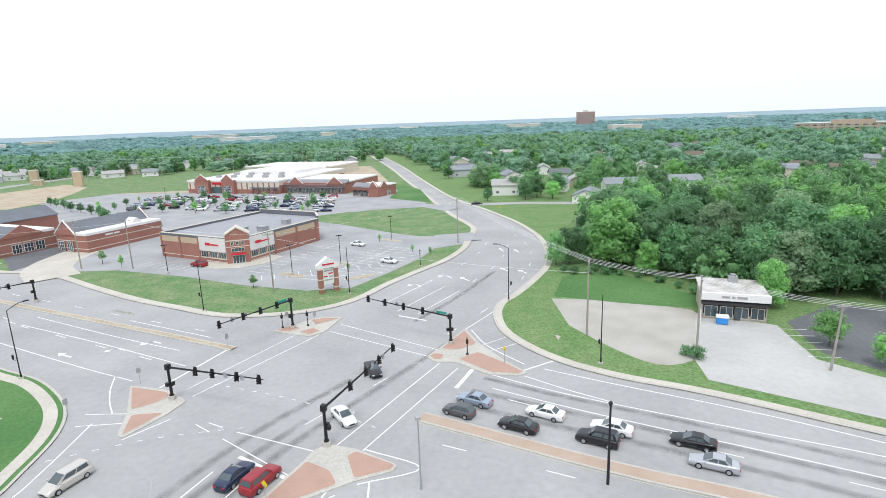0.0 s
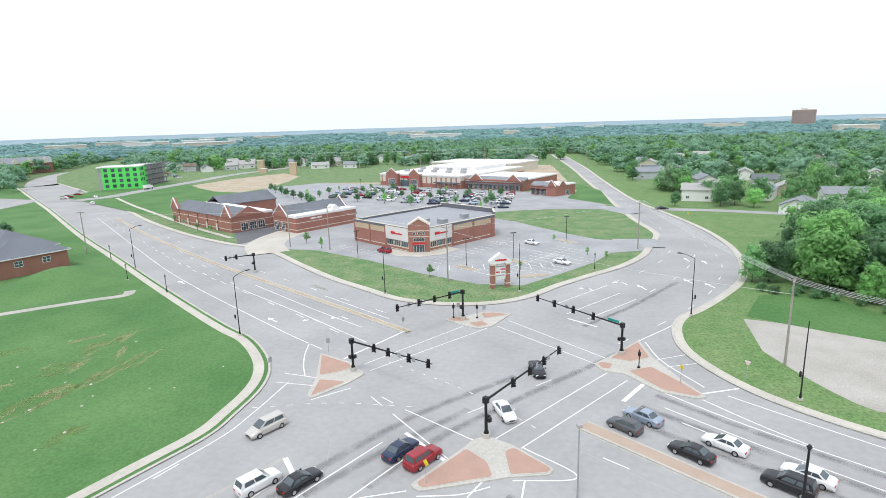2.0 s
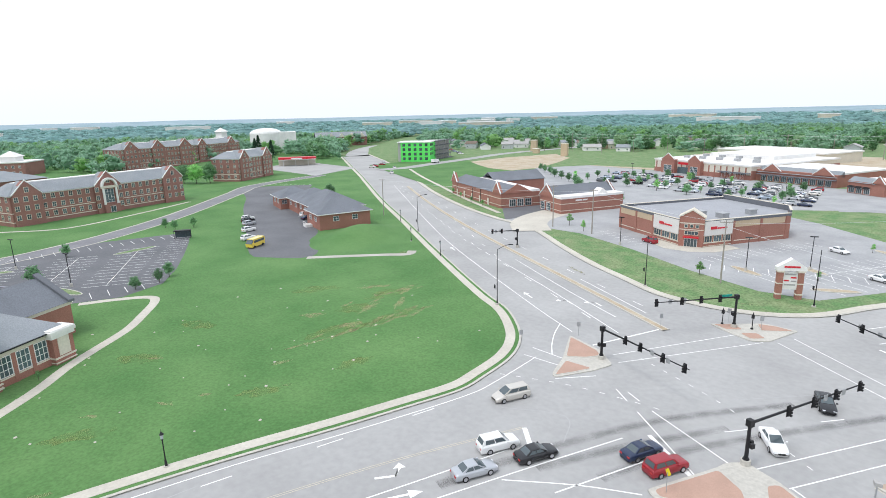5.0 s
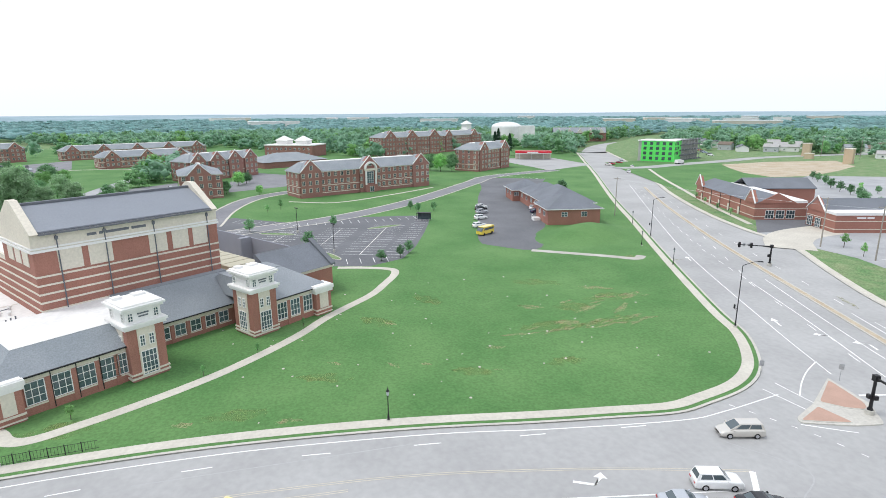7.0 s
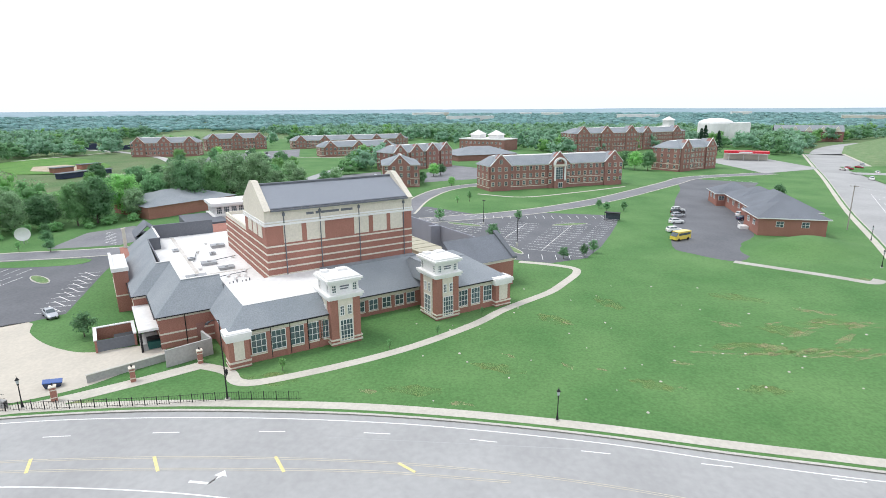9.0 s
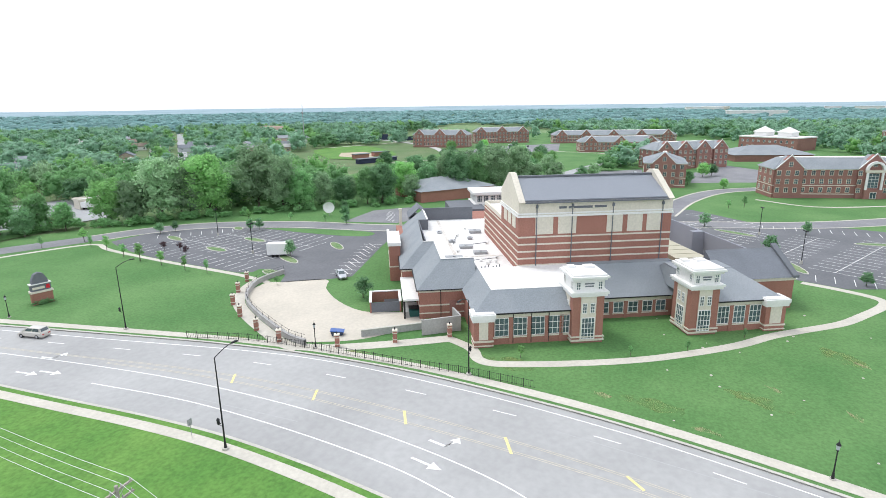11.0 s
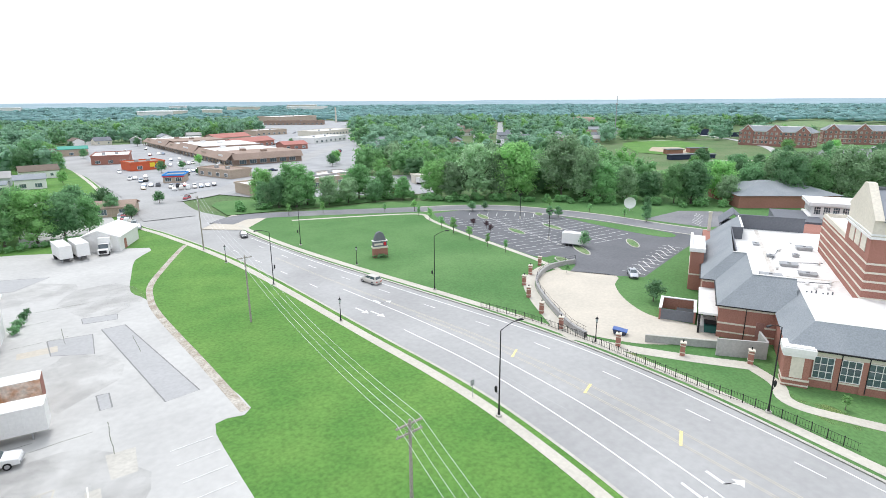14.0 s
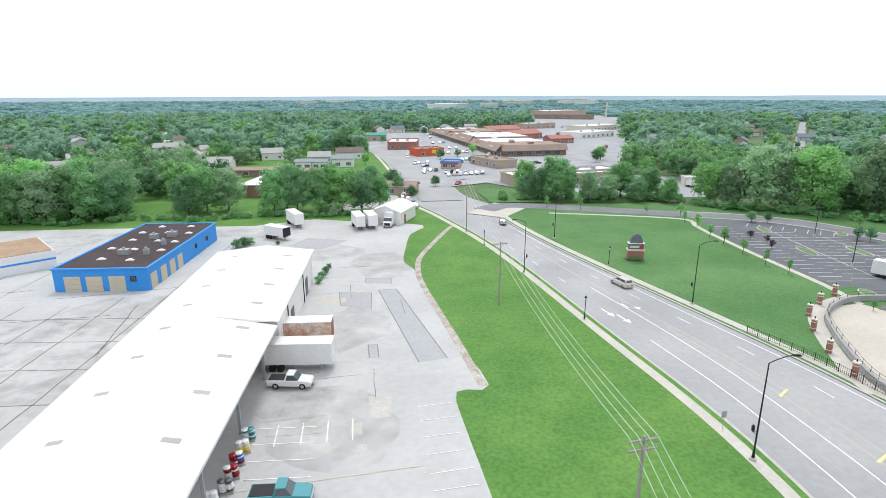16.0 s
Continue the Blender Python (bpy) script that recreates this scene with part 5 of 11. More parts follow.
part("deck", Shape().box(-2.4, 8, 0, -0.1, 11, 0.9).box(-2.4, 8, 1.7, -2.3, 11, 1.8).box(-2.4, 8, 0.9, -2.3, 8.1, 1.7).box(-2.4, 10.9, 0.9, -2.3, 11, 1.7), WHITE, bh, "white railed porch")
mound = Shape()
MC = (-136, 98)
for j in range(9):
    r = j / 8
    for i in range(40):
        a = 2 * math.pi * i / 40
        ex, ey = 21 * r * math.cos(a), 13 * r * math.sin(a)
        mound.v.append((MC[0] + ex * math.cos(2.0) - ey * math.sin(2.0), MC[1] + ex * math.sin(2.0) + ey * math.cos(2.0), 0.1 + 3.3 * (0.5 + 0.5 * math.cos(math.pi * r))))
for j in range(8):
    for i in range(40):
        a, b = j * 40 + i, j * 40 + (i + 1) % 40
        mound.f.append((a, a + 40, b + 40, b))
tagged(part("grass_mound", mound, GRASS), "rounded grass mound before the brick house", "mound", "", "structure")

# ---- shops ----
ds = thing("drugstore", -82.5, 158.8, 0.14, -28.0, "brick drugstore with cream bands and a corner tower", "shop")
TAN_BRICK = mat("tan_brick", (0.56, 0.44, 0.31), 0.9, 0.08, 5.0, 5.0)
PALE_FASCIA = mat("pale_fascia", (0.72, 0.7, 0.67), 0.8, 0.05, 4.0, 3.0)
RED_SIGN = mat("red_sign_plastic", (0.6, 0.03, 0.045), 0.4, 0.04)
ROOF_GREY = mat("grey_membrane", (0.36, 0.37, 0.395), 0.8, 0.08, 6.0, 2.0)
DS_X, DS_Y, DS_C = 31.0, 39.0, 4.2
DS_PLAN = [(0, 0), (DS_X - DS_C, 0), (DS_X, DS_C), (DS_X, DS_Y - 6), (DS_X - 6, DS_Y), (0, DS_Y)]
part("wall", Shape().prism(DS_PLAN, -0.3, 6.4), BRICK, ds)
part("flat_roof", Shape().prism([(0.4, 0.4), (DS_X - DS_C - 0.2, 0.4), (DS_X - 0.4, DS_C + 0.2), (DS_X - 0.4, DS_Y - 6.2), (DS_X - 6.2, DS_Y - 0.4), (0.4, DS_Y - 0.4)], 6.4, 6.46), ROOF_GREY, ds, "grey membrane roof")
for k in range(6):
    (ax, ay), (bx_, by_) = DS_PLAN[k], DS_PLAN[(k + 1) % 6]
    rz_, L_ = axis((ax, ay), (bx_, by_))
    high = 7.9 if k in (3, 4) else 7.1
    part("parapet", Shape().box(0, -0.12, 6.4, L_, 0.35, high), GREY_WALL, ds, "dark grey roof parapet", at=pose(ax, ay, 0, 0, 0, rz_))
    part("parapet_cap", Shape().box(-0.1, -0.2, high, L_ + 0.1, 0.42, high + 0.14), STONE, ds, at=pose(ax, ay, 0, 0, 0, rz_))
# front panels and piers: along the front wall, then along the side wall
for along, at_ in (((0.4, 7.6), pose(0, 0, 0)), ((8.6, 15.4), pose(0, 0, 0)), ((14.2, 22.4), pose(DS_X, 0, 0, 0, 0, 90)), ((23.4, 31.0), pose(DS_X, 0, 0, 0, 0, 90))):
    part("tan_panel", Shape().box(along[0], -0.05, 4.7, along[1], 0, 6.35), TAN_BRICK, ds, "tan brick upper wall panel", at=at_)
    part("plinth_band", Shape().box(along[0], -0.07, 0.95, along[1], 0, 1.15), STONE, ds, at=at_)
for q, at_ in ((0.1, pose(0, 0, 0)), (8.1, pose(0, 0, 0)), (15.9, pose(0, 0, 0)), (13.6, pose(DS_X, 0, 0, 0, 0, 90)), (22.9, pose(DS_X, 0, 0, 0, 0, 90)), (31.6, pose(DS_X, 0, 0, 0, 0, 90))):
    part("pilaster", Shape().box(q - 0.3, -0.16, -0.2, q + 0.3, 0, 6.5), BRICK, ds, at=at_)
for x0, x1, at_ in ((16.4, DS_X - DS_C, pose(0, 0, 0)), (DS_C, 13.2, pose(DS_X, 0, 0, 0, 0, 90))):
    part("fascia", Shape().box(x0, -0.3, 3.1, x1, 0, 6.9), PALE_FASCIA, ds, "pale fascia over the shop windows", at=at_)
    part("sill_band", Shape().box(x0, -0.12, 1.0, x1, 0, 1.2).box(x0, -0.1, 0.2, x1, 0, 0.35), STONE, ds, at=at_)
    n_ = 3
    for k in range(n_):
        w_ = (x1 - x0) / n_
        part("shop_window", window_mesh(w_ - 0.5, 1.75, 3, 1, trim=STONE), None, ds, at=at_ @ pose(x0 + (k + 0.5) * w_, -0.06, 1.25))
    m_ = (x0 + x1) / 2
    part("sign", Shape().box(m_ - 2.6, -0.42, 4.7, m_ - 0.7, -0.3, 5.45), RED_SIGN, ds, "red store lettering as bars", at=at_)
    part("sign", Shape().box(m_ - 0.5, -0.4, 4.75, m_ + 2.6, -0.3, 5.15), RED_SIGN, ds, "red store lettering as bars", at=at_)
# corner tower set across the cut corner; y points into the shop
tw_ = part("corner_tower", Shape().box(-3.0, -0.5, -0.3, 3.0, 2.6, 7.9), BRICK, ds, "square brick entrance tower", at=pose(DS_X - DS_C / 2, DS_C / 2, 0, 0, 0, 45))
part("gable", Shape().add([(x, y, z) for y in (-0.55, 2.6) for x, z in ((-3.0, 7.9), (3.0, 7.9), (0, 9.7))], [(0, 1, 2), (5, 4, 3), (0, 2, 5, 3), (1, 4, 5, 2)]), BRICK, tw_)
for k in (-1, 1):
    part("gable_coping", Shape().add([(x, y, z) for y in (-0.75, 2.7) for x, z in ((k * 3.3, 7.75), (0, 9.75), (0, 10.15), (k * 3.3, 8.1))], [(0, 1, 2, 3), (7, 6, 5, 4), (3, 2, 6, 7), (0, 4, 5, 1), (0, 3, 7, 4)]), STONE, tw_, "pale stone gable coping")
part("cornice", Shape().box(-3.15, -0.62, 6.2, 3.15, 0, 6.45).box(-3.15, -0.62, 4.55, 3.15, 0, 4.75), STONE, tw_)
windows(tw_, [(x, -0.52, 5.1, 0) for x in (-1.35, 0, 1.35)], 0.85, 0.95, 1, 1, trim=STONE)
windows(tw_, [(0, -0.52, 3.2, 0)], 3.4, 1.1, 4, 1, name="upper_window", trim=STONE)
windows(tw_, [(0, -0.52, -0.1, 0)], 3.2, 2.4, 4, 1, name="entrance_door")
part("awning", Shape().box(-1.9, -1.5, 2.55, 1.9, -0.5, 2.85), RED_SIGN, tw_, "red entrance canopy")
part("forecourt", Shape().prism([(20, -4.6), (DS_X - 3, -5.4), (DS_X + 2.4, -2.4), (DS_X + 5.4, 3), (DS_X + 4.6, 12), (DS_X + 0.1, 12), (DS_X + 0.1, DS_C), (DS_X - DS_C, -0.1), (20, -0.1)], 0.02, 0.1), WALK, ds, "pale concrete apron before the entrance")
for x, y, w in ((20, 10, 2.6), (25, 13, 2.6), (24, 24, 2.0)):
    part("roof_unit", Shape().box(x, y, 6.46, x + w, y + 2.2, 7.7).box(x - 0.1, y - 0.1, 7.7, x + w + 0.1, y + 2.3, 7.85), STEEL, ds)
for k in range(5):
    part("roof_fin", Shape().add([(DS_X - 0.4, 22.4 + 2.2 * k, 7.1), (DS_X - 3.6, 22.4 + 2.2 * k, 6.46), (DS_X - 0.4, 22.4 + 2.2 * k, 6.46), (DS_X - 0.4, 22.7 + 2.2 * k, 7.1), (DS_X - 3.6, 22.7 + 2.2 * k, 6.46), (DS_X - 0.4, 22.7 + 2.2 * k, 6.46)], [(0, 1, 2), (5, 4, 3), (0, 3, 4, 1), (0, 2, 5, 3)]), GREY_WALL, ds, "dark roof bracing fin")

st = thing("strip_shops", -178.5, 182.4, 0.14, -23.7, "row of brick strip shops with grey roofs and white gables", "shop")
part("wall", Shape().box(0, 0, -0.3, 49, 17, 5.6), BRICK, st)
for z in (1.0, 3.6):
    belt(st, 0, 0, 49, 17, z, 0.22)
part("roof", Shape().add([(-0.3, -0.3, 5.6), (49.3, -0.3, 5.6), (49.3, 7, 8.2), (-0.3, 7, 8.2), (-0.3, 7, 5.6), (49.3, 7, 5.6)], [(0, 1, 2, 3), (3, 2, 5, 4), (0, 3, 4), (1, 5, 2)]), SHINGLE_DK, st)
part("flat_roof", Shape().box(0, 7, 5.6, 49, 17, 6.4), ROOF_W, st)
part("rear_wing", Shape().box(0, 17, -0.3, 14, 40, 5.6), BRICK, st)
part("rear_roof", Shape().gable(0, 15, 14, 40, 5.6, 9.0, "y"), SHINGLE_DK, st)
for x in (3, 46):
    gable_wall(st, x, 0, 6.4, 5.6, 9.6, BRICK, 0.4)
for x in (6, 14, 22, 30, 38):
    part("pilaster", Shape().box(x - 0.6, -0.15, -0.3, x + 0.6, 0, 2.6), STONE, st)
    part("downpipe", Shape().tube((x + 1, -0.15, 0), (x + 1, -0.15, 5.5), 0.08, n=6), BLACK, st)
part("end_gable", Shape().add([(49, 0.5, 5.6), (49, 13.5, 5.6), (49, 7, 9.0), (49.4, 0.5, 5.6), (49.4, 13.5, 5.6), (49.4, 7, 9.0)], [(0, 2, 1), (3, 4, 5), (0, 3, 5, 2), (1, 2, 5, 4)]), BRICK, st)
windows(st, [(49.12, 5, 0.4, 90), (49.12, 8.4, 0.4, 90), (49.12, 11.8, 0.4, 90)], 2.8, 2.8, 3, 2)

sb = thing("strip_shop_end", -122, 171.8, 0.14, -22.9, "brick end shop with white parapet and gabled roof", "shop")
part("wall", Shape().box(0, 0, -0.3, 14, 27, 5.3), BRICK, sb)
for z in (1.0, 3.4):
    belt(sb, 0, 0, 14, 27, z, 0.22)
part("parapet", Shape().box(8, -0.2, 5.3, 14.2, 27.2, 6.1), WHITE, sb, "white roof parapet")
part("roof", Shape().gable(0, 0, 9, 27, 5.3, 8.8, "y", 0.3), SHINGLE_DK, sb)
for yy in (0.0, 27.0):
    gable_wall(sb, 4.5, yy, 9.4, 5.3, 9.4, BRICK, 0.3)
part("side_gable", Shape().add([(9.5, 16, 6.0), (9.5, 21, 6.0), (9.5, 18.5, 8), (13, 16, 6.0), (13, 21, 6.0), (13, 18.5, 8)], [(0, 2, 1), (3, 4, 5), (0, 3, 5, 2), (1, 2, 5, 4)]), WHITE, sb)
windows(sb, [(2.4, -0.4, 0.3, 0), (6.4, -0.4, 0.3, 0)], 2.6, 2.9, 3, 3)
part("sign", Shape().box(14.08, 6, 4.3, 14.16, 8.6, 4.8).box(14.08, 9, 4.3, 14.16, 11, 4.8), WHITE, sb, "white sign lettering as bars")

sm = thing("supermarket", -147, 322, 0.14, -19.3, "large supermarket with white roof and gabled brick front", "shop")
part("wall", Shape().box(0, 0, -0.3, 62, 72, 6.6), STONE, sm)
part("brick_base", Shape().box(-0.1, -0.1, -0.3, 62.1, 0, 2.4).box(62, 0, -0.3, 62.1, 72, 4.6), BRICK, sm)
part("flat_roof", Shape().box(-0.3, -0.3, 6.6, 62.3, 72, 7.4), ROOF_W, sm, "white flat roof")
part("east_wing", Shape().box(62, 4, -0.3, 100, 44, 5.6), BRICK, sm)
part("east_roof", Shape().box(61.7, 9, 5.6, 100.3, 44.3, 6.3), ROOF_W, sm)
part("east_mansard", Shape().add([(62, 3.5, 4.4), (100, 3.5, 4.4), (100, 9, 7.0), (62, 9, 7.0), (62, 9.2, 4.4), (100, 9.2, 4.4)], [(0, 1, 2, 3), (3, 2, 5, 4), (0, 3, 4), (1, 5, 2)]), SHINGLE, sm)
part("upper_roof", Shape().box(10, 34, 7.4, 50, 70, 9.4), ROOF_W, sm)
for x, w in ((12, 9), (30, 8)):
    part("front_bay", Shape().box(x - w / 2, -2.5, -0.3, x + w / 2, 0, 7.6), BRICK, sm)
    gable_wall(sm, x, -2.4, w, 7.6, 10.6, BRICK, 0.3)
    windows(sm, [(x, -2.6, 0.3, 0)], w * 0.6, 4.2, 6, 3)
part("sign", Shape().box(17.5, -0.6, 5.0, 24.5, -0.3, 6.2), RED_SIGN, sm, "red store lettering as a bar")
part("entrance_glazing", Shape().box(17, -0.3, 0, 25.4, -0.05, 3.6), GLASS, sm)
for x in range(17):
    part("pilaster", Shape().box(1.5 + 3.6 * x - 0.35, -0.22, -0.2, 1.5 + 3.6 * x + 0.35, 0, 6.0), BRICK, sm)
for x in (70, 94):
    gable_wall(sm, x, 4, 9, 5.2, 8.6, BRICK, 0.4)
windows(sm, [(66 + 3.4 * k, 3.9, 0.3, 0) for k in range(10)] + [(46 + 3 * k, -0.06, 0.3, 0) for k in range(5)], 2.6, 2.6, 3, 1)
part("awning", Shape().box(44, -2.2, 3.2, 62, -0.1, 3.6).box(63, 2, 3.2, 100, 3.9, 3.5), GREY_WALL, sm)
for k in range(9):
    x, y = 8 + 11 * (k % 5), 14 + 16 * (k // 5)
    part("roof_unit", Shape().box(x, y, 7.4, x + 3, y + 2.2, 8.8), STEEL, sm)
hb = thing("store_behind", -150, 430, 0.14, -19, "long white roofed store behind the supermarket", "shop")
part("wall", Shape().box(0, 0, 0, 75, 40, 6), STONE, hb)
part("flat_roof", Shape().box(-0.5, -0.5, 6, 75.5, 40.5, 6.8), ROOF_W, hb)
ss = thing("corner_shop", -45.5, 282, 0.14, -33, "small brick shop with dark awnings and white gable", "shop")
part("wall", Shape().box(0, 0, -0.3, 16, 15, 5), BRICK, ss)
part("flat_roof", Shape().box(-0.2, 2.5, 5, 16.2, 15.2, 5.6), ROOF_W, ss)
part("mansard", Shape().add([(-0.3, -0.4, 4.6), (12, -0.4, 4.6), (12, 3, 6.6), (-0.3, 3, 6.6), (-0.3, 3.2, 4.6), (12, 3.2, 4.6)], [(0, 1, 2, 3), (3, 2, 5, 4), (0, 3, 4), (1, 5, 2)]), SHINGLE, ss)
gable_wall(ss, 13.6, 0, 4.8, 5, 7.6, BRICK, 0.4)
gable_wall(ss, 16, 5, 5, 5, 7.4, BRICK, 0.3, WHITE, 90)
for x in (2, 5.4, 8.8):
    part("awning", Shape().add([(x - 1.4, -0.1, 3.2), (x + 1.4, -0.1, 3.2), (x + 1.4, -1.3, 2.4), (x - 1.4, -1.3, 2.4)], [(0, 1, 2, 3)]), BLACK, ss)
windows(ss, [(x, -0.06, 0.3, 0) for x in (2, 5.4, 8.8)] + [(16.06, 9, 0.3, 90)], 2.6, 2.2, 3, 1)

es = thing("roadside_shop", 45.0, 92.7, 0.16, -19.8, "low shop with pale worn roof and dark storefront", "shop")
part("wall", Shape().box(0, 0.8, -0.3, 10.3, 11, 4.3), mat("tan_stucco", (0.5, 0.45, 0.37), 0.9, 0.08), es)
part("storefront", Shape().box(0.25, 0.72, 0.9, 10.1, 0.8, 3.3), BLACK, es, "dark storefront band")
windows(es, [(1.5 + 2.45 * k, 0.68, 0.35, 0) for k in range(4)], 2.1, 2.1, 2, 1, trim=STONE)
part("door", Shape().box(5.2, 0.6, 0, 6.2, 0.7, 2.3), GLASS, es)
part("awning", Shape().add([(-0.2, 0.7, 3.6), (10.5, 0.7, 3.6), (10.5, -0.3, 2.9), (-0.2, -0.3, 2.9)], [(0, 1, 2, 3)]), BLACK, es, "black cloth awning")
part("fascia", Shape().box(-0.3, 0.1, 3.6, 10.6, 0.8, 4.9), WHITE, es, "white fascia with sign")
sgn = Shape()
for x, w in ((3.0, 1.3), (4.6, 0.5), (5.4, 1.6)):
    sgn.box(x, 0.04, 4.1, x + w, 0.1, 4.5)
part("sign_lettering", sgn, GREY_BLOCK, es, "grey sign lettering as bars")
part("roof", Shape().box(-0.3, 0.8, 4.3, 10.6, 11.3, 4.6), mat("patchy_white_roof", (0.62, 0.6, 0.57), 0.85, 0.1, 2.0, 3.0, 0.0, col2=(0.36, 0.34, 0.31)), es, "patchy worn pale roof")
part("roof_unit", Shape().box(5, 8.6, 4.6, 6.6, 10, 5.7).tube((5.8, 9.3, 5.7), (5.8, 9.3, 6.1), 0.5, n=10), STEEL, es)
part("sink_board", Shape().box(-0.5, -2.4, 0.0, -0.3, 0.7, 2.4), WHITE, es, "white side screen wall")

# ---- green sheathed building under construction ----
GREEN = mat("green_sheathing", (0.14, 0.78, 0.16), 0.7, 0.06, 6.0, 2.0)
gb = thing("green_building", -331, 282, 0.14, 34, "half built block in bright green sheathing", "building")
part("wall", Shape().box(0, 0, 0, 23, 20, 14.4), GREEN, gb)
part("side_wall", Shape().box(-2.4, 1, 0, 0, 19, 14.0), GREY_BLOCK, gb)
part("deck_edge", Shape().box(-2.6, -0.3, 14.4, 23.3, 20, 15.0), WHITE, gb)
windows(gb, [(2.6 + 4.4 * k, -0.06, z, 0) for k in range(5) for z in (1.2, 4.7, 8.2, 11.6)] + [(23.06, 2.4 + 4 * k, z, 90) for k in range(3) for z in (4.7, 8.2, 11.6)], 2.1, 2.1, 1, 1, trim=BLACK)
gf = thing("concrete_frame_building", -319, 308, 0.14, 111.6, "grey unfinished concrete frame building with scaffold", "building")
part("wall", Shape().box(0, 3, 0, 34, 20, 14.2), GREY_BLOCK, gf)
for k in range(5):
    part("floor_slab", Shape().box(-0.4, 0, 3.6 * k, 34.4, 3, 3.6 * k + 0.4), GREY_WALL, gf)
for k in range(7):
    part("scaffold_post", Shape().box(5 * k - 0.15, -0.2, 0, 5 * k + 0.15, 0.1, 16), STEEL, gf)

for x, y, rz in ((-309, 424, 20), (-254, 390, 20), (-292, 404, 20)):
    t = thing("concrete_shaft", x, y, 0.14, rz, "bare tan concrete stair shaft on the building site", "shaft", "stair shafts")
    part("wall", Shape().box(-2.6, -2.6, 0, 2.6, 2.6, 10 if x != -292 else 4), TAN_BRICK, t)
    part("cap", Shape().box(-2.8, -2.8, 9.6 if x != -292 else 3.7, 2.8, 2.8, 10.2 if x != -292 else 4.2), STONE, t)

# ---- filling station ----
gsn = thing("filling_station", -378, 204, 0.14, 62, "filling station with red and white canopy", "shop")
part("canopy", Shape().box(0, 0, 4.6, 27, 9, 5.6), WHITE, gsn)
part("canopy_stripe", Shape().box(-0.06, -0.06, 5.0, 27.06, 9.06, 6.4), RED_SIGN, gsn, "red canopy band")
part("price_board", Shape().box(9, -0.3, 5.2, 17, -0.07, 6.0), WHITE, gsn, "plain white fascia board")
part("shop_wall", Shape().box(0, 9, 0, 27, 18, 4.2), STONE, gsn)
for x in (3, 12, 21):
    part("canopy_post", Shape().box(x, 4, 0, x + 0.5, 4.5, 4.6), WHITE, gsn)
sheet("station_forecourt", [(-300, 186), (-320, 232), (-400, 240), (-385, 190)], Z1 + 0.03, ROAD, "pale concrete filling station forecourt", "ground")

# ---- south yard buildings ----
wh = thing("warehouse", 10.2, -108, 0.16, 86.7, "long metal warehouse with white roof and loading canopy", "building")
# x runs towards the crossing, y away from it to the west wall
part("wall", Shape().box(0, -17.5, -0.3, 34, 0, 6.4), WHITE, wh, "white metal cladding")
# Shade below the dock roof is put into this wall's grey.
part("wall", Shape().box(34, -17.5, -0.3, 96, -3.4, 5.9), mat("shade_toned_block", (0.45, 0.44, 0.42), 0.9, 0.1), wh)
part("roof", Shape().add([(-0.3, 0.4, 6.4), (36, 0.4, 6.4), (36, -8.6, 7.5), (-0.3, -8.6, 7.5), (-0.3, -17.9, 6.4), (36, -17.9, 6.4)], [(0, 1, 2, 3), (3, 2, 5, 4), (0, 3, 4), (1, 5, 2)]), ROOF_W, wh, "low pitched white roof")
part("roof", Shape().add([(36, 0.4, 5.9), (97, -0.6, 5.9), (97, -8.6, 7.5), (36, -8.6, 7.5), (36, -17.9, 6.4), (97, -17.9, 6.4), (36, 0.4, 5.6), (97, -0.6, 5.6)], [(0, 1, 2, 3), (3, 2, 5, 4), (0, 6, 7, 1), (0, 3, 4)]), ROOF_W, wh, "low pitched white roof over the dock")
part("eave_trim", Shape().box(-0.3, 0.4, 6.1, 36, 0.55, 6.45).box(-0.4, -17.9, 6.1, -0.3, 0.4, 6.4), WHITE, wh)
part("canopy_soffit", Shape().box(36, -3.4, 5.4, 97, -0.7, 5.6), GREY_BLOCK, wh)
for x in (7, 22):
    part("loading_door", Shape().box(x, -0.05, 0.2, x + 2.6, 0.08, 3.4), GREY_WALL, wh)
    part("downpipe", Shape().tube((x + 5, 0.1, 0), (x + 5, 0.1, 6), 0.09, n=6), BLACK, wh)
for k in range(11):
    x = 5 + 8.2 * k
    for y in (-3.6, -13.4):
        z = 7.5 - abs(y + 8.6) * (0.178 if x > 36 and y > -8.6 else 0.122) + 0.02
        part("skylight_panel", Shape().add([(x, y - 0.8, z + 0.8 * (0.178 if x > 36 and y > -8.6 else 0.122) * (1 if y > -8.6 else -1)), (x + 0.7, y - 0.8, z + 0.8 * (0.178 if x > 36 and y > -8.6 else 0.122) * (1 if y > -8.6 else -1)), (x + 0.7, y + 0.8, z - 0.8 * (0.178 if x > 36 and y > -8.6 else 0.122) * (1 if y > -8.6 else -1)), (x, y + 0.8, z - 0.8 * (0.178 if x > 36 and y > -8.6 else 0.122) * (1 if y > -8.6 else -1))], [(0, 1, 2, 3)]), mat("dull_skylight", (0.42, 0.41, 0.38), 0.5, 0.1) if k == 0 and y > -5 else bpy.data.materials["dull_skylight"], wh, "dull roof light panel")
for x in (40, 52, 64, 76, 88):
    part("dock_post", Shape().box(x, -1.1, -0.3, x + 0.3, -0.8, 5.6), STEEL, wh)
BLUE = mat("blue_wall_paint", (0.045, 0.29, 0.72), 0.6, 0.06, 4.0, 2.0)
bb = thing("blue_garage", 57.8, -108.5, 0.16, 174.7, "bright blue garage with dark roof and beige doors", "building")
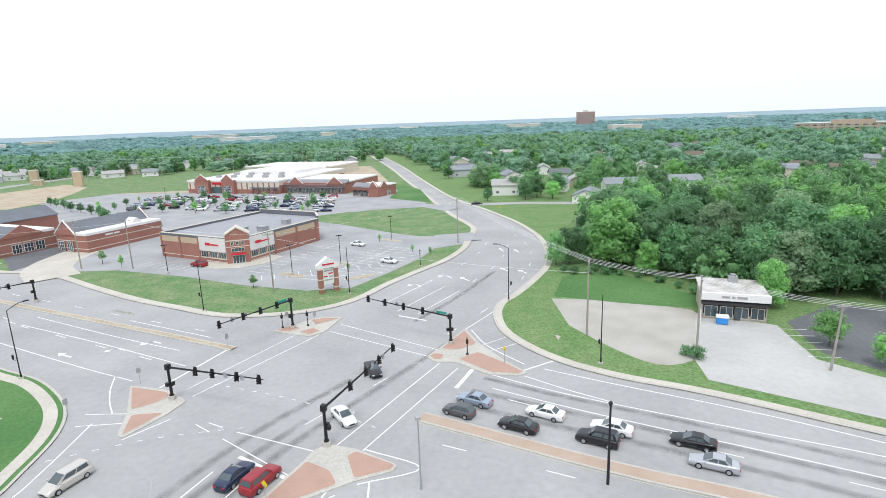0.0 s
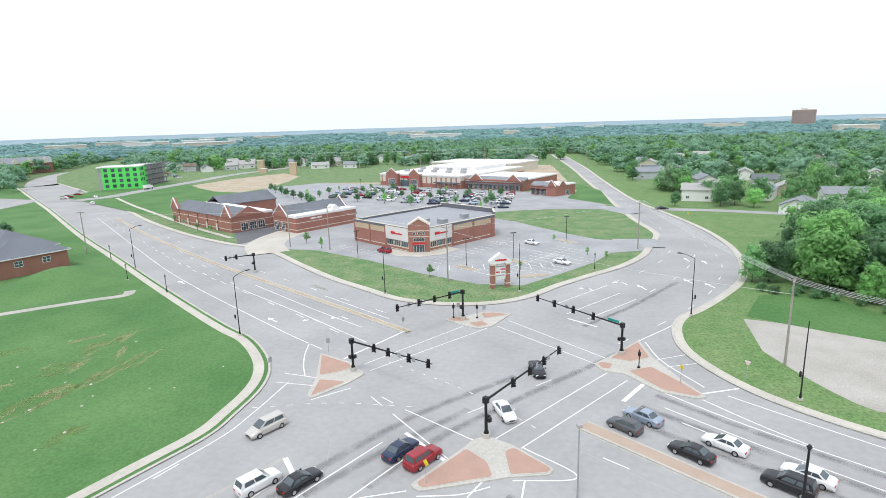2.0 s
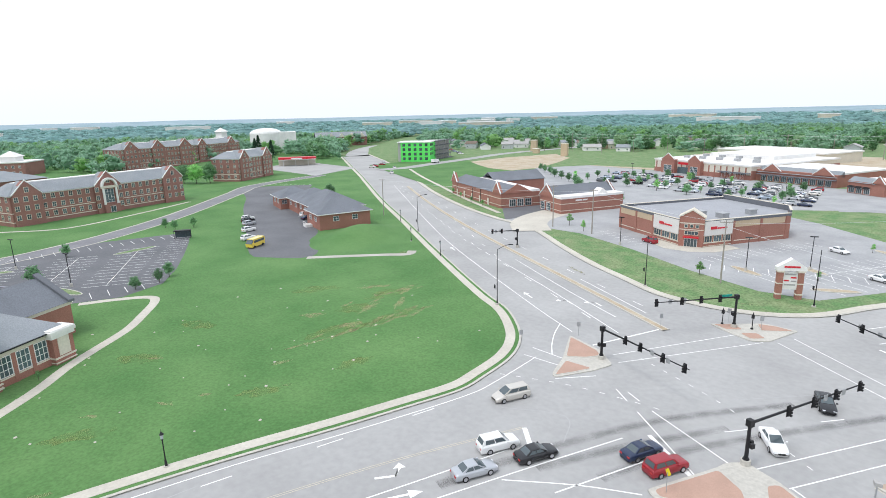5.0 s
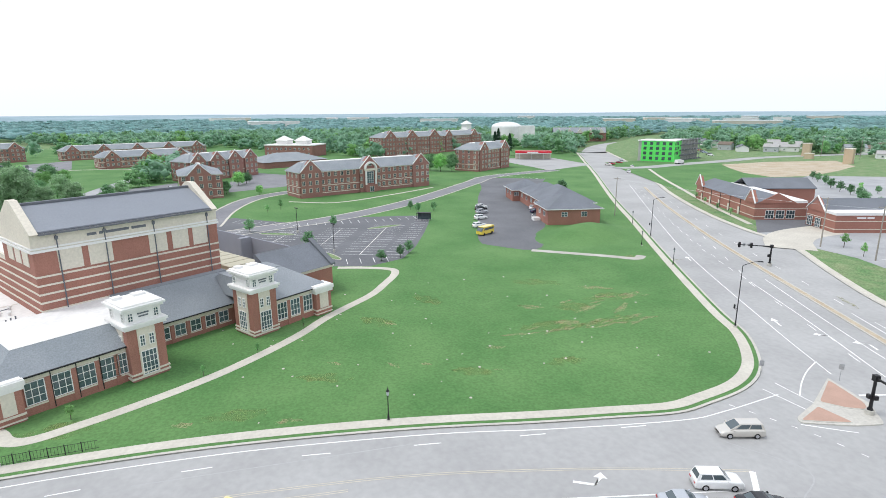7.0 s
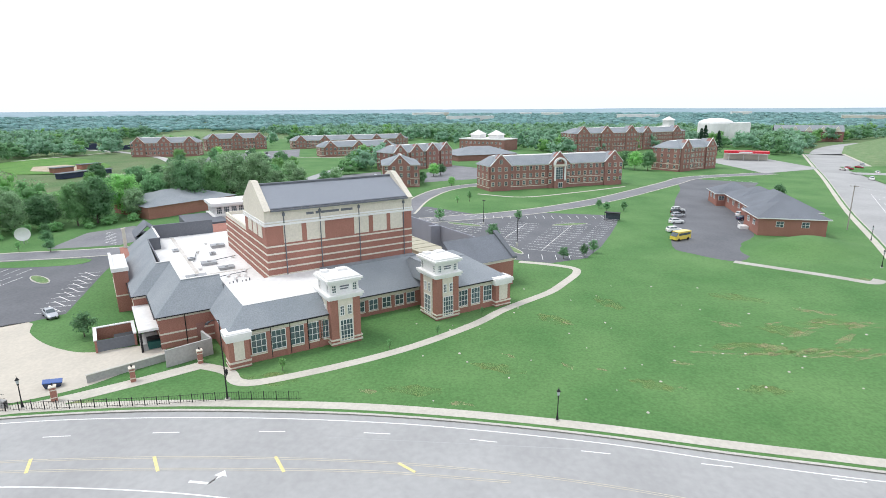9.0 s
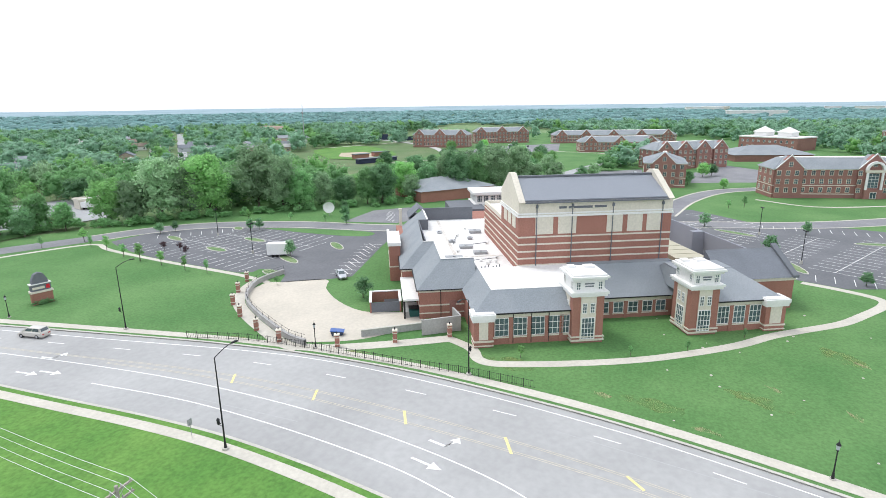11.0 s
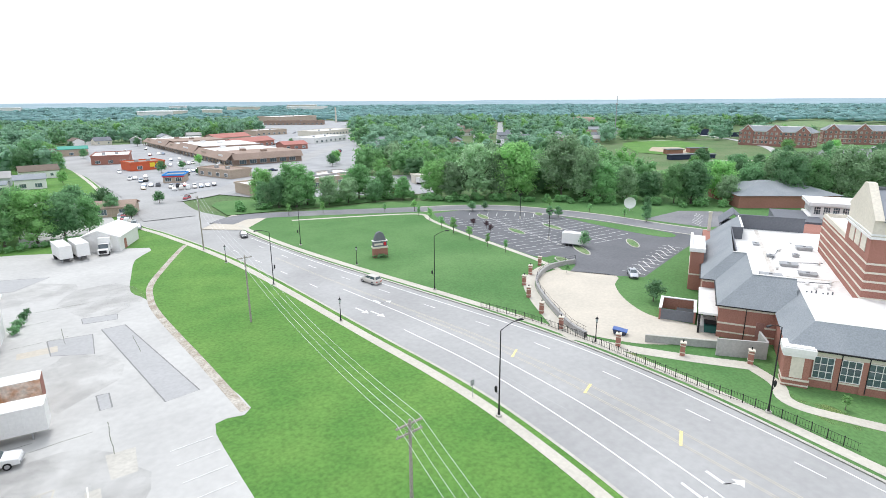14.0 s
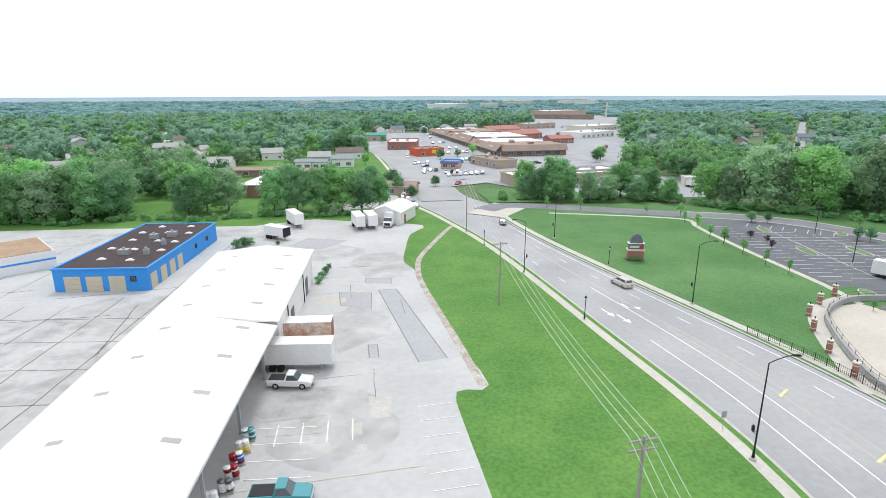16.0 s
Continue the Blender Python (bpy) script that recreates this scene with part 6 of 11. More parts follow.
part("wall", Shape().box(0, 0, -0.3, 17.4, 38, 4.3), BLUE, bb)
part("parapet", Shape().box(-0.2, -0.2, 4.3, 17.6, 0.3, 4.6).box(17.1, 0.3, 4.3, 17.6, 38.2, 4.6).box(-0.2, 0.3, 4.3, 0.3, 38.2, 4.6).box(0.3, 37.7, 4.3, 17.1, 38.2, 4.6), BLUE, bb)
part("flat_roof", Shape().box(0.3, 0.3, 4.3, 17.1, 37.7, 4.42), mat("dark_brown_roof", (0.075, 0.055, 0.055), 0.9, 0.2, 5.0, 3.0), bb, "dark brown flat roof")
BEIGE = mat("beige_door", (0.6, 0.53, 0.4), 0.7, 0.06)


def roller_door(parent, x, y, rz, w=3.0, h=3.0):
    s = Shape()
    for k in range(6):
        s.box(-w / 2, -0.06 - 0.02 * (k % 2), 0.02 + k * h / 6, w / 2, 0.06, (k + 1) * h / 6 - 0.02)
    part("roller_door", s, BEIGE, parent, at=pose(x, y, 0, 0, 0, rz))


for x in (3.4, 7.4, 11.6):
    roller_door(bb, x, 0, 0)
for y in (2.2, 6.6, 10.8, 14.8):
    roller_door(bb, 17.4, y, 90, 2.6)
windows(bb, [(14.6, -0.06, 1.9, 0), (17.46, 24, 1.8, 90), (17.46, 31, 1.8, 90)], 1.1, 1.0, 2, 2, trim=BLACK)
for x, y in ((5, 6), (11, 5), (3, 14), (8, 13), (14, 12), (4, 21), (10, 20), (14, 19), (3, 28), (9, 28), (14, 27), (5, 34), (12, 34)):
    part("roof_dome", Shape().box(x, y, 4.42, x + 1.5, y + 0.9, 4.6).ball((x + 0.75, y + 0.45, 4.6), 0.6, 8, 4, 0.4), ROOF_W, bb, "white roof light dome")
for x, y, w in ((7.4, 9.4, 2.0), (12.4, 9.6, 1.0), (12.8, 17, 0.9), (8, 22.4, 1.6), (11, 24.4, 2.0)):
    part("roof_unit", Shape().box(x, y, 4.42, x + w, y + w * 0.8, 5.5).tube((x + w / 2, y + w * 0.4, 5.5), (x + w / 2, y + w * 0.4, 5.9), 0.3, n=8), STEEL, bb)
wb = thing("white_workshop", 84, -112, 0.16, -143, "low white workshop with blue stripe and tan roof", "building")
part("wall", Shape().box(0, 0, -0.3, 23, 16, 3.8), WHITE, wb)
part("stripe", Shape().box(-0.03, -0.03, 1.9, 23.03, 16.03, 2.3), BLUE, wb)
part("roof", Shape().box(0.3, 0.3, 3.8, 22.7, 15.7, 3.95), mat("tan_gravel_roof", (0.42, 0.3, 0.2), 0.95, 0.15, 3.0, 4.0), wb)
wc = thing("white_cottage_shop", -2.6, -158.2, 0.16, 155, "white gabled shop building beside the yard", "building")
part("wall", Shape().box(0, 0, -0.3, 9, 13, 3.4), WHITE, wc)
part("roof", Shape().gable(0, 0, 9, 13, 3.4, 5.2, "y", 0.4), ROOF_W, wc)
part("gable_end", Shape().add([(0, 0, 3.4), (9, 0, 3.4), (4.5, 0, 5.2)], [(0, 1, 2)]), WHITE, wc)
part("side_door", Shape().box(8.95, 3, 0, 9.08, 4.4, 2.4), BRICK, wc)
rb = thing("red_workshop", 44, -208, 0.16, 168.7, "dark red workshop with white flat roof", "building")
part("wall", Shape().box(0, 0, 0, 15.4, 28, 4.2), BRICK_DK, rb)
part("parapet", Shape().box(-0.2, -0.2, 4.2, 15.6, 28.2, 4.5), GREY_BLOCK, rb)
part("flat_roof", Shape().box(0.2, 0.2, 4.5, 15.2, 27.8, 4.6), ROOF_W, rb)
for x, y in ((4, 14), (8, 19), (10, 8)):
    part("roof_unit", Shape().box(x, y, 4.6, x + 1.4, y + 1.2, 5.6), STEEL, rb)

# ---- far shopping street ----
TAN = mat("tan_facade", (0.47, 0.38, 0.3), 0.9, 0.12, 6.0, 2.0)
BROWN = mat("brown_facade", (0.33, 0.24, 0.19), 0.9, 0.12, 6.0, 2.0)
BROWN_ROOF = mat("brown_roof", (0.36, 0.27, 0.22), 0.9, 0.12, 5.0, 2.0)
RED_ROOF = mat("faded_red_roof", (0.46, 0.2, 0.17), 0.9, 0.1, 5.0, 2.0)
ORANGE_WALL = mat("orange_red_wall", (0.62, 0.13, 0.06), 0.8, 0.06, 4.0, 2.0)
sheet("far_plaza", [(-30, -228), (-46, -240), (-62, -212), (-115, -245), (-165, -320), (-240, -480), (-330, -680), (-420, -860), (-420, -960), (-300, -960), (-250, -860), (-200, -640), (-130, -585), (-70, -548), (-22, -555), (-18, -400)], Z1, LOT, "wide grey plaza of the shopping street", "parking lot")
tagged(part("far_street", ribbon(Shape(), smooth([(-28, -190), (-28, -240), (-22, -310), (-11, -420), (-22, -560), (-60, -760)]), -7.5, 7.5, Z1 + 0.02), ROAD), "pale road running off past the shops", "road", "", "structure")
tagged(part("cross_street", ribbon(Shape(), smooth([(-34, -226), (-50, -234), (-72, -256), (-103, -303), (-150, -368), (-200, -430)]), -6, 6, Z1 + 0.03), ROAD), "pale side road behind the shops", "road", "", "structure")
tagged(part("house_road", ribbon(Shape(), [(-225, -262), (-270, -312), (-420, -486), (-587, -679)], -3.5, 3.5, 0.1), LOT), "straight pale street between the gardens", "road", "", "structure")
tagged(part("garden_road", ribbon(Shape(), smooth([(110, -380), (139, -409), (150, -450), (161, -509), (190, -600)]), -4, 4, 0.1), LOT_PALE), "pale street between the gardens", "road", "", "structure")
mall = thing("shopping_mall", -69, -533, 0.14, 94.1, "long tan and brown shopping mall with covered walk", "building")
x = 0
for k, (L, h, wall, roof) in enumerate(((34, 5.0, TAN, ROOF_W), (38, 6.2, BROWN, BROWN_ROOF), (30, 5.2, TAN, ROOF_W), (42, 6.8, BROWN, ROOF_W), (36, 5.6, TAN, ROOF_W), (27, 6.2, BROWN, BROWN_ROOF))):
    part("wall", Shape().box(x, 0, 0, x + L - 0.01, 42, h), wall, mall)
    part("roof", Shape().box(x + 0.5, 3, h, x + L - 0.5, 41.5, h + 0.3).box(x + 6, 12, h + 0.3, x + 9, 15, h + 1.6).box(x + 18, 20, h + 0.3, x + 21, 23, h + 1.5), roof, mall)
    part("mansard", Shape().add([(x, -3.4, 3.2), (x + L - 0.02, -3.4, 3.2), (x + L - 0.02, 0.6, h + 0.9), (x, 0.6, h + 0.9), (x, 2.6, h), (x + L - 0.02, 2.6, h), (x, -3.4, 2.9), (x + L - 0.02, -3.4, 2.9)], [(0, 1, 2, 3), (3, 2, 5, 4), (6, 7, 1, 0)]), BROWN_ROOF, mall, "brown sloping walkway roof")
    for q in range(5):
        part("pillar", Shape().box(x + 1 + q * L / 5, -3.2, 0, x + 1.5 + q * L / 5, -2.7, 2.95), TAN, mall)
    windows(mall, [(x + (q + 0.5) * L / 5, -0.06, 0.5, 0) for q in range(5)], 4.2, 2.3, 3, 1)
    part("sign_board", Shape().box(x + L * 0.35, -1.9, 4.6, x + L * 0.62, -1.7, 5.7), WHITE if k % 2 else TAN, mall, "plain sign board")
    x += L
windows(mall, [(207.06, 6 + 6 * q, 0.6, 90) for q in range(6)], 4.0, 2.3, 3, 1)
part("mansard", Shape().add([(207, 0, 6.6), (207, 42, 6.6), (210, 42, 3.3), (210, 0, 3.3), (207, 0, 3.2), (207, 42, 3.2)], [(0, 3, 2, 1), (3, 4, 5, 2)]), BROWN_ROOF, mall, "brown sloping walkway roof")
YELLOW_SIGN = mat("yellow_sign_face", (0.8, 0.6, 0.05), 0.6, 0.04)
for nm, x, y, rz, L, W, h, wall, roof, pitched, lb in (
        ("corner_store", -34, -334, -166.8, 17.5, 14, 4.0, ORANGE_WALL, BROWN_ROOF, 0, "orange red corner store with yellow signs"), ("brick_store", -19, -381, 171, 19.5, 30, 4.7, BRICK, ROOF_W, 0, "brick store with white roof beside the far road"),
        ("small_kiosk", -40, -276, 159, 8.6, 11, 3.2, TAN, BLUE, 0, "small shop with bright blue roof edge"), ("diner", -59, -295, 110.6, 25.6, 12, 3.6, TAN, BROWN_ROOF, 0, "small tan diner with brown roof"),
        ("roadside_store", -62, -214, 190.8, 43, 16, 3.7, TAN, ROOF_W, 0, "low tan store with white roof behind trees"), ("red_roof_shop", -120, -512, -155, 38, 18, 4.2, TAN, RED_ROOF, 3, "tan shop with faded red roof"),
        ("red_roof_shop", -118, -440, -148.6, 42, 16, 4.2, BRICK, RED_ROOF, 3, "brick shop with faded red roof"), ("red_roof_shop", -143, -408, -174, 19, 14, 3.6, BRICK, RED_ROOF, 2.2, "small brick shop with faded red roof"),
        ("white_store", -185, -452, -150, 46, 24, 4.2, WHITE, ROOF_W, 0, "low white store beside the plaza"), ("white_store", -226, -540, -148, 60, 26, 4.5, STONE, ROOF_W, 0, "wide low store with white roof"), ("white_store", -178, -590, -160, 40, 20, 5, TAN, ROOF_W, 0, "tan store at the edge of the plaza"),
        ("big_store", -309, -904, -159, 85, 50, 9.2, TAN, ROOF_W, 0, "far large tan store"), ("big_store", -266, -838, 150, 86, 20, 5.6, BROWN, BROWN_ROOF, 0, "far long dark brown store"),) + (("metal_shed", 32, -285, 176, 8, 10, 3.6, WHITE, SHINGLE, 1.0, "low white metal shed"), ("metal_shed", 23.4, -284, 176, 7, 10, 3.4, WHITE, SHINGLE, 1.0, "low white metal shed"), ("metal_shed", 73, -308, -153, 13, 10, 3.6, GREY_BLOCK, SHINGLE, 0.8, "low grey metal shed"),
        ("row_building", 62, -262, 176, 29, 9, 2.9, BROWN, BROWN_ROOF, 1.0, "long low brown roofed building"), ("row_building", 30, -256, 170, 13.5, 9, 2.9, BROWN, BROWN_ROOF, 0.8, "low brown roofed building"),
        ("white_house", 14, -291, 180, 11, 12, 4.0, WHITE, SHINGLE, 1.6, "white house with grey roof beside the road"), ("brown_house", -8, -205, 165, 12, 10, 2.8, TAN, BROWN_ROOF, 1.6, "low brown roofed house"), ("green_roof_shop", 4, -455, 178, 26, 18, 4.5, TAN, mat("green_roof", (0.08, 0.33, 0.26), 0.8, 0.08), 1.5, "far shop with green roof"),
        ("yard_office", -129, -205, 165, 9, 6, 3.2, STONE, ROOF_W, 0, "cream flat roofed yard office"), ("yard_office", -88, -226, 190, 24, 12, 4, GREY_BLOCK, ROOF_W, 0, "grey workshop with white roof in the yard"), ("yard_office", -150, -206, 190, 26, 10, 3.4, TAN, ROOF_W, 0, "long shed behind the trees")):
    t = thing(nm, x, y, 0.14, rz, lb, "building")
    part("wall", Shape().box(0, 0, 0, L, W, h), wall, t)
    if pitched:
        part("roof", Shape().gable(0, 0, L, W, h, h + pitched, "x", 0.5), roof, t)
        part("gable_end", Shape().add([(0.1, 0, h), (0.1, W, h), (0.1, W / 2, h + pitched), (L - 0.1, 0, h), (L - 0.1, W, h), (L - 0.1, W / 2, h + pitched)], [(0, 2, 1), (3, 4, 5)]), wall, t)
    else:
        part("parapet", Shape().box(-0.3, -0.3, h, L + 0.3, 0.1, h + 0.7).box(-0.3, W - 0.1, h, L + 0.3, W + 0.3, h + 0.7).box(-0.3, 0.1, h, 0.1, W - 0.1, h + 0.7).box(L - 0.1, 0.1, h, L + 0.3, W - 0.1, h + 0.7), BLUE if roof is BLUE else wall, t)
        part("roof", Shape().box(0.1, 0.1, h, L - 0.1, W - 0.1, h + 0.15), SHINGLE if roof is BLUE else roof, t)
        if L > 15:
            for q in (0.25, 0.6):
                part("roof_unit", Shape().box(q * L, W * 0.4, h + 0.15, q * L + 1.8, W * 0.4 + 1.4, h + 1.4), STEEL, t)
    n = max(2, int(L / 6))
    windows(t, [((k + 0.5) * L / n, -0.06, 0.7, 0) for k in range(n)], 2.6, 1.8, 3, 1)
    if nm == "corner_store":
        for q in (9.5, 13):
            part("sign_panel", Shape().box(q, -0.3, 1.6, q + 2.6, -0.15, 3.8), YELLOW_SIGN, t, "plain yellow sign panel")
    if nm == "small_kiosk":
        part("band", Shape().box(-0.35, -0.35, h - 0.5, L + 0.35, -0.02, h - 0.05), RED_SIGN, t)
mn = thing("manor_house", -591, -519, 0, 71, "large far tan brick house with hipped roofs", "house")
part("wall", Shape().box(0, -26, 0, 68, 0, 7), TAN, mn)
part("roof", Shape().add([(-1, -27, 7), (69, -27, 7), (69, 1, 7), (-1, 1, 7), (14, -13, 13), (54, -13, 13)], [(0, 1, 5, 4), (1, 2, 5), (2, 3, 4, 5), (3, 0, 4)]), BROWN_ROOF, mn)
for q in (8, 34, 56):
    part("gable", Shape().gable(q, -29, q + 9, -16, 7.2, 11.5, "y", 0.3), BROWN_ROOF, mn)
windows(mn, [(6 + 8 * k, 0.06, 1 + 3.2 * j, 180) for k in range(8) for j in range(2)], 1.6, 1.8, 2, 1)
sheet("ball_field", smooth([(-327, -236), (-384, -292), (-436, -297), (-435, -264), (-374, -207), (-328, -203)], 3), 0.2, GRASS_BRIGHT, "mown green baseball field", "sports field")
sheet("infield", [(-338, -212), (-365, -215), (-385, -242), (-372, -256), (-345, -240)], 0.23, DIRT, "bare tan infield of the ball field", "sports field")
sheet("far_meadow", [(-744, -368), (-982, -414), (-934, -321), (-722, -296)], 0.1, GRASS_DRY, "pale far meadow", "field")
sheet("far_meadow", [(-722, -290), (-800, -205), (-700, -142), (-657, -168)], 0.1, GRASS_DRY, "pale far meadow", "field")
tagged(part("field_road", ribbon(Shape(), smooth([(-541, -361), (-520, -295), (-448, -213), (-380, -168), (-330, -136), (-290, -100), (-262, -66)]), -3, 3, 0.19), LOT_PALE), "pale campus road beside the ball field", "road", "", "structure")
tagged(part("wood_road", ribbon(Shape(), smooth([(-244, -62), (-280, -62), (-316, -58), (-368, -46), (-400, -20)]), -3.4, 3.4, 0.2), LOT), "grey campus road behind the wood belt", "road", "", "structure")
for line in ([(-430, -98), (-420, -60), (-380, -40)], [(-453, -169), (-500, -180), (-560, -170)], [(-310, -180), (-330, -170), (-352, -150)], [(-414, -299), (-470, -280), (-515, -268)]):
    tagged(part("campus_path", ribbon(Shape(), smooth(line), -1.4, 1.4, 0.21), WALK), "pale concrete path across the campus lawns", "footpath", "", "structure")
sheet("college_lot", [(-385, -160), (-453, -169), (-518, -115), (-437, -98), (-392, -117), (-342, -130)], 0.22, ASPHALT_MID, "grey car park below the far halls", "parking lot")
DARK_SCREEN = mat("dark_blue_screen", (0.04, 0.05, 0.09), 0.8, 0.1)
for x, y, x2, y2, h, m_, d in ((-331, -216, -341, -211, 3, BRICK, 5), (-352, -213, -363, -207, 3, BRICK, 5), (-303, -195, -322, -188, 2.8, DARK_SCREEN, 4), (-326, -189, -334, -185, 2.2, DARK_SCREEN, 4)):
    t = thing("dugout", x, y, 0.1, math.degrees(math.atan2(y2 - y, x2 - x)), "low dugout beside the ball field", "building", "dugouts")
    L = math.hypot(x2 - x, y2 - y)
    part("wall", Shape().box(0, 0, 0, L, d, h), m_, t)
    part("roof", Shape().box(-0.6, -0.6, h, L + 0.6, d + 0.6, h + 0.3), SHINGLE_DK, t)
for x, y, x2, y2, h in ((-522, -356, -531, -304, 6), (-514, -284, -538, -270, 4.3)):
    t = thing("screen_fence", x, y, 0.1, math.degrees(math.atan2(y2 - y, x2 - x)), "tall dark blue windscreen fence of courts", "fence")
    L = math.hypot(x2 - x, y2 - y)
    part("screen", Shape().box(0, 0, 0.2, L, 0.15, h), DARK_SCREEN, t)
    for q in range(6):
        part("post", Shape().tube((q * L / 5, 0.3, 0), (q * L / 5, 0.3, h + 0.3), 0.12, n=6), STEEL, t)
sheet("annex_lot", [(-146, -101), (-166, -102), (-176, -93), (-160, -79), (-150, -84)], Z1 + 0.012, ASPHALT_MID, "small grey car park before the brick annex", "parking lot")
stalls = Shape()
for k in range(8):
    q = Vector((-151 - 2.4 * k * 0.8, -85.5 - 0.2 * k - 1.6 * k * 0.5))
    ribbon(stalls, [tuple(q), (q.x - 2.6, q.y - 4.4)], -0.07, 0.07, Z1 + 0.02)
tagged(part("annex_stall_lines", stalls, WHITE_LINE), "white stall lines of the small car park", "road marking", "", "structure")
sheet("verge_corner", smooth([(-44, -184), (-60, -182), (-100, -178), (-98, -192), (-70, -204), (-50, -212), (-44, -205)], 3), Z1 + 0.01, GRASS, "green corner lawn at the side road", "lawn")
sheet("lot_behind_trees", [(-66, -198), (-100, -186), (-123, -181), (-137, -200), (-148, -232), (-112, -244), (-64, -212)], Z1 + 0.005, LOT, "grey car yard behind the hedge", "parking lot")
sheet("far_strip", [(-14, -172), (10, -172), (12, -250), (-12, -250)], Z1, LOT_PALE, "pale paved strip beside the road", "ground")

# ---- street furniture ----
def street_lamp(h=11.4, arm=2.4, lantern=True):
    """A tall black road lamp: flared base, tapered pole, curved arm with a cobra head, and a small lantern on a bracket."""
    t = thing("street_lamp", 0, 0, 0, 0, "tall black street lamp with curved arm and side lantern", "street lamp", "street lamps")
    part("footing", Shape().tube((0, 0, -0.2), (0, 0, 0.25), 0.38, 0.36, 12), KERB, t)
    part("pole", Shape().tube((0, 0, 0.2), (0, 0, 1.0), 0.17, 0.11, 8).tube((0, 0, 1.0), (0, 0, h - 0.6), 0.095, 0.06, 8), BLACK, t)
    if arm:
        s = Shape()
        pts = [(arm * k / 6, 0, h - 0.6 + 0.75 * math.sin(k / 6 * math.pi / 2)) for k in range(7)]
        for a, b in zip(pts, pts[1:]):
            s.tube(a, b, 0.05, 0.045, 6, False)
        part("arm", s, BLACK, t)
        part("lamp_head", Shape().add([(arm - 0.15, -0.12, h + 0.1), (arm + 0.75, -0.16, h + 0.08), (arm + 0.75, 0.16, h + 0.08), (arm - 0.15, 0.12, h + 0.1), (arm - 0.1, -0.1, h + 0.25), (arm + 0.6, -0.13, h + 0.25), (arm + 0.6, 0.13, h + 0.25), (arm - 0.1, 0.1, h + 0.25)],
                                      [(3, 2, 1, 0), (4, 5, 6, 7), (0, 1, 5, 4), (1, 2, 6, 5), (2, 3, 7, 6), (3, 0, 4, 7)]), BLACK, t)
    if lantern:
        part("bracket", Shape().tube((0, 0, 3.3), (-0.5, 0, 3.3), 0.03, n=6).tube((0, 0, 2.8), (-0.5, 0, 3.3), 0.03, n=6), BLACK, t)
        part("side_lantern", Shape().tube((-0.5, 0, 3.3), (-0.5, 0, 3.5), 0.1, 0.17, 8).tube((-0.5, 0, 3.5), (-0.5, 0, 3.85), 0.17, 0.15, 8).tube((-0.5, 0, 3.85), (-0.5, 0, 4.1), 0.2, 0.03, 8), BLACK, t)
    return t


def post_lamp(h=3.9):
    """A short black footway lamp with a glazed lantern."""
    t = thing("post_lamp", 0, 0, 0, 0, "short black post lamp with a glass lantern", "post lamp", "post lamps")
    part("footing", Shape().tube((0, 0, -0.2), (0, 0, 0.12), 0.32, 0.3, 12), KERB, t)
    part("pole", Shape().tube((0, 0, 0.1), (0, 0, 0.8), 0.17, 0.1, 8).tube((0, 0, 0.8), (0, 0, h - 0.6), 0.075, 0.055, 8).tube((0, 0, h - 0.75), (0, 0, h - 0.6), 0.12, 0.12, 8), BLACK, t)
    part("lantern_glass", Shape().tube((0, 0, h - 0.6), (0, 0, h - 0.1), 0.13, 0.2, 8), mat("lantern_glass", (0.45, 0.5, 0.5), 0.2, 0.05) if "lantern_glass" not in bpy.data.materials else bpy.data.materials["lantern_glass"], t, "pale glass lantern")
    part("lantern_roof", Shape().tube((0, 0, h - 0.1), (0, 0, h + 0.2), 0.25, 0.06, 8).tube((0, 0, h + 0.2), (0, 0, h + 0.55), 0.03, 0.01, 6), BLACK, t)
    return t


def lot_lamp(h=7.6):
    """A dark car park light on a concrete stub."""
    t = thing("lot_light", 0, 0, 0, 0, "dark square car park light on a concrete stub", "lot light", "lot lights")
    part("footing", Shape().tube((0, 0, -0.2), (0, 0, 0.8), 0.3, 0.3, 12), KERB, t)
    part("pole", Shape().tube((0, 0, 0.8), (0, 0, h), 0.09, 0.07, 6), BLACK, t)
    part("lamp_head", Shape().box(-0.75, -0.2, h - 0.05, 0.75, 0.2, h + 0.14), BLACK, t)
    return t


def utility_pole(h=11.0, arms=1, lean=0.0):
    """A weathered wooden pole with crossarms and insulators."""
    t = thing("utility_pole", 0, 0, 0, 0, "weathered grey wooden utility pole with crossarm", "utility pole", "utility poles")
    part("pole", Shape().tube((0, 0, -0.3), (lean, 0, h), 0.19, 0.12, 8), WOOD_POLE, t)
    for k in range(arms):
        z = h - 0.5 - 0.8 * k
        part("crossarm", Shape().box(-1.25 + lean, -0.14, z, 1.25 + lean, 0.0, z + 0.14), WOOD_POLE, t)
        part("brace", Shape().tube((-0.7 + lean, -0.1, z), (lean, -0.12, z - 0.6), 0.02, n=5).tube((0.7 + lean, -0.1, z), (lean, -0.12, z - 0.6), 0.02, n=5), STEEL, t)
        for x in (-1.1, -0.4, 0.4, 1.1):
            part("insulator", Shape().tube((x + lean, -0.07, z + 0.14), (x + lean, -0.07, z + 0.36), 0.05, 0.035, 6), GREY_BLOCK, t)
    return t


SIGNAL_GREEN = mat("street_sign_green", (0.02, 0.32, 0.26), 0.5, 0.05)
LENS_RED = mat("dull_red_lens", (0.25, 0.02, 0.02), 0.3, 0.05)


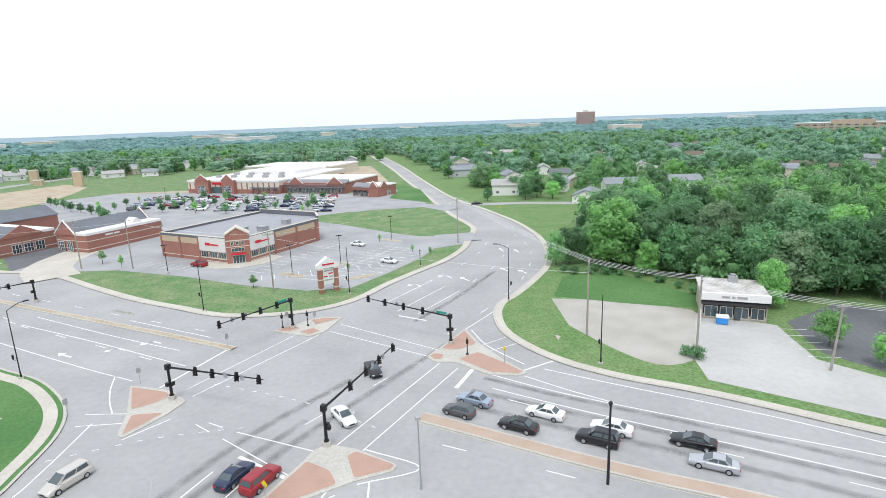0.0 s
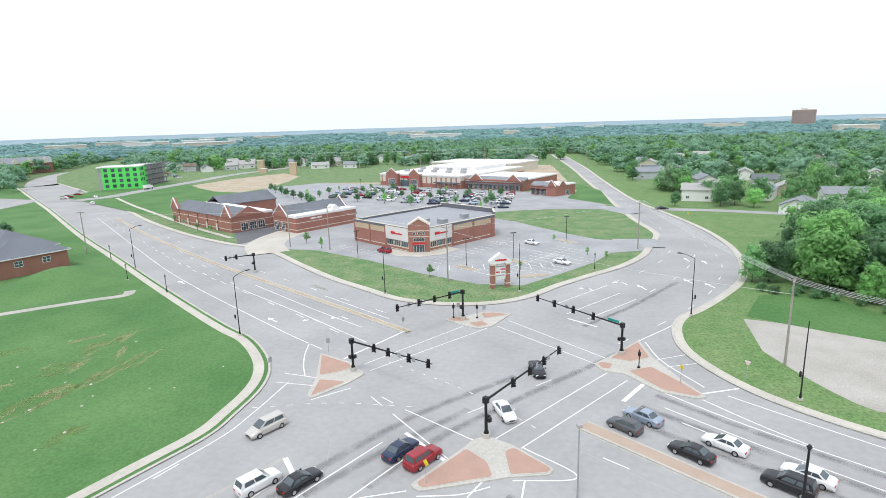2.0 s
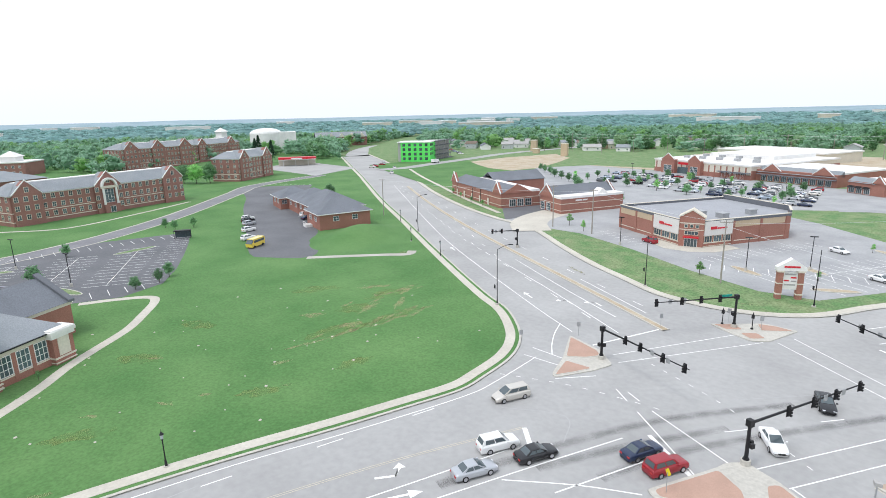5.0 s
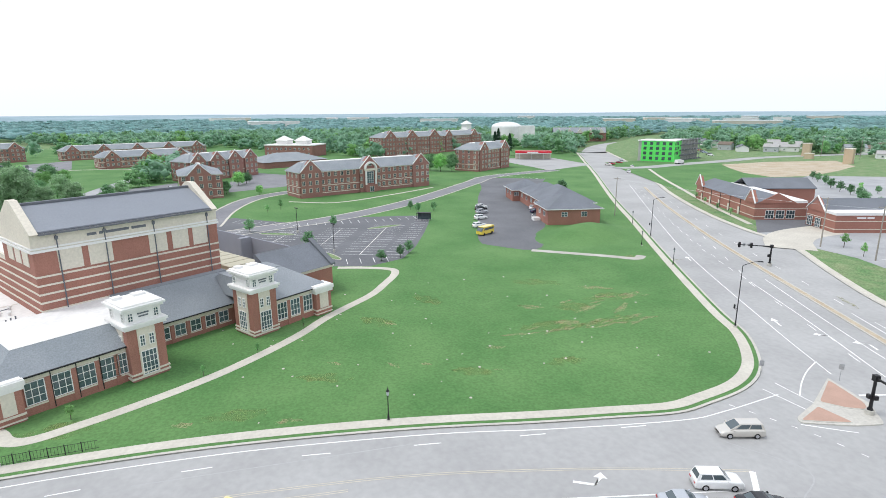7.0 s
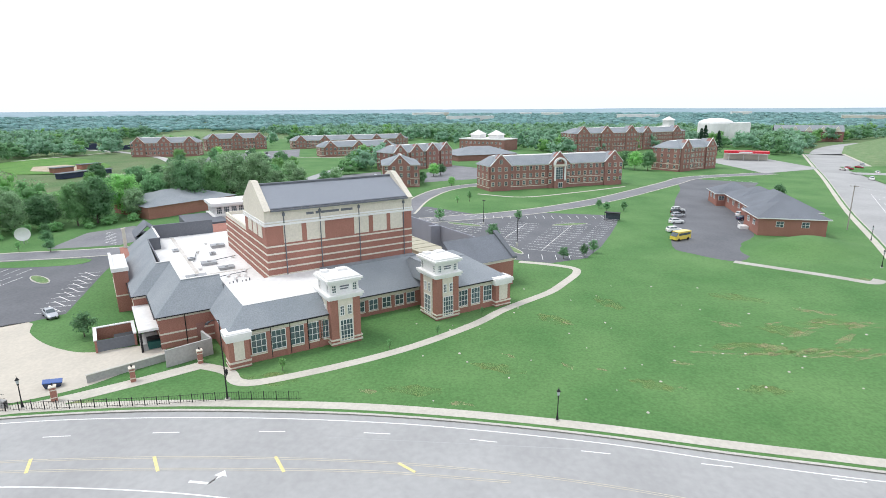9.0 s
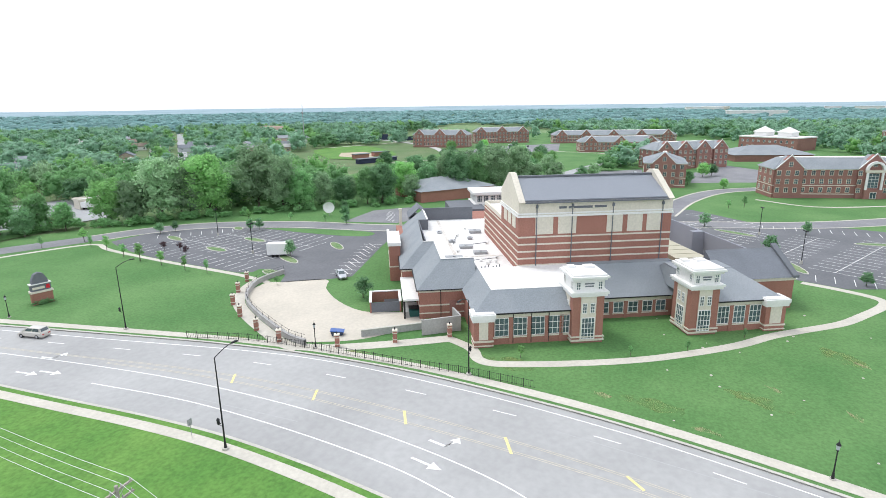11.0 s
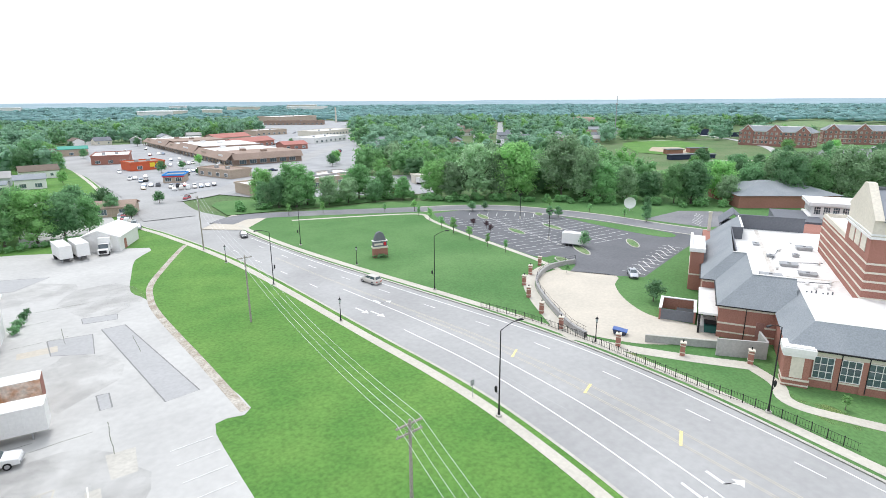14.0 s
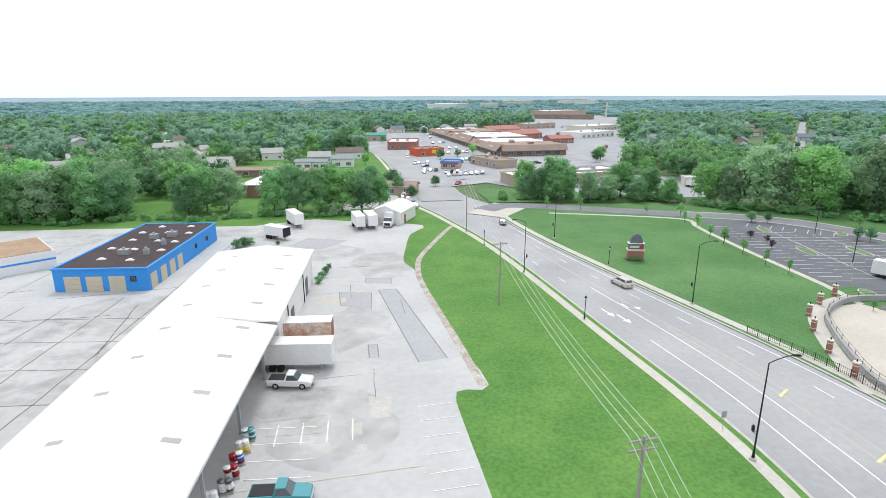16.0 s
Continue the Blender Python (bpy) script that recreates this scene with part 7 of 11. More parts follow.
def signal_head(parent, x, z, rz=0.0, y=0.0):
    """A three lens signal with backplate and visors, hung at x on the arm."""
    a = pose(x, y, z, 0, 0, rz)
    hd = part("signal_head", Shape().box(-0.16, -0.13, -0.5, 0.16, 0.13, 0.55).box(-0.27, 0.05, -0.62, 0.27, 0.08, 0.67), BLACK, parent, "black three lens signal head", at=a)
    v = Shape()
    for k in range(3):
        zz = -0.32 + 0.34 * k
        v.tube((0, -0.13, zz), (0, -0.36, zz - 0.03), 0.14, 0.14, 8, False)
    part("visor", v, BLACK, hd)
    part("lens", Shape().tube((0, -0.12, 0.36), (0, -0.15, 0.36), 0.12, 0.12, 8), LENS_RED, hd)


def traffic_signal(x, y, ex, ey, h=5.4, rz_face=0.0, heads=(0.55, 0.72, 0.86, 0.98), plate=True):
    """A mast arm signal from its pole at x, y out to ex, ey."""
    rz, L = axis((x, y), (ex, ey))
    t = thing("traffic_signal", x, y, 0.13, rz, "black mast arm traffic signal over the crossing", "traffic signal", "mast arm signals")
    part("footing", Shape().tube((0, 0, -0.2), (0, 0, 0.55), 0.5, 0.5, 14), KERB, t)
    part("pole", Shape().tube((0, 0, 0.5), (0, 0, h + 0.35), 0.21, 0.17, 10).tube((0, 0, 0.5), (0, 0, 0.75), 0.36, 0.3, 10).box(-0.28, -0.3, h - 0.35, 0.3, 0.3, h + 0.4), BLACK, t)
    part("mast_arm", Shape().tube((0.2, 0, h), (L, 0, h + 0.35), 0.15, 0.07, 8), BLACK, t)
    for f in heads:
        signal_head(t, L * f, h + 0.35 * f, rz_face, -0.25 if rz_face == 0 else 0.25)
    part("walk_signal", Shape().box(-0.2, -0.65, 2.1, 0.25, -0.3, 2.6).box(0.3, -0.2, 2.1, 0.65, 0.25, 2.6).tube((-0.3, 0, 2.3), (0.4, 0, 2.3), 0.05, n=6), BLACK, t, "black pedestrian signal boxes")
    if plate:
        part("street_sign", Shape().box(0.8, -0.22, h + 0.12, 2.9, -0.18, h + 0.5), SIGNAL_GREEN, t, "green street name plate with a pale bar")
        part("sign_text", Shape().box(1.1, -0.235, h + 0.26, 2.6, -0.22, h + 0.38), WHITE, t)
    for f in (0.63, 0.8):
        part("arm_sign", Shape().box(L * f - 0.3, -0.2, h - 0.1, L * f + 0.3, -0.16, h + 0.6), STEEL, t, "small pale lane sign")
    return t


traffic_signal(-38, 69.7, -23.3, 64.2, 4.7, 0, (0.32, 0.5, 0.75, 0.97), False)
traffic_signal(-28.1, 95.5, -36.4, 82.8, 5.3, 180, (0.22, 0.45, 0.68, 0.98))
traffic_signal(0.5, 85.7, -14.2, 95.8, 4.7, 180, (0.3, 0.53, 0.76, 0.98))
traffic_signal(-14.3, 57.1, -7.7, 73.7, 4.7, 0, (0.3, 0.52, 0.72, 0.95), False)
traffic_signal(-90.6, 117.4, -94.2, 110.6, 4.6, 180, (0.6, 0.95), False)

lamp = street_lamp()
lamp.matrix_basis = pose(-64.8, 77.9, 0.14, 0, 0, 62)
for x, y, rz in ((-126.5, 113.6, 60), (12.6, 106.9, 160), (-64.5, -25.6, -5), (-38.3, -43.5, 175), (-57.3, -84.7, 170), (-49, -133.4, 165), (-32.9, -106.4, 10)):
    copy_thing(lamp, pose(x, y, 0.14, 0, 0, rz))
mast = street_lamp(11.3, 0.0)
mast.matrix_basis = pose(-49.2, 107, 0.14, 0, 0, 60)
tagged(mast, "tall plain black pole with a side lantern")
for x, y in ((22.5, 76.1), (-20.9, 115.1)):
    copy_thing(mast, pose(x, y, 0.14, 0, 0, 40))
up = utility_pole(13.4)
up.matrix_basis = pose(23.3, 87.1, 0.14, 0, 0, 70)
for x, y, rz in ((-83.9, 144.6, 30), (-98.7, 146.1, 30), (-38.5, 119, 30), (-157.9, 125.2, 30), (4.1, 162.1, 60), (-27.8, -143.6, 100)):
    copy_thing(up, pose(x, y, 0.14, 0, 0, rz))
up2 = utility_pole(11.6)
up2.matrix_basis = pose(38.8, 80.7, 0.16, 0, 0, 70)
copy_thing(up2, pose(-23.3, -89.4, 0.14, 0, 0, 5))
up3 = utility_pole(12.0, 2)
up3.matrix_basis = pose(-19.6, -32.6, 0.14, 0, 0, 5)
up4 = utility_pole(9.8, 1, 0.9)
up4.matrix_basis = pose(53.2, 71.3, 0.14, 0, 0, 20)
pl = post_lamp()
pl.matrix_basis = pose(-58.1, 15.1, 0.14)
for x, y in ((-99.6, 96.9), (-35.7, -81), (-52.9, -109.4), (-29.3, -128.4), (-63.6, -50.5), (-6.3, 137.1), (-118.5, 103.6), (-144, 121.4)):
    copy_thing(pl, pose(x, y, 0.14))
ll = lot_lamp()
ll.matrix_basis = pose(-37.6, 131.8, 0.16, 0, 0, 30)
for x, y, rz in ((-27.4, 141.5, 30), (-70.8, 137.1, 30), (-16.4, 169, 30), (-143, 24, 20), (-172, 18, 20), (-104, -100, 0), (-116, -124, 0), (-80, 240, 0), (-110, 260, 0), (-140, 280, 0), (-60, 250, 0)):
    copy_thing(ll, pose(x, y, 0.16, 0, 0, rz))
# plain grey lamp standard and lantern pole near the camera
gp = thing("grey_lamp_standard", -3.2, 48.9, 0.0, 20, "slender grey lamp standard with a square head", "street lamp")
part("pole", Shape().tube((0, 0, 0), (0, 0, 8), 0.1, 0.06, 8), STEEL, gp)
part("lamp_head", Shape().box(-0.25, -0.3, 7.8, 0.25, 0.2, 8.1), GREY_BLOCK, gp)
lp = thing("lantern_pole", 15.5, 48.7, 0.0, 0, "tall black pole with a lantern on top", "street lamp")
part("pole", Shape().tube((0, 0, 0), (0, 0, 8.6), 0.16, 0.1, 8), BLACK, lp)
part("lantern", Shape().tube((0, 0, 8.6), (0, 0, 8.9), 0.1, 0.24, 8).tube((0, 0, 8.9), (0, 0, 9.1), 0.24, 0.1, 8), BLACK, lp)


PALE_WIRE = mat("bare_aluminium_wire", (0.72, 0.73, 0.74), 0.5, 0.05)


def wire(name, a, b, sag, r=0.018, n=10):
    s = Shape()
    pts = [Vector(a).lerp(Vector(b), k / n) - Vector((0, 0, sag * 4 * (k / n) * (1 - k / n))) for k in range(n + 1)]
    for p in pts:
        s.v += [(p.x - r, p.y - r, p.z), (p.x, p.y, p.z - r), (p.x + r, p.y + r, p.z), (p.x, p.y, p.z + r)]
    s.f += [(i * 4 + j, i * 4 + (j + 1) % 4, i * 4 + 4 + (j + 1) % 4, i * 4 + 4 + j) for i in range(n) for j in range(4)]
    tagged(part("power_line", s, PALE_WIRE), "thin sagging power line between poles", "cable", "power lines")


for k in (-1.1, -0.4, 0.4, 1.1):
    wire("w", (-19.6 + k, -32.7, 12.0), (-23.3 + k, -89.5, 11.6), 1.3, 0.02)
    wire("w", (-23.3 + k, -89.5, 11.6), (-27.8 + k, -143.7, 13.4), 1.2, 0.02)
    wire("w", (-19.6 + k, -32.7, 12.0), (-12 + k, 14, 12.5), 1.2, 0.02)
    wire("w", (23.3 + 0.4 * k, 87.1 + k, 13.2), (38.8 + 0.4 * k, 80.7 + k, 11.5), 0.4, 0.02)
    wire("w", (38.8 + 0.4 * k, 80.7 + k, 11.5), (54.1 + 0.4 * k, 71.6 + k, 9.8), 0.4, 0.02)
    wire("w", (54.1 + 0.4 * k, 71.6 + k, 9.8), (95, 50 + k, 11), 0.6, 0.02)
    wire("w", (23.3 + 0.4 * k, 87.1 + k, 13.2), (4.1 + k, 162.1, 14), 1.0, 0.025)
for a, b in (((-38.5, 119, 13), (-83.9, 144.6, 13)), ((-83.9, 144.6, 12.8), (-157.9, 125.2, 13)), ((-38.5, 119, 12.4), (23.3, 87.1, 11)), ((-38.5, 119, 13), (4.1, 162.1, 14))):
    wire("w", a, b, 1.0, 0.022)


FAR_POLES = [(-300 + 27 * k, 428 + 3.2 * k) for k in range(11)]
for x, y in FAR_POLES:
    copy_thing(up, pose(x, y, 0.14, 0, 0, 95) @ Matrix.Diagonal((1.2, 1.2, 1.2, 1)))
for (xa, ya), (xb, yb) in zip(FAR_POLES, FAR_POLES[1:]):
    for k, z in ((0, 15.6), (1, 15.6), (0, 13.2)):
        wire("w", (xa, ya + k, z), (xb, yb + k, z), 0.7, 0.035, 6)


def road_sign(x, y, rz, shape_pts, material, h, label):
    t = thing("road_sign", x, y, 0.14, rz, label, "road sign")
    part("post", Shape().tube((0, 0, -0.1), (0, 0, h), 0.03, n=6), STEEL, t)
    n = len(shape_pts)
    part("sign_plate", Shape().add([(px, -0.04, h + pz) for px, pz in shape_pts] + [(px, -0.06, h + pz) for px, pz in shape_pts], [tuple(range(n)), tuple(reversed(range(n, 2 * n)))] + [(i, n + i, n + (i + 1) % n, (i + 1) % n) for i in range(n)]), material, t)
    return t


DIAMOND = [(0, -0.45), (0.45, 0), (0, 0.45), (-0.45, 0)]
SIGN_YELLOW = mat("yellow_sign", (0.75, 0.6, 0.02), 0.5, 0.03)
for x, y, rz in ((8.4, 77.4, 120), (-18.2, 47.1, 150), (22, 214, 170)):
    road_sign(x, y, rz, DIAMOND, SIGN_YELLOW, 2.3, "yellow diamond warning sign on a thin post")
ys = road_sign(17.1, 80.6, 150, [(-0.45, 0.4), (0.45, 0.4), (0, -0.4)], mat("yield_sign_face", (0.75, 0.6, 0.58), 0.5, 0.03), 2.4, "red and white yield sign on a post")
part("sign_face", Shape().add([(-0.2, -0.065, 2.65), (0.2, -0.065, 2.65), (0, -0.065, 2.3)], [(0, 1, 2)]), WHITE, ys)
for x, y, rz in ((-45.2, 75, 40), (-50, 66, 60), (-37, 87.4, 60), (-24.4, 97, 30), (-29.6, 97.4, 30), (-38.4, -48.6, 0)):
    road_sign(x, y, rz, [(-0.3, -0.4), (0.3, -0.4), (0.3, 0.4), (-0.3, 0.4)], STEEL, 2.0, "small grey sign plate seen edge on")
for x, y in ((3.0, 81.0), (-25.6, 96.4), (-30.0, 95.6)):
    t = thing("signal_post", x, y, 0.14, 0, "short black pedestrian signal post", "signal post")
    part("post", Shape().tube((0, 0, 0), (0, 0, 2.9), 0.07, n=6).tube((0, 0, 0), (0, 0, 0.25), 0.25, 0.18, 8), BLACK, t)
    part("signal_box", Shape().box(-0.2, -0.2, 1.9, 0.2, 0.2, 2.5), BLACK, t)

# ---- brick sign of the shopping centre ----
ms = thing("shopping_sign", -27.6, 115.9, 0.14, 32, "tall brick pillar sign with white boards", "sign")
for x in (0, 3.5):
    part("pillar", Shape().box(x, -0.5, -0.2, x + 1.0, 0.5, 5.3), BRICK, ms, "square brick pillar")
    for z, o, h in ((0.9, 0.08, 0.2), (3.0, 0.08, 0.2), (5.3, 0.14, 0.35)):
        part("pillar_band", Shape().box(x - o, -0.5 - o, z, x + 1.0 + o, 0.5 + o, z + h), STONE, ms)
bd = part("sign_board", Shape().box(1.0, -0.25, 1.9, 3.5, 0.25, 5.3), WHITE, ms, "white name board with faint bars")
for z, x0, x1, m_ in ((4.75, 1.3, 3.2, GREY_BLOCK), (4.1, 2.3, 3.3, RED_SIGN), (3.5, 1.2, 2.1, RED_SIGN), (3.4, 2.4, 3.3, GREY_BLOCK), (2.7, 1.3, 3.2, GREY_BLOCK)):
    for y in (-0.28, 0.25):
        part("sign_text", Shape().box(x0, y, z, x1, y + 0.03, z + 0.28), m_, bd)
part("pediment", Shape().box(-0.3, -0.65, 5.65, 4.8, 0.65, 6.3).add([(-0.3, -0.65, 6.3), (4.8, -0.65, 6.3), (4.8, 0.65, 6.3), (-0.3, 0.65, 6.3), (2.25, -0.65, 8.0), (2.25, 0.65, 8.0)], [(0, 1, 4), (2, 3, 5), (1, 2, 5, 4), (3, 0, 4, 5)]), WHITE, ms, "white gabled pediment")
part("pediment_sign", Shape().box(0.9, -0.7, 6.25, 3.6, -0.65, 6.6), RED_SIGN, ms, "thin red lettering as a bar")

# ---- campus monument sign ----
mo = thing("campus_sign", -58.2, -112.2, 0.14, 165, "brick and bronze campus sign with a curved crest", "sign")
mo.matrix_basis = pose(-58.6, -112.0, 0.14, 0, 0, 165) @ Matrix.Diagonal((0.74, 1.0, 1.14, 1.0))
part("base", Shape().box(-0.2, -0.5, -0.2, 4.4, 0.9, 2.0), BRICK, mo)
part("base_cap", Shape().box(-0.4, -0.7, 2.0, 4.6, 1.1, 2.3), STONE, mo)
part("message_board", Shape().box(-0.1, -0.4, 2.3, 4.3, 0.8, 3.4), GREY_WALL, mo, "dark display board with a red figure")
part("board_lines", Shape().box(0.2, -0.44, 2.6, 2.9, -0.4, 3.0), STONE, mo)
part("board_figure", Shape().box(3.2, -0.44, 2.5, 4.0, -0.4, 3.2), RED_SIGN, mo)
part("crest", Shape().add([(x, y, z) for y in (-0.3, 0.7) for x, z in ((0.2, 3.4), (4.0, 3.4), (3.8, 4.2), (3.1, 5.1), (2.1, 5.4), (1.1, 5.1), (0.4, 4.2))],
                          [(0, 1, 2, 3, 4, 5, 6), (13, 12, 11, 10, 9, 8, 7)] + [(i, 7 + i, 7 + (i + 1) % 7, (i + 1) % 7) for i in range(7)]), GREY_WALL, mo, "dark rounded crest")
part("cornice", Shape().box(-0.3, -0.5, 3.4, 4.5, 0.9, 3.55), WHITE, mo)

# ---- service yard: walls, brick lamp piers, fence ----
RET = smooth([(-93, -81), (-86, -81.4), (-79.8, -78.8), (-75, -74.8), (-70.6, -68.3), (-67.2, -62), (-64.4, -56.2), (-63.6, -52.4)])
tagged(part("retaining_wall", ribbon(ribbon(Shape(), RET, -0.2, 0.2, 1.15, 1.2), RET, -0.25, 0.25, 1.18, 0.06), GREY_BLOCK), "curved low concrete wall round the service drive", "wall", "", "structure")
tagged(part("wall_walk", ribbon(Shape(), RET, -2.6, -0.3, 0.19, 0.05), WALK), "pale walk outside the curved wall", "footpath", "", "structure")
tagged(part("pier_walk", ribbon(Shape(), smooth([(-62.6, -54), (-64.4, -48.4), (-69.4, -40.2), (-74.8, -32.6)]), -1.2, 1.2, 0.185, 0.05), WALK), "pale walk between the brick lamp piers", "footpath", "", "structure")
rail = thing("yard_railing", 0, 0, 0, 0, "black metal railing on the curved wall", "railing")
for p in RET[::2]:
    part("post", Shape().tube((p[0], p[1], 1.15), (p[0], p[1], 2.0), 0.03, n=5), BLACK, rail)
rs = Shape()
for a, b in zip(RET, RET[1:]):
    for z in (1.5, 1.98):
        rs.tube((*a, z), (*b, z), 0.025, n=4, cap=False)
part("rail", rs, BLACK, rail)


def brick_pier():
    t = thing("brick_pier", 0, 0, 0, 0, "square red brick pier with a stone cap and lantern", "pier", "brick lamp piers")
    part("shaft", Shape().box(-0.33, -0.33, -0.2, 0.33, 0.33, 1.95), BRICK, t)
    for z in (0.5, 1.55):
        part("band", Shape().box(-0.37, -0.37, z, 0.37, 0.37, z + 0.12), STONE, t)
    part("cap", Shape().box(-0.42, -0.42, 1.95, 0.42, 0.42, 2.1), STONE, t)
    part("lantern", Shape().tube((0, 0, 2.1), (0, 0, 2.28), 0.04, 0.11, 6).tube((0, 0, 2.28), (0, 0, 2.5), 0.11, 0.07, 6), BLACK, t)
    return t


bp = brick_pier()
bp.matrix_basis = pose(-79.2, -81, 0.14, 0, 0, 30)
for x, y in ((-85.5, -84.6), (-73.3, -76.6), (-69.2, -71), (-65.4, -63.8), (-63.2, -57.2), (-65.2, -47.6), (-70.1, -40.2), (-75.4, -33.2)):
    copy_thing(bp, pose(x, y, 0.14, 0, 0, 30))
FENCE = smooth([(-58.6, -72), (-61.6, -62), (-62.8, -52), (-63.2, -43), (-63.6, -34), (-64.4, -25.6), (-64.2, -16.2)], 6)
fn = thing("iron_fence", 0, 0, 0.14, 0, "low black iron fence along the sidewalk", "fence")
fr = Shape()
for a, b in zip(FENCE, FENCE[1:]):
    part("post", Shape().box(a[0] - 0.04, a[1] - 0.04, 0, a[0] + 0.04, a[1] + 0.04, 1.25), BLACK, fn)
    for z in (0.2, 1.1):
        fr.tube((*a, z), (*b, z), 0.025, n=4, cap=False)
    n = int((Vector(b) - Vector(a)).length / 0.28)
    for k in range(1, n):
        p = Vector(a).lerp(Vector(b), k / n)
        fr.box(p.x - 0.012, p.y - 0.012, 0.1, p.x + 0.012, p.y + 0.012, 1.15)
part("railing", fr, BLACK, fn)
fw = thing("yard_wall", -69.8, -46.2, 0.16, 131, "low concrete wall beside the loading yard", "wall")
part("wall", Shape().box(0, -0.15, 0, 13, 0.15, 1.1), GREY_BLOCK, fw)
part("coping", Shape().box(-0.05, -0.22, 1.1, 13.05, 0.22, 1.2), KERB, fw)
part("dock_wall", Shape().box(9.4, -2.6, 0, 16, -2.3, 2.6).box(15.8, -2.3, 0, 16.1, 1.5, 2.6), GREY_BLOCK, fw, "grey concrete dock wall")
en = thing("dumpster_enclosure", -82.2, -45.6, 0.16, 120.6, "brick bin enclosure with white coping", "enclosure")
part("wall", Shape().box(-5.6, 0, 0, -5.3, 6, 2.0).box(-5.6, 5.7, 0, 0, 6, 2.0).box(-0.3, 0, 0, 0, 6, 2.0), BRICK, en)
part("coping", Shape().box(-5.7, -0.1, 2.0, -5.2, 6.1, 2.15).box(-5.2, 5.6, 2.0, 0.1, 6.1, 2.15).box(-0.4, -0.1, 2.0, 0.1, 5.6, 2.15), WHITE, en)
part("gate", Shape().box(-5.3, 0.05, 0.1, -0.3, 0.15, 1.9), GREY_WALL, en)
dp = thing("dumpster", -82.6, -47.8, 0.16, 120, "dark green dumpster beside the loading dock", "dumpster")
DKGREEN = mat("dark_green_steel", (0.02, 0.09, 0.08), 0.6, 0.1)
part("bin", Shape().add([(-1.2, -0.8, 0.15), (1.2, -0.8, 0.15), (1.2, 0.8, 0.15), (-1.2, 0.8, 0.15), (-1.3, -0.9, 1.3), (1.3, -0.9, 1.3), (1.3, 0.9, 1.6), (-1.3, 0.9, 1.6)], [(3, 2, 1, 0), (4, 5, 6, 7), (0, 1, 5, 4), (1, 2, 6, 5), (2, 3, 7, 6), (3, 0, 4, 7)]), DKGREEN, dp)
part("lid", Shape().box(-1.3, -0.9, 1.6, 1.3, 0.9, 1.66), BLACK, dp)
copy_thing(dp, pose(-81.4, -42.2, 0.16, 0, 0, 120))
bd = thing("blue_bin", 47.4, 90.2, 0.17, -20, "blue bin with a white lid before the shop", "bin")
part("bin", Shape().box(-0.9, -0.6, 0.1, 0.9, 0.6, 1.2), BLUE, bd)
part("lid", Shape().box(-1.0, -0.7, 1.2, 1.0, 0.7, 1.5), WHITE, bd)
dsh = thing("satellite_dish", -153, -111.6, 0.16, 126, "white satellite dish on a steel frame", "dish")
part("bowl", Shape().add([(1.9 * r * math.cos(a), -0.5 + 0.7 * r * r * -1, 2.9 + 1.9 * r * math.sin(a)) for r in (0.001, 0.5, 1.0) for a in [2 * math.pi * k / 16 for k in range(16)]], [(j * 16 + i, j * 16 + (i + 1) % 16, (j + 1) * 16 + (i + 1) % 16, (j + 1) * 16 + i) for j in range(2) for i in range(16)]), WHITE, dsh)
part("mount", Shape().tube((0, 0, 0), (0, -0.4, 2.9), 0.12, n=6).tube((-0.9, 0.5, 0), (0, -0.3, 2.4), 0.05, n=5).tube((0.9, 0.5, 0), (0, -0.3, 2.4), 0.05, n=5), STEEL, dsh)
bs = thing("bus_shelter", -176.1, 60.5, 0.16, 60, "dark glazed bus shelter by the car park", "shelter")
part("roof", Shape().box(-2.4, -1, 2.4, 2.4, 1, 2.6), BLACK, bs)
part("glass_wall", Shape().box(-2.3, 0.85, 0.2, 2.3, 0.95, 2.4), GLASS, bs)
for x in (-2.3, 2.3):
    part("post", Shape().box(x - 0.06, -0.9, 0, x + 0.06, -0.78, 2.4), BLACK, bs)
ct = thing("radio_mast", -468, -366, 0.14, 0, "tall thin lattice radio mast", "mast")
part("lattice", Shape().tube((0, 0, 0), (0, 0, 38), 0.7, 0.3, 4).tube((-0.5, 0, 30), (0.9, 0, 30.2), 1.0, 1.0, 6), STEEL, ct)
sk = thing("chimney_stack", -390, -858, 0.14, 0, "white industrial chimney stack", "chimney")
part("stack", Shape().tube((0, 0, 0), (0, 0, 24), 1.5, 1.1, 12), STONE, sk)

# ---- parking bays ----
bays = Shape()


def stalls(p, q, depth, pitch=2.75, both=True, line=True):
    """Painted bays on one or both sides of a line."""
    p, q = Vector(p), Vector(q)
    n = max(1, int((q - p).length / pitch))
    nr = Vector((-(q - p).y, (q - p).x)).normalized()
    for k in range(n + 1):
        c = p.lerp(q, k / n)
        ribbon(bays, [tuple(c - nr * (depth if both else 0)), tuple(c + nr * depth)], -0.07, 0.07, 0.185)
    if line and both:
        ribbon(bays, [tuple(p), tuple(q)], -0.07, 0.07, 0.186)


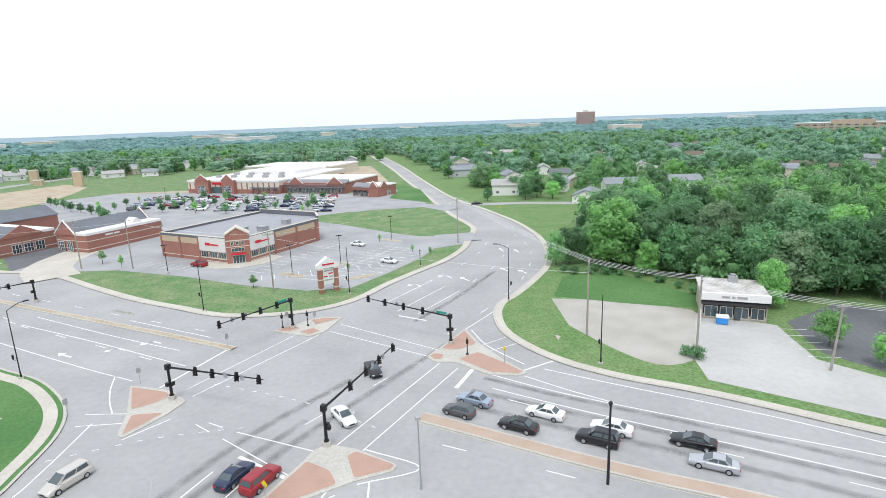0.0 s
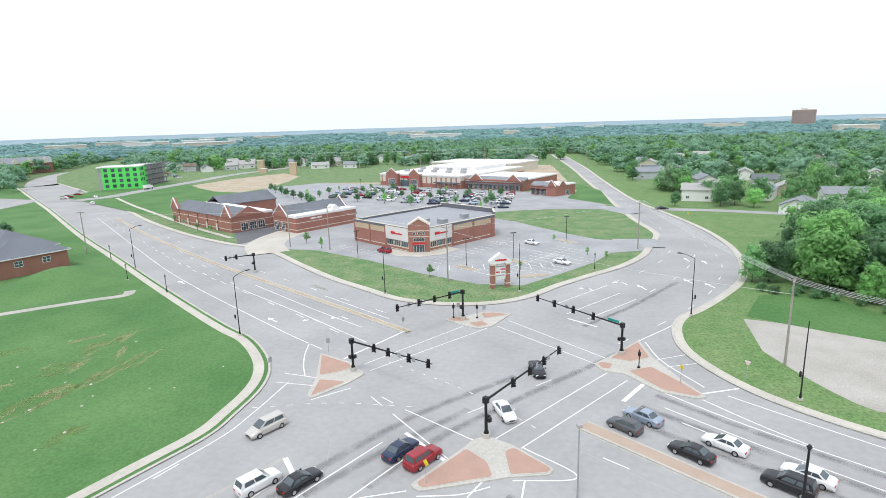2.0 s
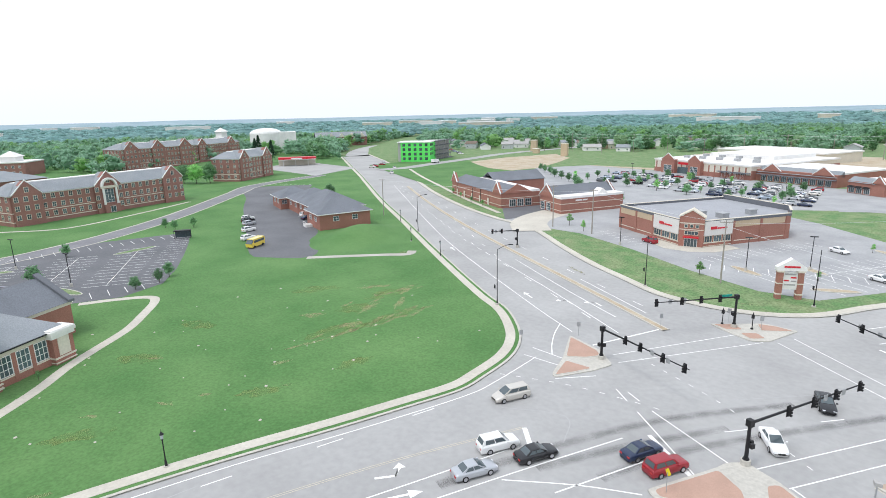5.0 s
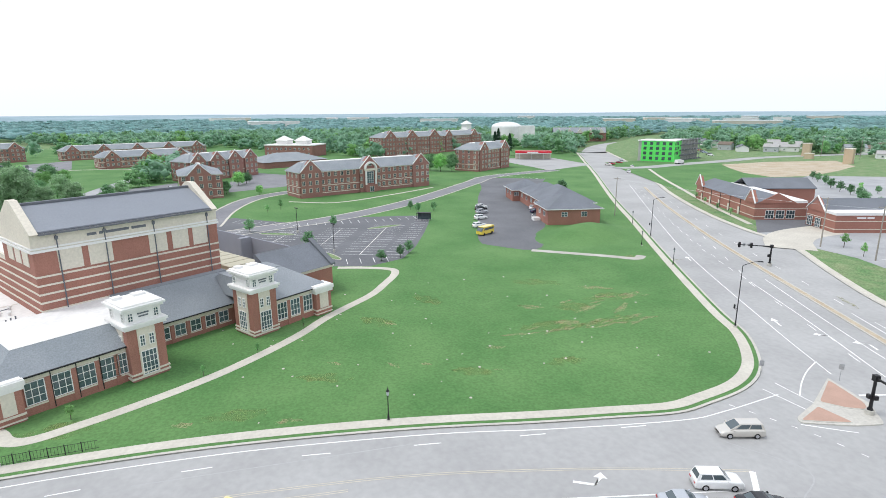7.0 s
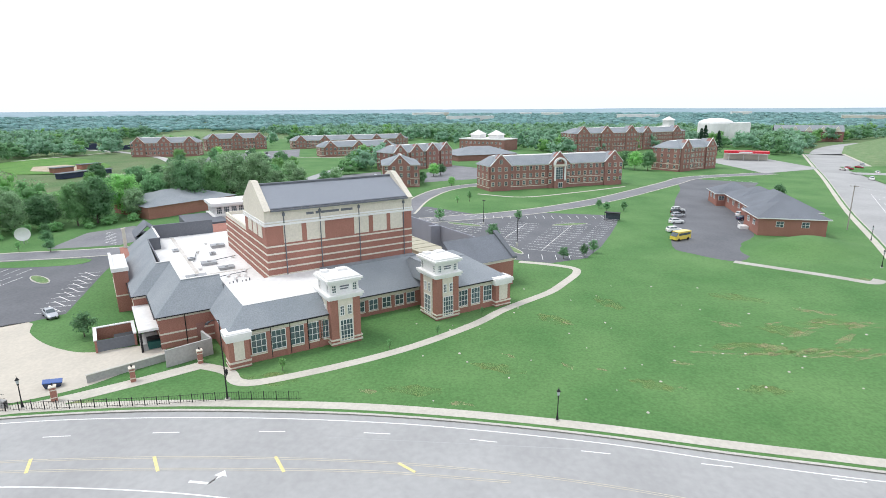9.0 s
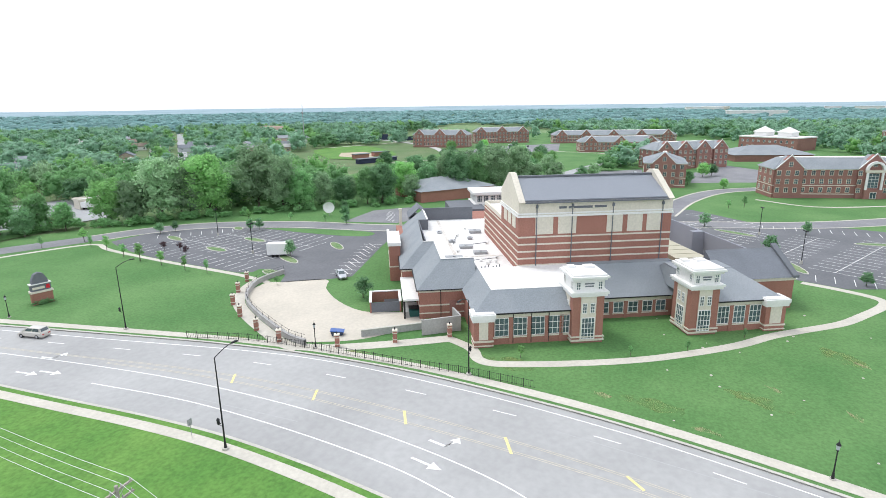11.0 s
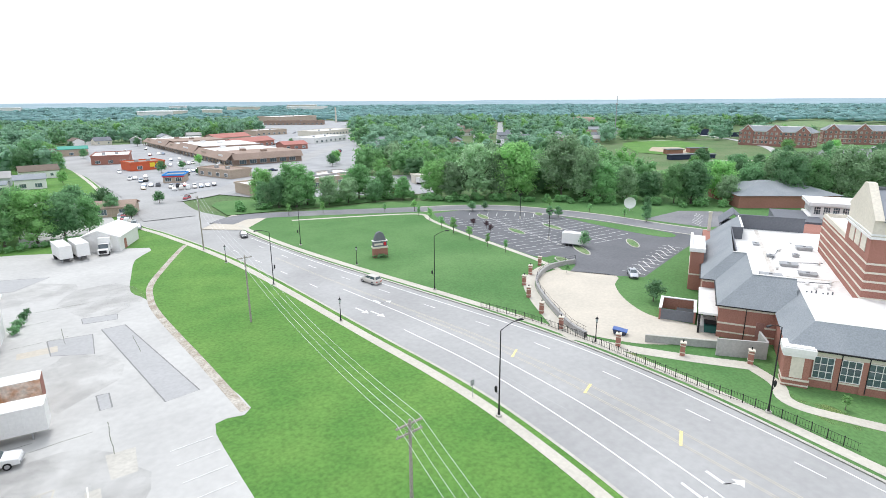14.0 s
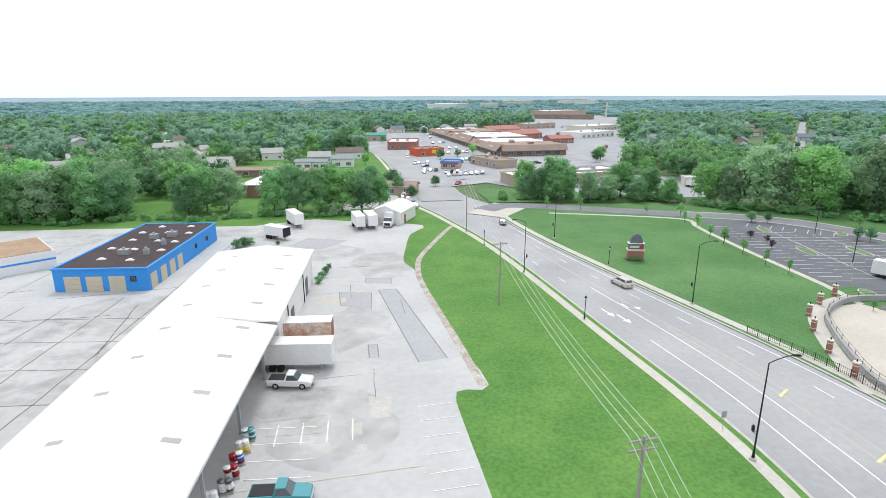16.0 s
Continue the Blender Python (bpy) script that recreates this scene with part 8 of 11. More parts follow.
for p, q in (((-156, -12), (-182, 2)), ((-150, 3), (-175, 17.4)), ((-143.7, 17.6), (-173, 32)), ((-138, 29.6), (-172, 47))):
    stalls(p, q, 5.2)
stalls((-200, 2), (-186.4, 20), -5, both=False)
stalls((-186.4, 20), (-183.6, 62), -5, both=False)
stalls((-179, 64.4), (-131, 38.6), -5, both=False)
stalls((-130, 21.5), (-128.2, 34.7), 5, both=False)
for p, q in (((-109, -130), (-102.2, -92)), ((-118, -123), (-115.4, -90))):
    stalls(p, q, 5.2)
stalls((-96.4, -139), (-90.8, -92), 5, both=False)
stalls((-127.6, -117), (-127, -92), -5, both=False)
stalls((-109.8, -141), (-124.6, -127), -4.6, both=False)
stalls((-98.4, -66.6), (-124, -74), 5, both=False)
for k in range(9):
    c = Vector((-98.4, -66.6)).lerp(Vector((-124, -74)), k / 9)
    ribbon(bays, [tuple(c + Vector((0.4, -0.8))), tuple(c + Vector((-2.6, -4.8)))], -0.09, 0.09, 0.187)
for a, b, d in (((-44, 128), (-16, 137), 5), ((-84, 147), (-68, 140), 5)):
    stalls(a, b, d, both=False)
stalls((-50, 137), (-35, 170), -5, both=False)
stalls((-31, 127), (-14, 159), 5.2)
stalls((-18, 126), (-6, 150), 5, both=False)
for k in range(7):
    stalls((-52 - 15 * k, 232 + 4 * k), (-58 - 16.5 * k, 280 + 4 * k), 5)
stalls((55, 87), (53, 76), 4.5, both=False)
stalls((2, -53), (13, -53), -4, 2.7, False)
for y in (-47.5, -50.3, -53.2, -56.1):
    ribbon(bays, [(6, y), (12.6, y - 0.5)], -0.06, 0.06, 0.19)
for y in (-44, -46.5, -49.5, -52.6, -55.8, -58.8):
    ribbon(bays, [(-10, y), (-5.6, y + 0.3)], -0.05, 0.05, 0.19)
stalls((-286, 142), (-262, 157), 4.5, both=False)
tagged(part("parking_lines", bays, WHITE_LINE), "white painted parking bays", "road marking", "", "structure")
yl = Shape()
ribbon(yl, [(13, -46.4), (-5, -47.6)], -0.1, 0.1, 0.19)
for a, b in (((12.6, -58), (4.6, -58.4)), ((4.6, -58.4), (5.2, -54.8)), ((5.2, -54.8), (11, -55)), ((5.6, -58), (9.6, -55.2)), ((4.8, -57), (7, -55.2))):
    ribbon(yl, [a, b], -0.06, 0.06, 0.19)
tagged(part("yard_lines", yl, YELLOW_LINE), "faded yellow yard lines", "road marking", "", "structure")
sheet("lot_verge", smooth([(-128.6, -119), (-133.4, -103.4), (-136, -85), (-131, -83), (-128.6, -92), (-128, -106)], 3), 0.2, GRASS, "grass strip between the car park and the drive", "lawn", thick=0.05)
# grassed islands in the lots
for x, y, rz, L in ((-103, -88, 62, 10), (-115.6, -110, 80, 9), (-108.6, -133, 72, 8), (-103.6, -112, 80, 8), (-118.3, -84.5, 50, 9), (-125.5, -125.5, 55, 5), (-140, 22, 20, 12), (-172, 12, 60, 12), (-170, 45, 100, 12), (-92.6, -84.6, 70, 5)):
    pts = [(L / 2 * math.cos(a), 1.4 * math.sin(a)) for a in [2 * math.pi * k / 16 for k in range(16)]]
    m = pose(x, y, 0, 0, 0, rz)
    w = [tuple((m @ Vector((*p, 0))).to_2d()) for p in pts]
    ob = sheet("lot_island", w, 0.27, KERB, "kerbed grass island in the car park", "island", thick=0.12, kind="thing")
    g = sheet("grass_bed", [tuple((m @ Vector((p[0] * 0.93, p[1] * 0.8, 0))).to_2d()) for p in pts], 0.285, GRASS_DRY, thick=0.02)
    del g["kind"]
    g.parent = ob
for x, y, rz in ((-37.6, 131.8, -30), (-27.4, 141.5, -30), (-16.4, 169, -35), (-20, 128, 28)):
    pts = [(4.5 * math.cos(a), 1.2 * math.sin(a)) for a in [2 * math.pi * k / 16 for k in range(16)]]
    m = pose(x, y, 0, 0, 0, rz)
    ob = sheet("lot_island", [tuple((m @ Vector((*p, 0))).to_2d()) for p in pts], 0.28, KERB, "kerbed mulch island in the car park", "island", thick=0.13, kind="thing")
    g = sheet("mulch_bed", [tuple((m @ Vector((p[0] * 0.9, p[1] * 0.75, 0))).to_2d()) for p in pts], 0.295, DIRT, thick=0.02)
    del g["kind"]
    g.parent = ob

# ---- wear on the road and lawn ----
def worn(name, col, cover, scale, most=1.0):
    """A thin stain that shows in streaks and lets the ground through between them."""
    m = mat(name, col, 0.9, 0.15, scale, 3.0)
    nt, lk = m.node_tree.nodes, m.node_tree.links
    n, r, tr_, mx = nt.new("ShaderNodeTexNoise"), nt.new("ShaderNodeValToRGB"), nt.new("ShaderNodeBsdfTransparent"), nt.new("ShaderNodeMixShader")
    g = nt.new("ShaderNodeNewGeometry")
    n.inputs["Scale"].default_value, n.inputs["Detail"].default_value = 1.0 / scale, 6.0
    r.color_ramp.elements[1].color = (most, most, most, 1)
    r.color_ramp.elements[0].position, r.color_ramp.elements[1].position = 1 - cover - 0.18, 1 - cover + 0.14
    lk.new(g.outputs["Position"], n.inputs["Vector"])
    lk.new(n.outputs["Fac"], r.inputs[0])
    out = nt["Material Output"]
    lk.new(r.outputs[0], mx.inputs[0])
    lk.new(tr_.outputs[0], mx.inputs[1])
    lk.new(nt["Principled BSDF"].outputs[0], mx.inputs[2])
    lk.new(mx.outputs[0], out.inputs[0])
    return m


OIL = worn("tyre_darkened_lane", (0.22, 0.22, 0.22), 0.6, 2.5, 0.09)
BARE = worn("bare_soil_patch", (0.43, 0.42, 0.22), 0.5, 0.9, 0.55)
THIN = worn("thin_yellow_grass", (0.26, 0.33, 0.11), 0.45, 2.2, 0.5)
for line, w in (([(1, 66), (12, 60), (27, 52.4), (60, 33)], 0.3), ([(3, 69.4), (14, 63.2), (30, 54.6), (60, 37)], 0.3), ([(5, 73), (16, 66.2), (33, 56.8), (60, 41)], 0.25), ([(-35, 33), (-31.4, 44), (-24, 60), (-14, 74)], 0.3), ([(-24, 45), (-20, 55), (-12, 68), (0, 86)], 0.3), ([(-29.6, 42), (-24, 53), (-18, 63)], 0.3), ([(-6, 97), (2, 110), (12, 130)], 0.25), ([(-10, 47), (2, 43), (14, 38)], 0.4)):
    stain = Shape()
    for k in range(4):
        ribbon(stain, smooth(line), -w * (2.6 - 0.6 * k), w * (2.6 - 0.6 * k), 0.005 + 0.0015 * k)
    tagged(part("tyre_darkening", stain, OIL), "faint dark tyre wear along a lane", "road stain", "", "structure")
GRIME = worn("yard_grime", (0.3, 0.285, 0.265), 0.45, 4.0, 0.22)
DAMP = worn("yard_tar", (0.22, 0.22, 0.22), 0.38, 3.0, 0.28)
for x, y, w, d, m_ in ((4, -56, 9, 12, GRIME), (9, -62, 6, 7, GRIME), (2, -84, 7, 12, GRIME), (-4, -118, 9, 14, GRIME), (10, -128, 14, 10, GRIME), (44, -72, 18, 14, DAMP), (62, -86, 22, 14, DAMP), (40, -96, 14, 12, GRIME), (74, -66, 22, 16, GRIME), (52, -55, 16, 10, DAMP), (86, -98, 20, 14, DAMP), (64, -150, 34, 8, DAMP), (30, -152, 20, 8, GRIME)):
    g_ = random.Random(int(x * 3 - y))
    sheet("yard_stain", [(x + w * g_.uniform(0.7, 1.1) / 1.2 * math.cos(k * 0.393), y + d * g_.uniform(0.7, 1.1) / 1.2 * math.sin(k * 0.393)) for k in range(16)], 0.1655, m_, "dark weathered stain on the yard concrete", "stain")
seal = Shape()
for line in ([(-40, 49), (-33, 52.6), (-30, 47.6)], [(-62, 84), (-90, 99)], [(-20, 70), (-8, 84)], [(10, 100), (20, 124)], [(-56, -12), (-52.6, 16)], [(-3, 57), (22, 44)], [(-46, -40), (-45, -60)]):
    ribbon(seal, smooth(line), -0.07, 0.07, 0.008)
tagged(part("road_seams", seal, PATCH), "sealed cracks across the concrete road", "road stain", "", "structure")
rng = random.Random(5)
streaks = []
for k in range(34):
    u = rng.random()
    x = -76.6 + 7.0 * u - 5.2 * u * u if k < 20 else -86 + rng.uniform(-1, 1)
    streaks.append((x + rng.uniform(-1.3, 1.3), (43 + 25 * u) if k < 20 else (58 + 17 * u), rng.uniform(70, 112), rng.uniform(1.6, 5.0), rng.uniform(0.35, 0.9)))
for x, y, a, L, w in ((-75.6, 42.5, 80, 7, 1.1), (-75.0, 49.6, 88, 7, 1.3), (-75.8, 57.4, 110, 7, 1.2), (-79.6, 66, 120, 8, 1.6), (-73.2, 65, 108, 7, 1.0), (-72.4, 36.4, 70, 3.4, 1.2), (-86.7, 50.7, 60, 5, 2.6), (-77.2, 52.4, 70, 6, 2.4), (-92, 69, 60, 7, 2.2), (-82, 60.6, 110, 8, 2.2), (-84.6, 72, 110, 6, 1.8), (-70.9, 24.4, 50, 2.2, 0.9), (-65.2, 33.4, 50, 1.4, 0.8),
                      (-98, 2, 50, 4, 1.4), (-72, 20, 30, 3, 1.2), (-64, -33, 95, 6, 1.2), (-64.8, -44, 95, 5, 1.0), (-110, 92, 70, 8, 2.4), (-104, 100, 60, 6, 1.6), (-66, 108, 150, 9, 1.0), (-30, 109, 10, 6, 1.0), (-62, -64, 100, 5, 0.9), (-76, 12, 60, 3, 1.0), (-62.4, 4, 80, 4, 1.0), (-66, -8, 70, 3, 1.2), (-88, 24, 40, 3, 1.0), *streaks):
    pts = []
    for k in range(18):
        t = 2 * math.pi * k / 18
        f = rng.uniform(0.45, 1.2)
        px, py = L / 2 * f * math.cos(t), w / 2 * f * math.sin(t)
        pts.append((x + px * math.cos(radians(a)) - py * math.sin(radians(a)), y + px * math.sin(radians(a)) + py * math.cos(radians(a))))
    sheet("bare_patch", pts, 0.15, BARE, "thin dry patch in the lawn", "ground")
for k, (x, y, a, L, w) in enumerate(((-77, 50, 85, 13, 5), (-75, 60, 95, 12, 4), (-84, 58, 70, 7, 5), (-86, 68, 85, 10, 5), (-66, 30, 60, 6, 3), (-90, 22, 40, 9, 4), (-72, 10, 70, 9, 3), (-66, -2, 80, 8, 3), (-98, 34, 30, 8, 4), (-64, 44, 80, 7, 3), (-100, 60, 60, 10, 5), (-70, -22, 90, 12, 4))):
    g_ = random.Random(k + 3)
    turn = Matrix.Rotation(radians(a), 2)
    sheet("thin_grass", [tuple(Vector((x, y)) + turn @ Vector((L / 2 * g_.uniform(0.6, 1.2) * math.cos(j * 0.314), w / 2 * g_.uniform(0.6, 1.2) * math.sin(j * 0.314)))) for j in range(20)], 0.147, THIN, "thin yellowish patch in the lawn", "ground")
stones = Shape()
for k in range(60):
    x, y = rng.uniform(-112, -56), rng.uniform(-4, 74)
    if y < 40 and x > -62 + 0.2 * y:
        continue
    stones.ball((x, y, 0.16), rng.uniform(0.1, 0.24), 6, 4, 0.5)
tagged(part("loose_stones", stones, WALK), "small pale stones scattered over the lawn", "stones", "", "stuff")
CRACK = worn("weedy_crack", (0.16, 0.18, 0.12), 0.55, 0.9)
crk = Shape()
for k in range(16):
    x0, y0 = rng.uniform(26, 90), rng.uniform(-130, -60)
    d = rng.choice((0.08, 1.62)) + rng.uniform(-0.1, 0.1)
    pts = [(x0 + 3 * j * math.cos(d) + rng.uniform(-0.3, 0.3), y0 + 3 * j * math.sin(d) + rng.uniform(-0.3, 0.3)) for j in range(8)]
    ribbon(crk, pts, -0.09, 0.09, 0.172)
for k in range(9):
    x0, y0 = rng.uniform(-9, 8), rng.uniform(-120, -45)
    d = rng.choice((0.05, 1.6)) + rng.uniform(-0.05, 0.05)
    pts = [(x0 + 1.5 * j * math.cos(d) + rng.uniform(-0.08, 0.08), y0 + 1.5 * j * math.sin(d) + rng.uniform(-0.08, 0.08)) for j in range(6)]
    ribbon(crk, pts, -0.04, 0.04, 0.172)
jt = pose(60, -95, 0, 0, 0, 84.0)
for k in range(-6, 7):
    for run, across in (((-46, 46), False), ((-44, 52), True)):
        pts = []
        for j in range(24):
            q = run[0] + (run[1] - run[0]) * j / 23
            v = jt @ (Vector((q, 7.6 * k + rng.uniform(-0.12, 0.12), 0)) if not across else Vector((9.0 * k + rng.uniform(-0.12, 0.12), q, 0)))
            pts.append((v.x, v.y))
        pts = [q for q in pts if 31 < q[0] < 112 and q[1] > -160 and q[1] < -22 and not (38 < q[0] < 62 and -150 < q[1] < -104)]
        if len(pts) > 3 and max((Vector(a) - Vector(b)).length for a, b in zip(pts, pts[1:])) < 8:
            ribbon(crk, pts, -0.085, 0.085, 0.172)
tagged(part("yard_cracks", crk, CRACK), "weedy cracks across the yard concrete", "crack", "", "structure")
for x, y, w, d in ((1.6, -55, 1.3, 2.4), (1.0, -51.4, 1.0, 1.2), (4.6, -52, 0.5, 1.6), (6, -96, 5, 2.4), (-6, -46.5, 2.2, 0.8)):
    sheet("asphalt_patch", [(x - w / 2, y - d / 2), (x + w / 2, y - d / 2), (x + w / 2, y + d / 2), (x - w / 2, y + d / 2)], Z1 + 0.007, KERB if x < 2 else DRIVE, "lighter concrete repair slab in the yard", "patch")

# ---- vehicles ----
TYRE = mat("tyre_rubber", (0.02, 0.02, 0.02), 0.9, 0.1)
RIM = mat("alloy_rim", (0.5, 0.5, 0.52), 0.35, 0.05, metal=0.7)
CAR_GLASS = mat("car_glass", (0.075, 0.1, 0.11), 0.06, 0.05, spec=0.9)
TAIL = mat("red_tail_light", (0.45, 0.02, 0.02), 0.3, 0.03)
HEAD = mat("clear_headlight", (0.75, 0.76, 0.78), 0.2, 0.03)
PAINT = {}
for nm, c, me_, ro in (("white", (0.8, 0.8, 0.79), 0.0, 0.3), ("black", (0.012, 0.013, 0.016), 0.0, 0.2), ("silver", (0.5, 0.52, 0.55), 0.5, 0.3), ("blue_silver", (0.36, 0.43, 0.52), 0.5, 0.3), ("red", (0.3, 0.015, 0.025), 0.0, 0.25),
                       ("navy", (0.02, 0.035, 0.08), 0.1, 0.25), ("grey", (0.12, 0.125, 0.135), 0.4, 0.3), ("champagne", (0.6, 0.57, 0.52), 0.3, 0.3), ("yellow", (0.8, 0.6, 0.08), 0.0, 0.4), ("blue", (0.03, 0.1, 0.35), 0.1, 0.3), ("teal", (0.02, 0.25, 0.28), 0.1, 0.4), ("tan", (0.4, 0.33, 0.22), 0.0, 0.4)):
    PAINT[nm] = mat(nm + "_car_paint", c, ro, 0.03, 2.0, 8.0, 0.0, me_, spec=0.6)
    coat = PAINT[nm].node_tree.nodes["Principled BSDF"].inputs
    coat["Coat Weight"].default_value, coat["Coat Roughness"].default_value = (0.12 if sum(c) < 0.5 else 0.8), 0.05

KINDS = {
    "sedan": dict(w=0.9, st=[(-2.42, 0.7, 0.7), (-2.36, 0.92, 0.8), (-2.1, 1.02, 0.86), (-1.5, 1.03, 0.9), (0.4, 0.97, 0.91), (1.0, 0.95, 0.91), (1.7, 0.86, 0.88), (2.2, 0.74, 0.8), (2.4, 0.6, 0.68)], base=(-1.85, 1.2), roof=(-0.95, 0.1), z=(0.96, 1.44), wb=1.4),
    "suv": dict(w=0.93, st=[(-2.36, 0.78, 0.8), (-2.32, 1.06, 0.87), (-1.9, 1.13, 0.92), (-1.4, 1.14, 0.93), (0.4, 1.12, 0.93), (1.1, 1.1, 0.93), (1.8, 1.02, 0.9), (2.2, 0.92, 0.84), (2.38, 0.68, 0.74)], base=(-2.28, 1.15), roof=(-1.95, 0.3), z=(1.08, 1.72), wb=1.38),
    "hatchback": dict(w=0.88, st=[(-2.06, 0.74, 0.74), (-2.02, 0.98, 0.82), (-1.6, 1.03, 0.87), (-1.2, 1.03, 0.88), (0.4, 1.0, 0.89), (1.0, 0.96, 0.89), (1.6, 0.87, 0.86), (1.98, 0.74, 0.78), (2.1, 0.6, 0.68)], base=(-1.98, 1.15), roof=(-1.5, 0.2), z=(0.96, 1.48), wb=1.28),
    "minivan": dict(w=0.96, st=[(-2.52, 0.78, 0.82), (-2.46, 1.06, 0.9), (-2.0, 1.12, 0.95), (-1.4, 1.13, 0.97), (0.6, 1.1, 0.97), (1.4, 1.0, 0.94), (2.0, 0.88, 0.89), (2.38, 0.74, 0.82), (2.52, 0.6, 0.72)], base=(-2.42, 1.6), roof=(-2.15, 0.4), z=(1.06, 1.7), wb=1.52),
}


def smooth_part(ob):
    ob.data.polygons.foreach_set("use_smooth", [True] * len(ob.data.polygons))
    return ob


def vehicle(kind, colour, label, fine=True):
    """A car of its kind: rounded lofted body, painted cabin with separate panes, four wheels, lamps."""
    k = KINDS[kind]
    t = thing("car", 0, 0, 0, 0, label, "car", "cars")
    st = k["st"]
    if fine:
        xs = [st[0][0] + (st[-1][0] - st[0][0]) * (0.5 - 0.5 * math.cos(math.pi * i / 22)) for i in range(23)]
        st = [(x, float(np.interp(x, [q[0] for q in k["st"]], [q[1] for q in k["st"]])), float(np.interp(x, [q[0] for q in k["st"]], [q[2] for q in k["st"]]))) for x in xs]
    sec = ((0.82, 0.2), (0.97, 0.26), (1.0, 0.45), (1.0, -0.24), (0.97, -0.11), (0.88, -0.025), (0.6, 0.0))
    s, n, m = Shape(), len(st), 14
    for x, z, hw in st:
        ring = [(hw * a, (b if b > 0.1 else z + b)) for a, b in sec]
        s.v += [(x, -y, h) for y, h in ring] + [(x, y, h) for y, h in reversed(ring)]
    for i in range(n - 1):
        s.f += [(i * m + j, i * m + (j + 1) % m, (i + 1) * m + (j + 1) % m, (i + 1) * m + j) for j in range(m)]
    s.f += [tuple(reversed(range(m))), tuple(range((n - 1) * m, n * m))]
    smooth_part(part("body", s, PAINT[colour], t))
    (b0, b1), (r0, r1), (z0, z1), w = k["base"], k["roof"], k["z"], k["w"]
    rw, bw = w * 0.72, w * 0.9
    part("cabin", Shape().add([(b0, -bw, z0 - 0.1), (b1, -bw * 0.94, z0 - 0.1), (b1, bw * 0.94, z0 - 0.1), (b0, bw, z0 - 0.1), (r0, -rw, z1), (r1, -rw, z1), (r1, rw, z1), (r0, rw, z1),
                               (r0 + 0.12, -rw * 0.72, z1 + 0.05), (r1 - 0.18, -rw * 0.72, z1 + 0.05), (r1 - 0.18, rw * 0.72, z1 + 0.05), (r0 + 0.12, rw * 0.72, z1 + 0.05)],
                              [(8, 9, 10, 11), (4, 5, 9, 8), (5, 6, 10, 9), (6, 7, 11, 10), (7, 4, 8, 11), (0, 1, 5, 4), (1, 2, 6, 5), (2, 3, 7, 6), (3, 0, 4, 7)]), PAINT[colour], t)

    def pane(name, corners, u0, u1, v0, v1):
        """A pane set 1.5 cm proud of the quad, from u0 to u1 along and v0 to v1 up."""
        a, b, c, d = (Vector(q) for q in corners)
        nr = (b - a).cross(d - a).normalized() * 0.015
        q = [a.lerp(b, u).lerp(d.lerp(c, u), v) + nr for u, v in ((u0, v0), (u1, v0), (u1, v1), (u0, v1))]
        part(name, Shape().add(q + [p - nr for p in q], [(0, 1, 2, 3), (0, 4, 5, 1), (1, 5, 6, 2), (2, 6, 7, 3), (3, 7, 4, 0)]), CAR_GLASS, t)

    lo = [(b0, -bw, z0 - 0.1), (b1, -bw * 0.94, z0 - 0.1), (b1, bw * 0.94, z0 - 0.1), (b0, bw, z0 - 0.1)]
    hi = [(r0, -rw, z1), (r1, -rw, z1), (r1, rw, z1), (r0, rw, z1)]
    pane("windscreen", (lo[1], lo[2], hi[2], hi[1]), 0.05, 0.95, 0.16, 0.94)
    if fine:
        pane("rear_window", (lo[3], lo[0], hi[0], hi[3]), 0.08, 0.92, 0.28, 0.92)
    for q in ((lo[0], lo[1], hi[1], hi[0]), (lo[2], lo[3], hi[3], hi[2])):
        for u0, u1 in (((0.1, 0.48), (0.52, 0.9)) if fine else ((0.08, 0.92),)):
            pane("side_window", q, u0, u1, 0.3, 0.9)
    if fine:
        xb, xf = st[0][0], st[-1][0]
        for sy in (-1, 1):
            part("tail_light", Shape().box(xb - 0.01, sy * 0.55 - 0.17, 0.62, xb + 0.16, sy * 0.55 + 0.19, 0.8), TAIL, t)
            part("headlight", Shape().box(xf - 0.26, sy * 0.54 - 0.16, 0.52, xf - 0.03, sy * 0.54 + 0.15, 0.67), HEAD, t)
            part("mirror", Shape().box(b1 - 0.5, sy * (w + 0.1) - 0.09, z0 - 0.02, b1 - 0.33, sy * (w + 0.1) + 0.09, z0 + 0.12), PAINT[colour], t)
        part("grille", Shape().box(xf - 0.04, -0.36, 0.4, xf + 0.012, 0.36, 0.56), BLACK, t)
    for sx in (-1, 1):
        for sy in (-1, 1):
            y = sy * (w - 0.09)
            wh_ = part("wheel", Shape().tube((sx * k["wb"], y - 0.11, 0.34), (sx * k["wb"], y + 0.11, 0.34), 0.34, n=16 if fine else 8), TYRE, t)
            if fine:
                part("rim", Shape().tube((sx * k["wb"], y + sy * 0.1, 0.34), (sx * k["wb"], y + sy * 0.125, 0.34), 0.22, n=10), RIM, wh_)
    return t


FLEET = {}


def car(kind, colour, x, y, rz, label="", z=0.0, fine=True):
    key = (kind, colour, fine)
    if key in FLEET:
        ob = copy_thing(FLEET[key], pose(x, y, z, 0, 0, rz))
    else:
        ob = FLEET[key] = vehicle(kind, colour, "", fine)
        ob.matrix_basis = pose(x, y, z, 0, 0, rz)
    ob["label"] = label or f"{colour.replace('_', ' ')} {kind} standing on the grey asphalt"
    return ob


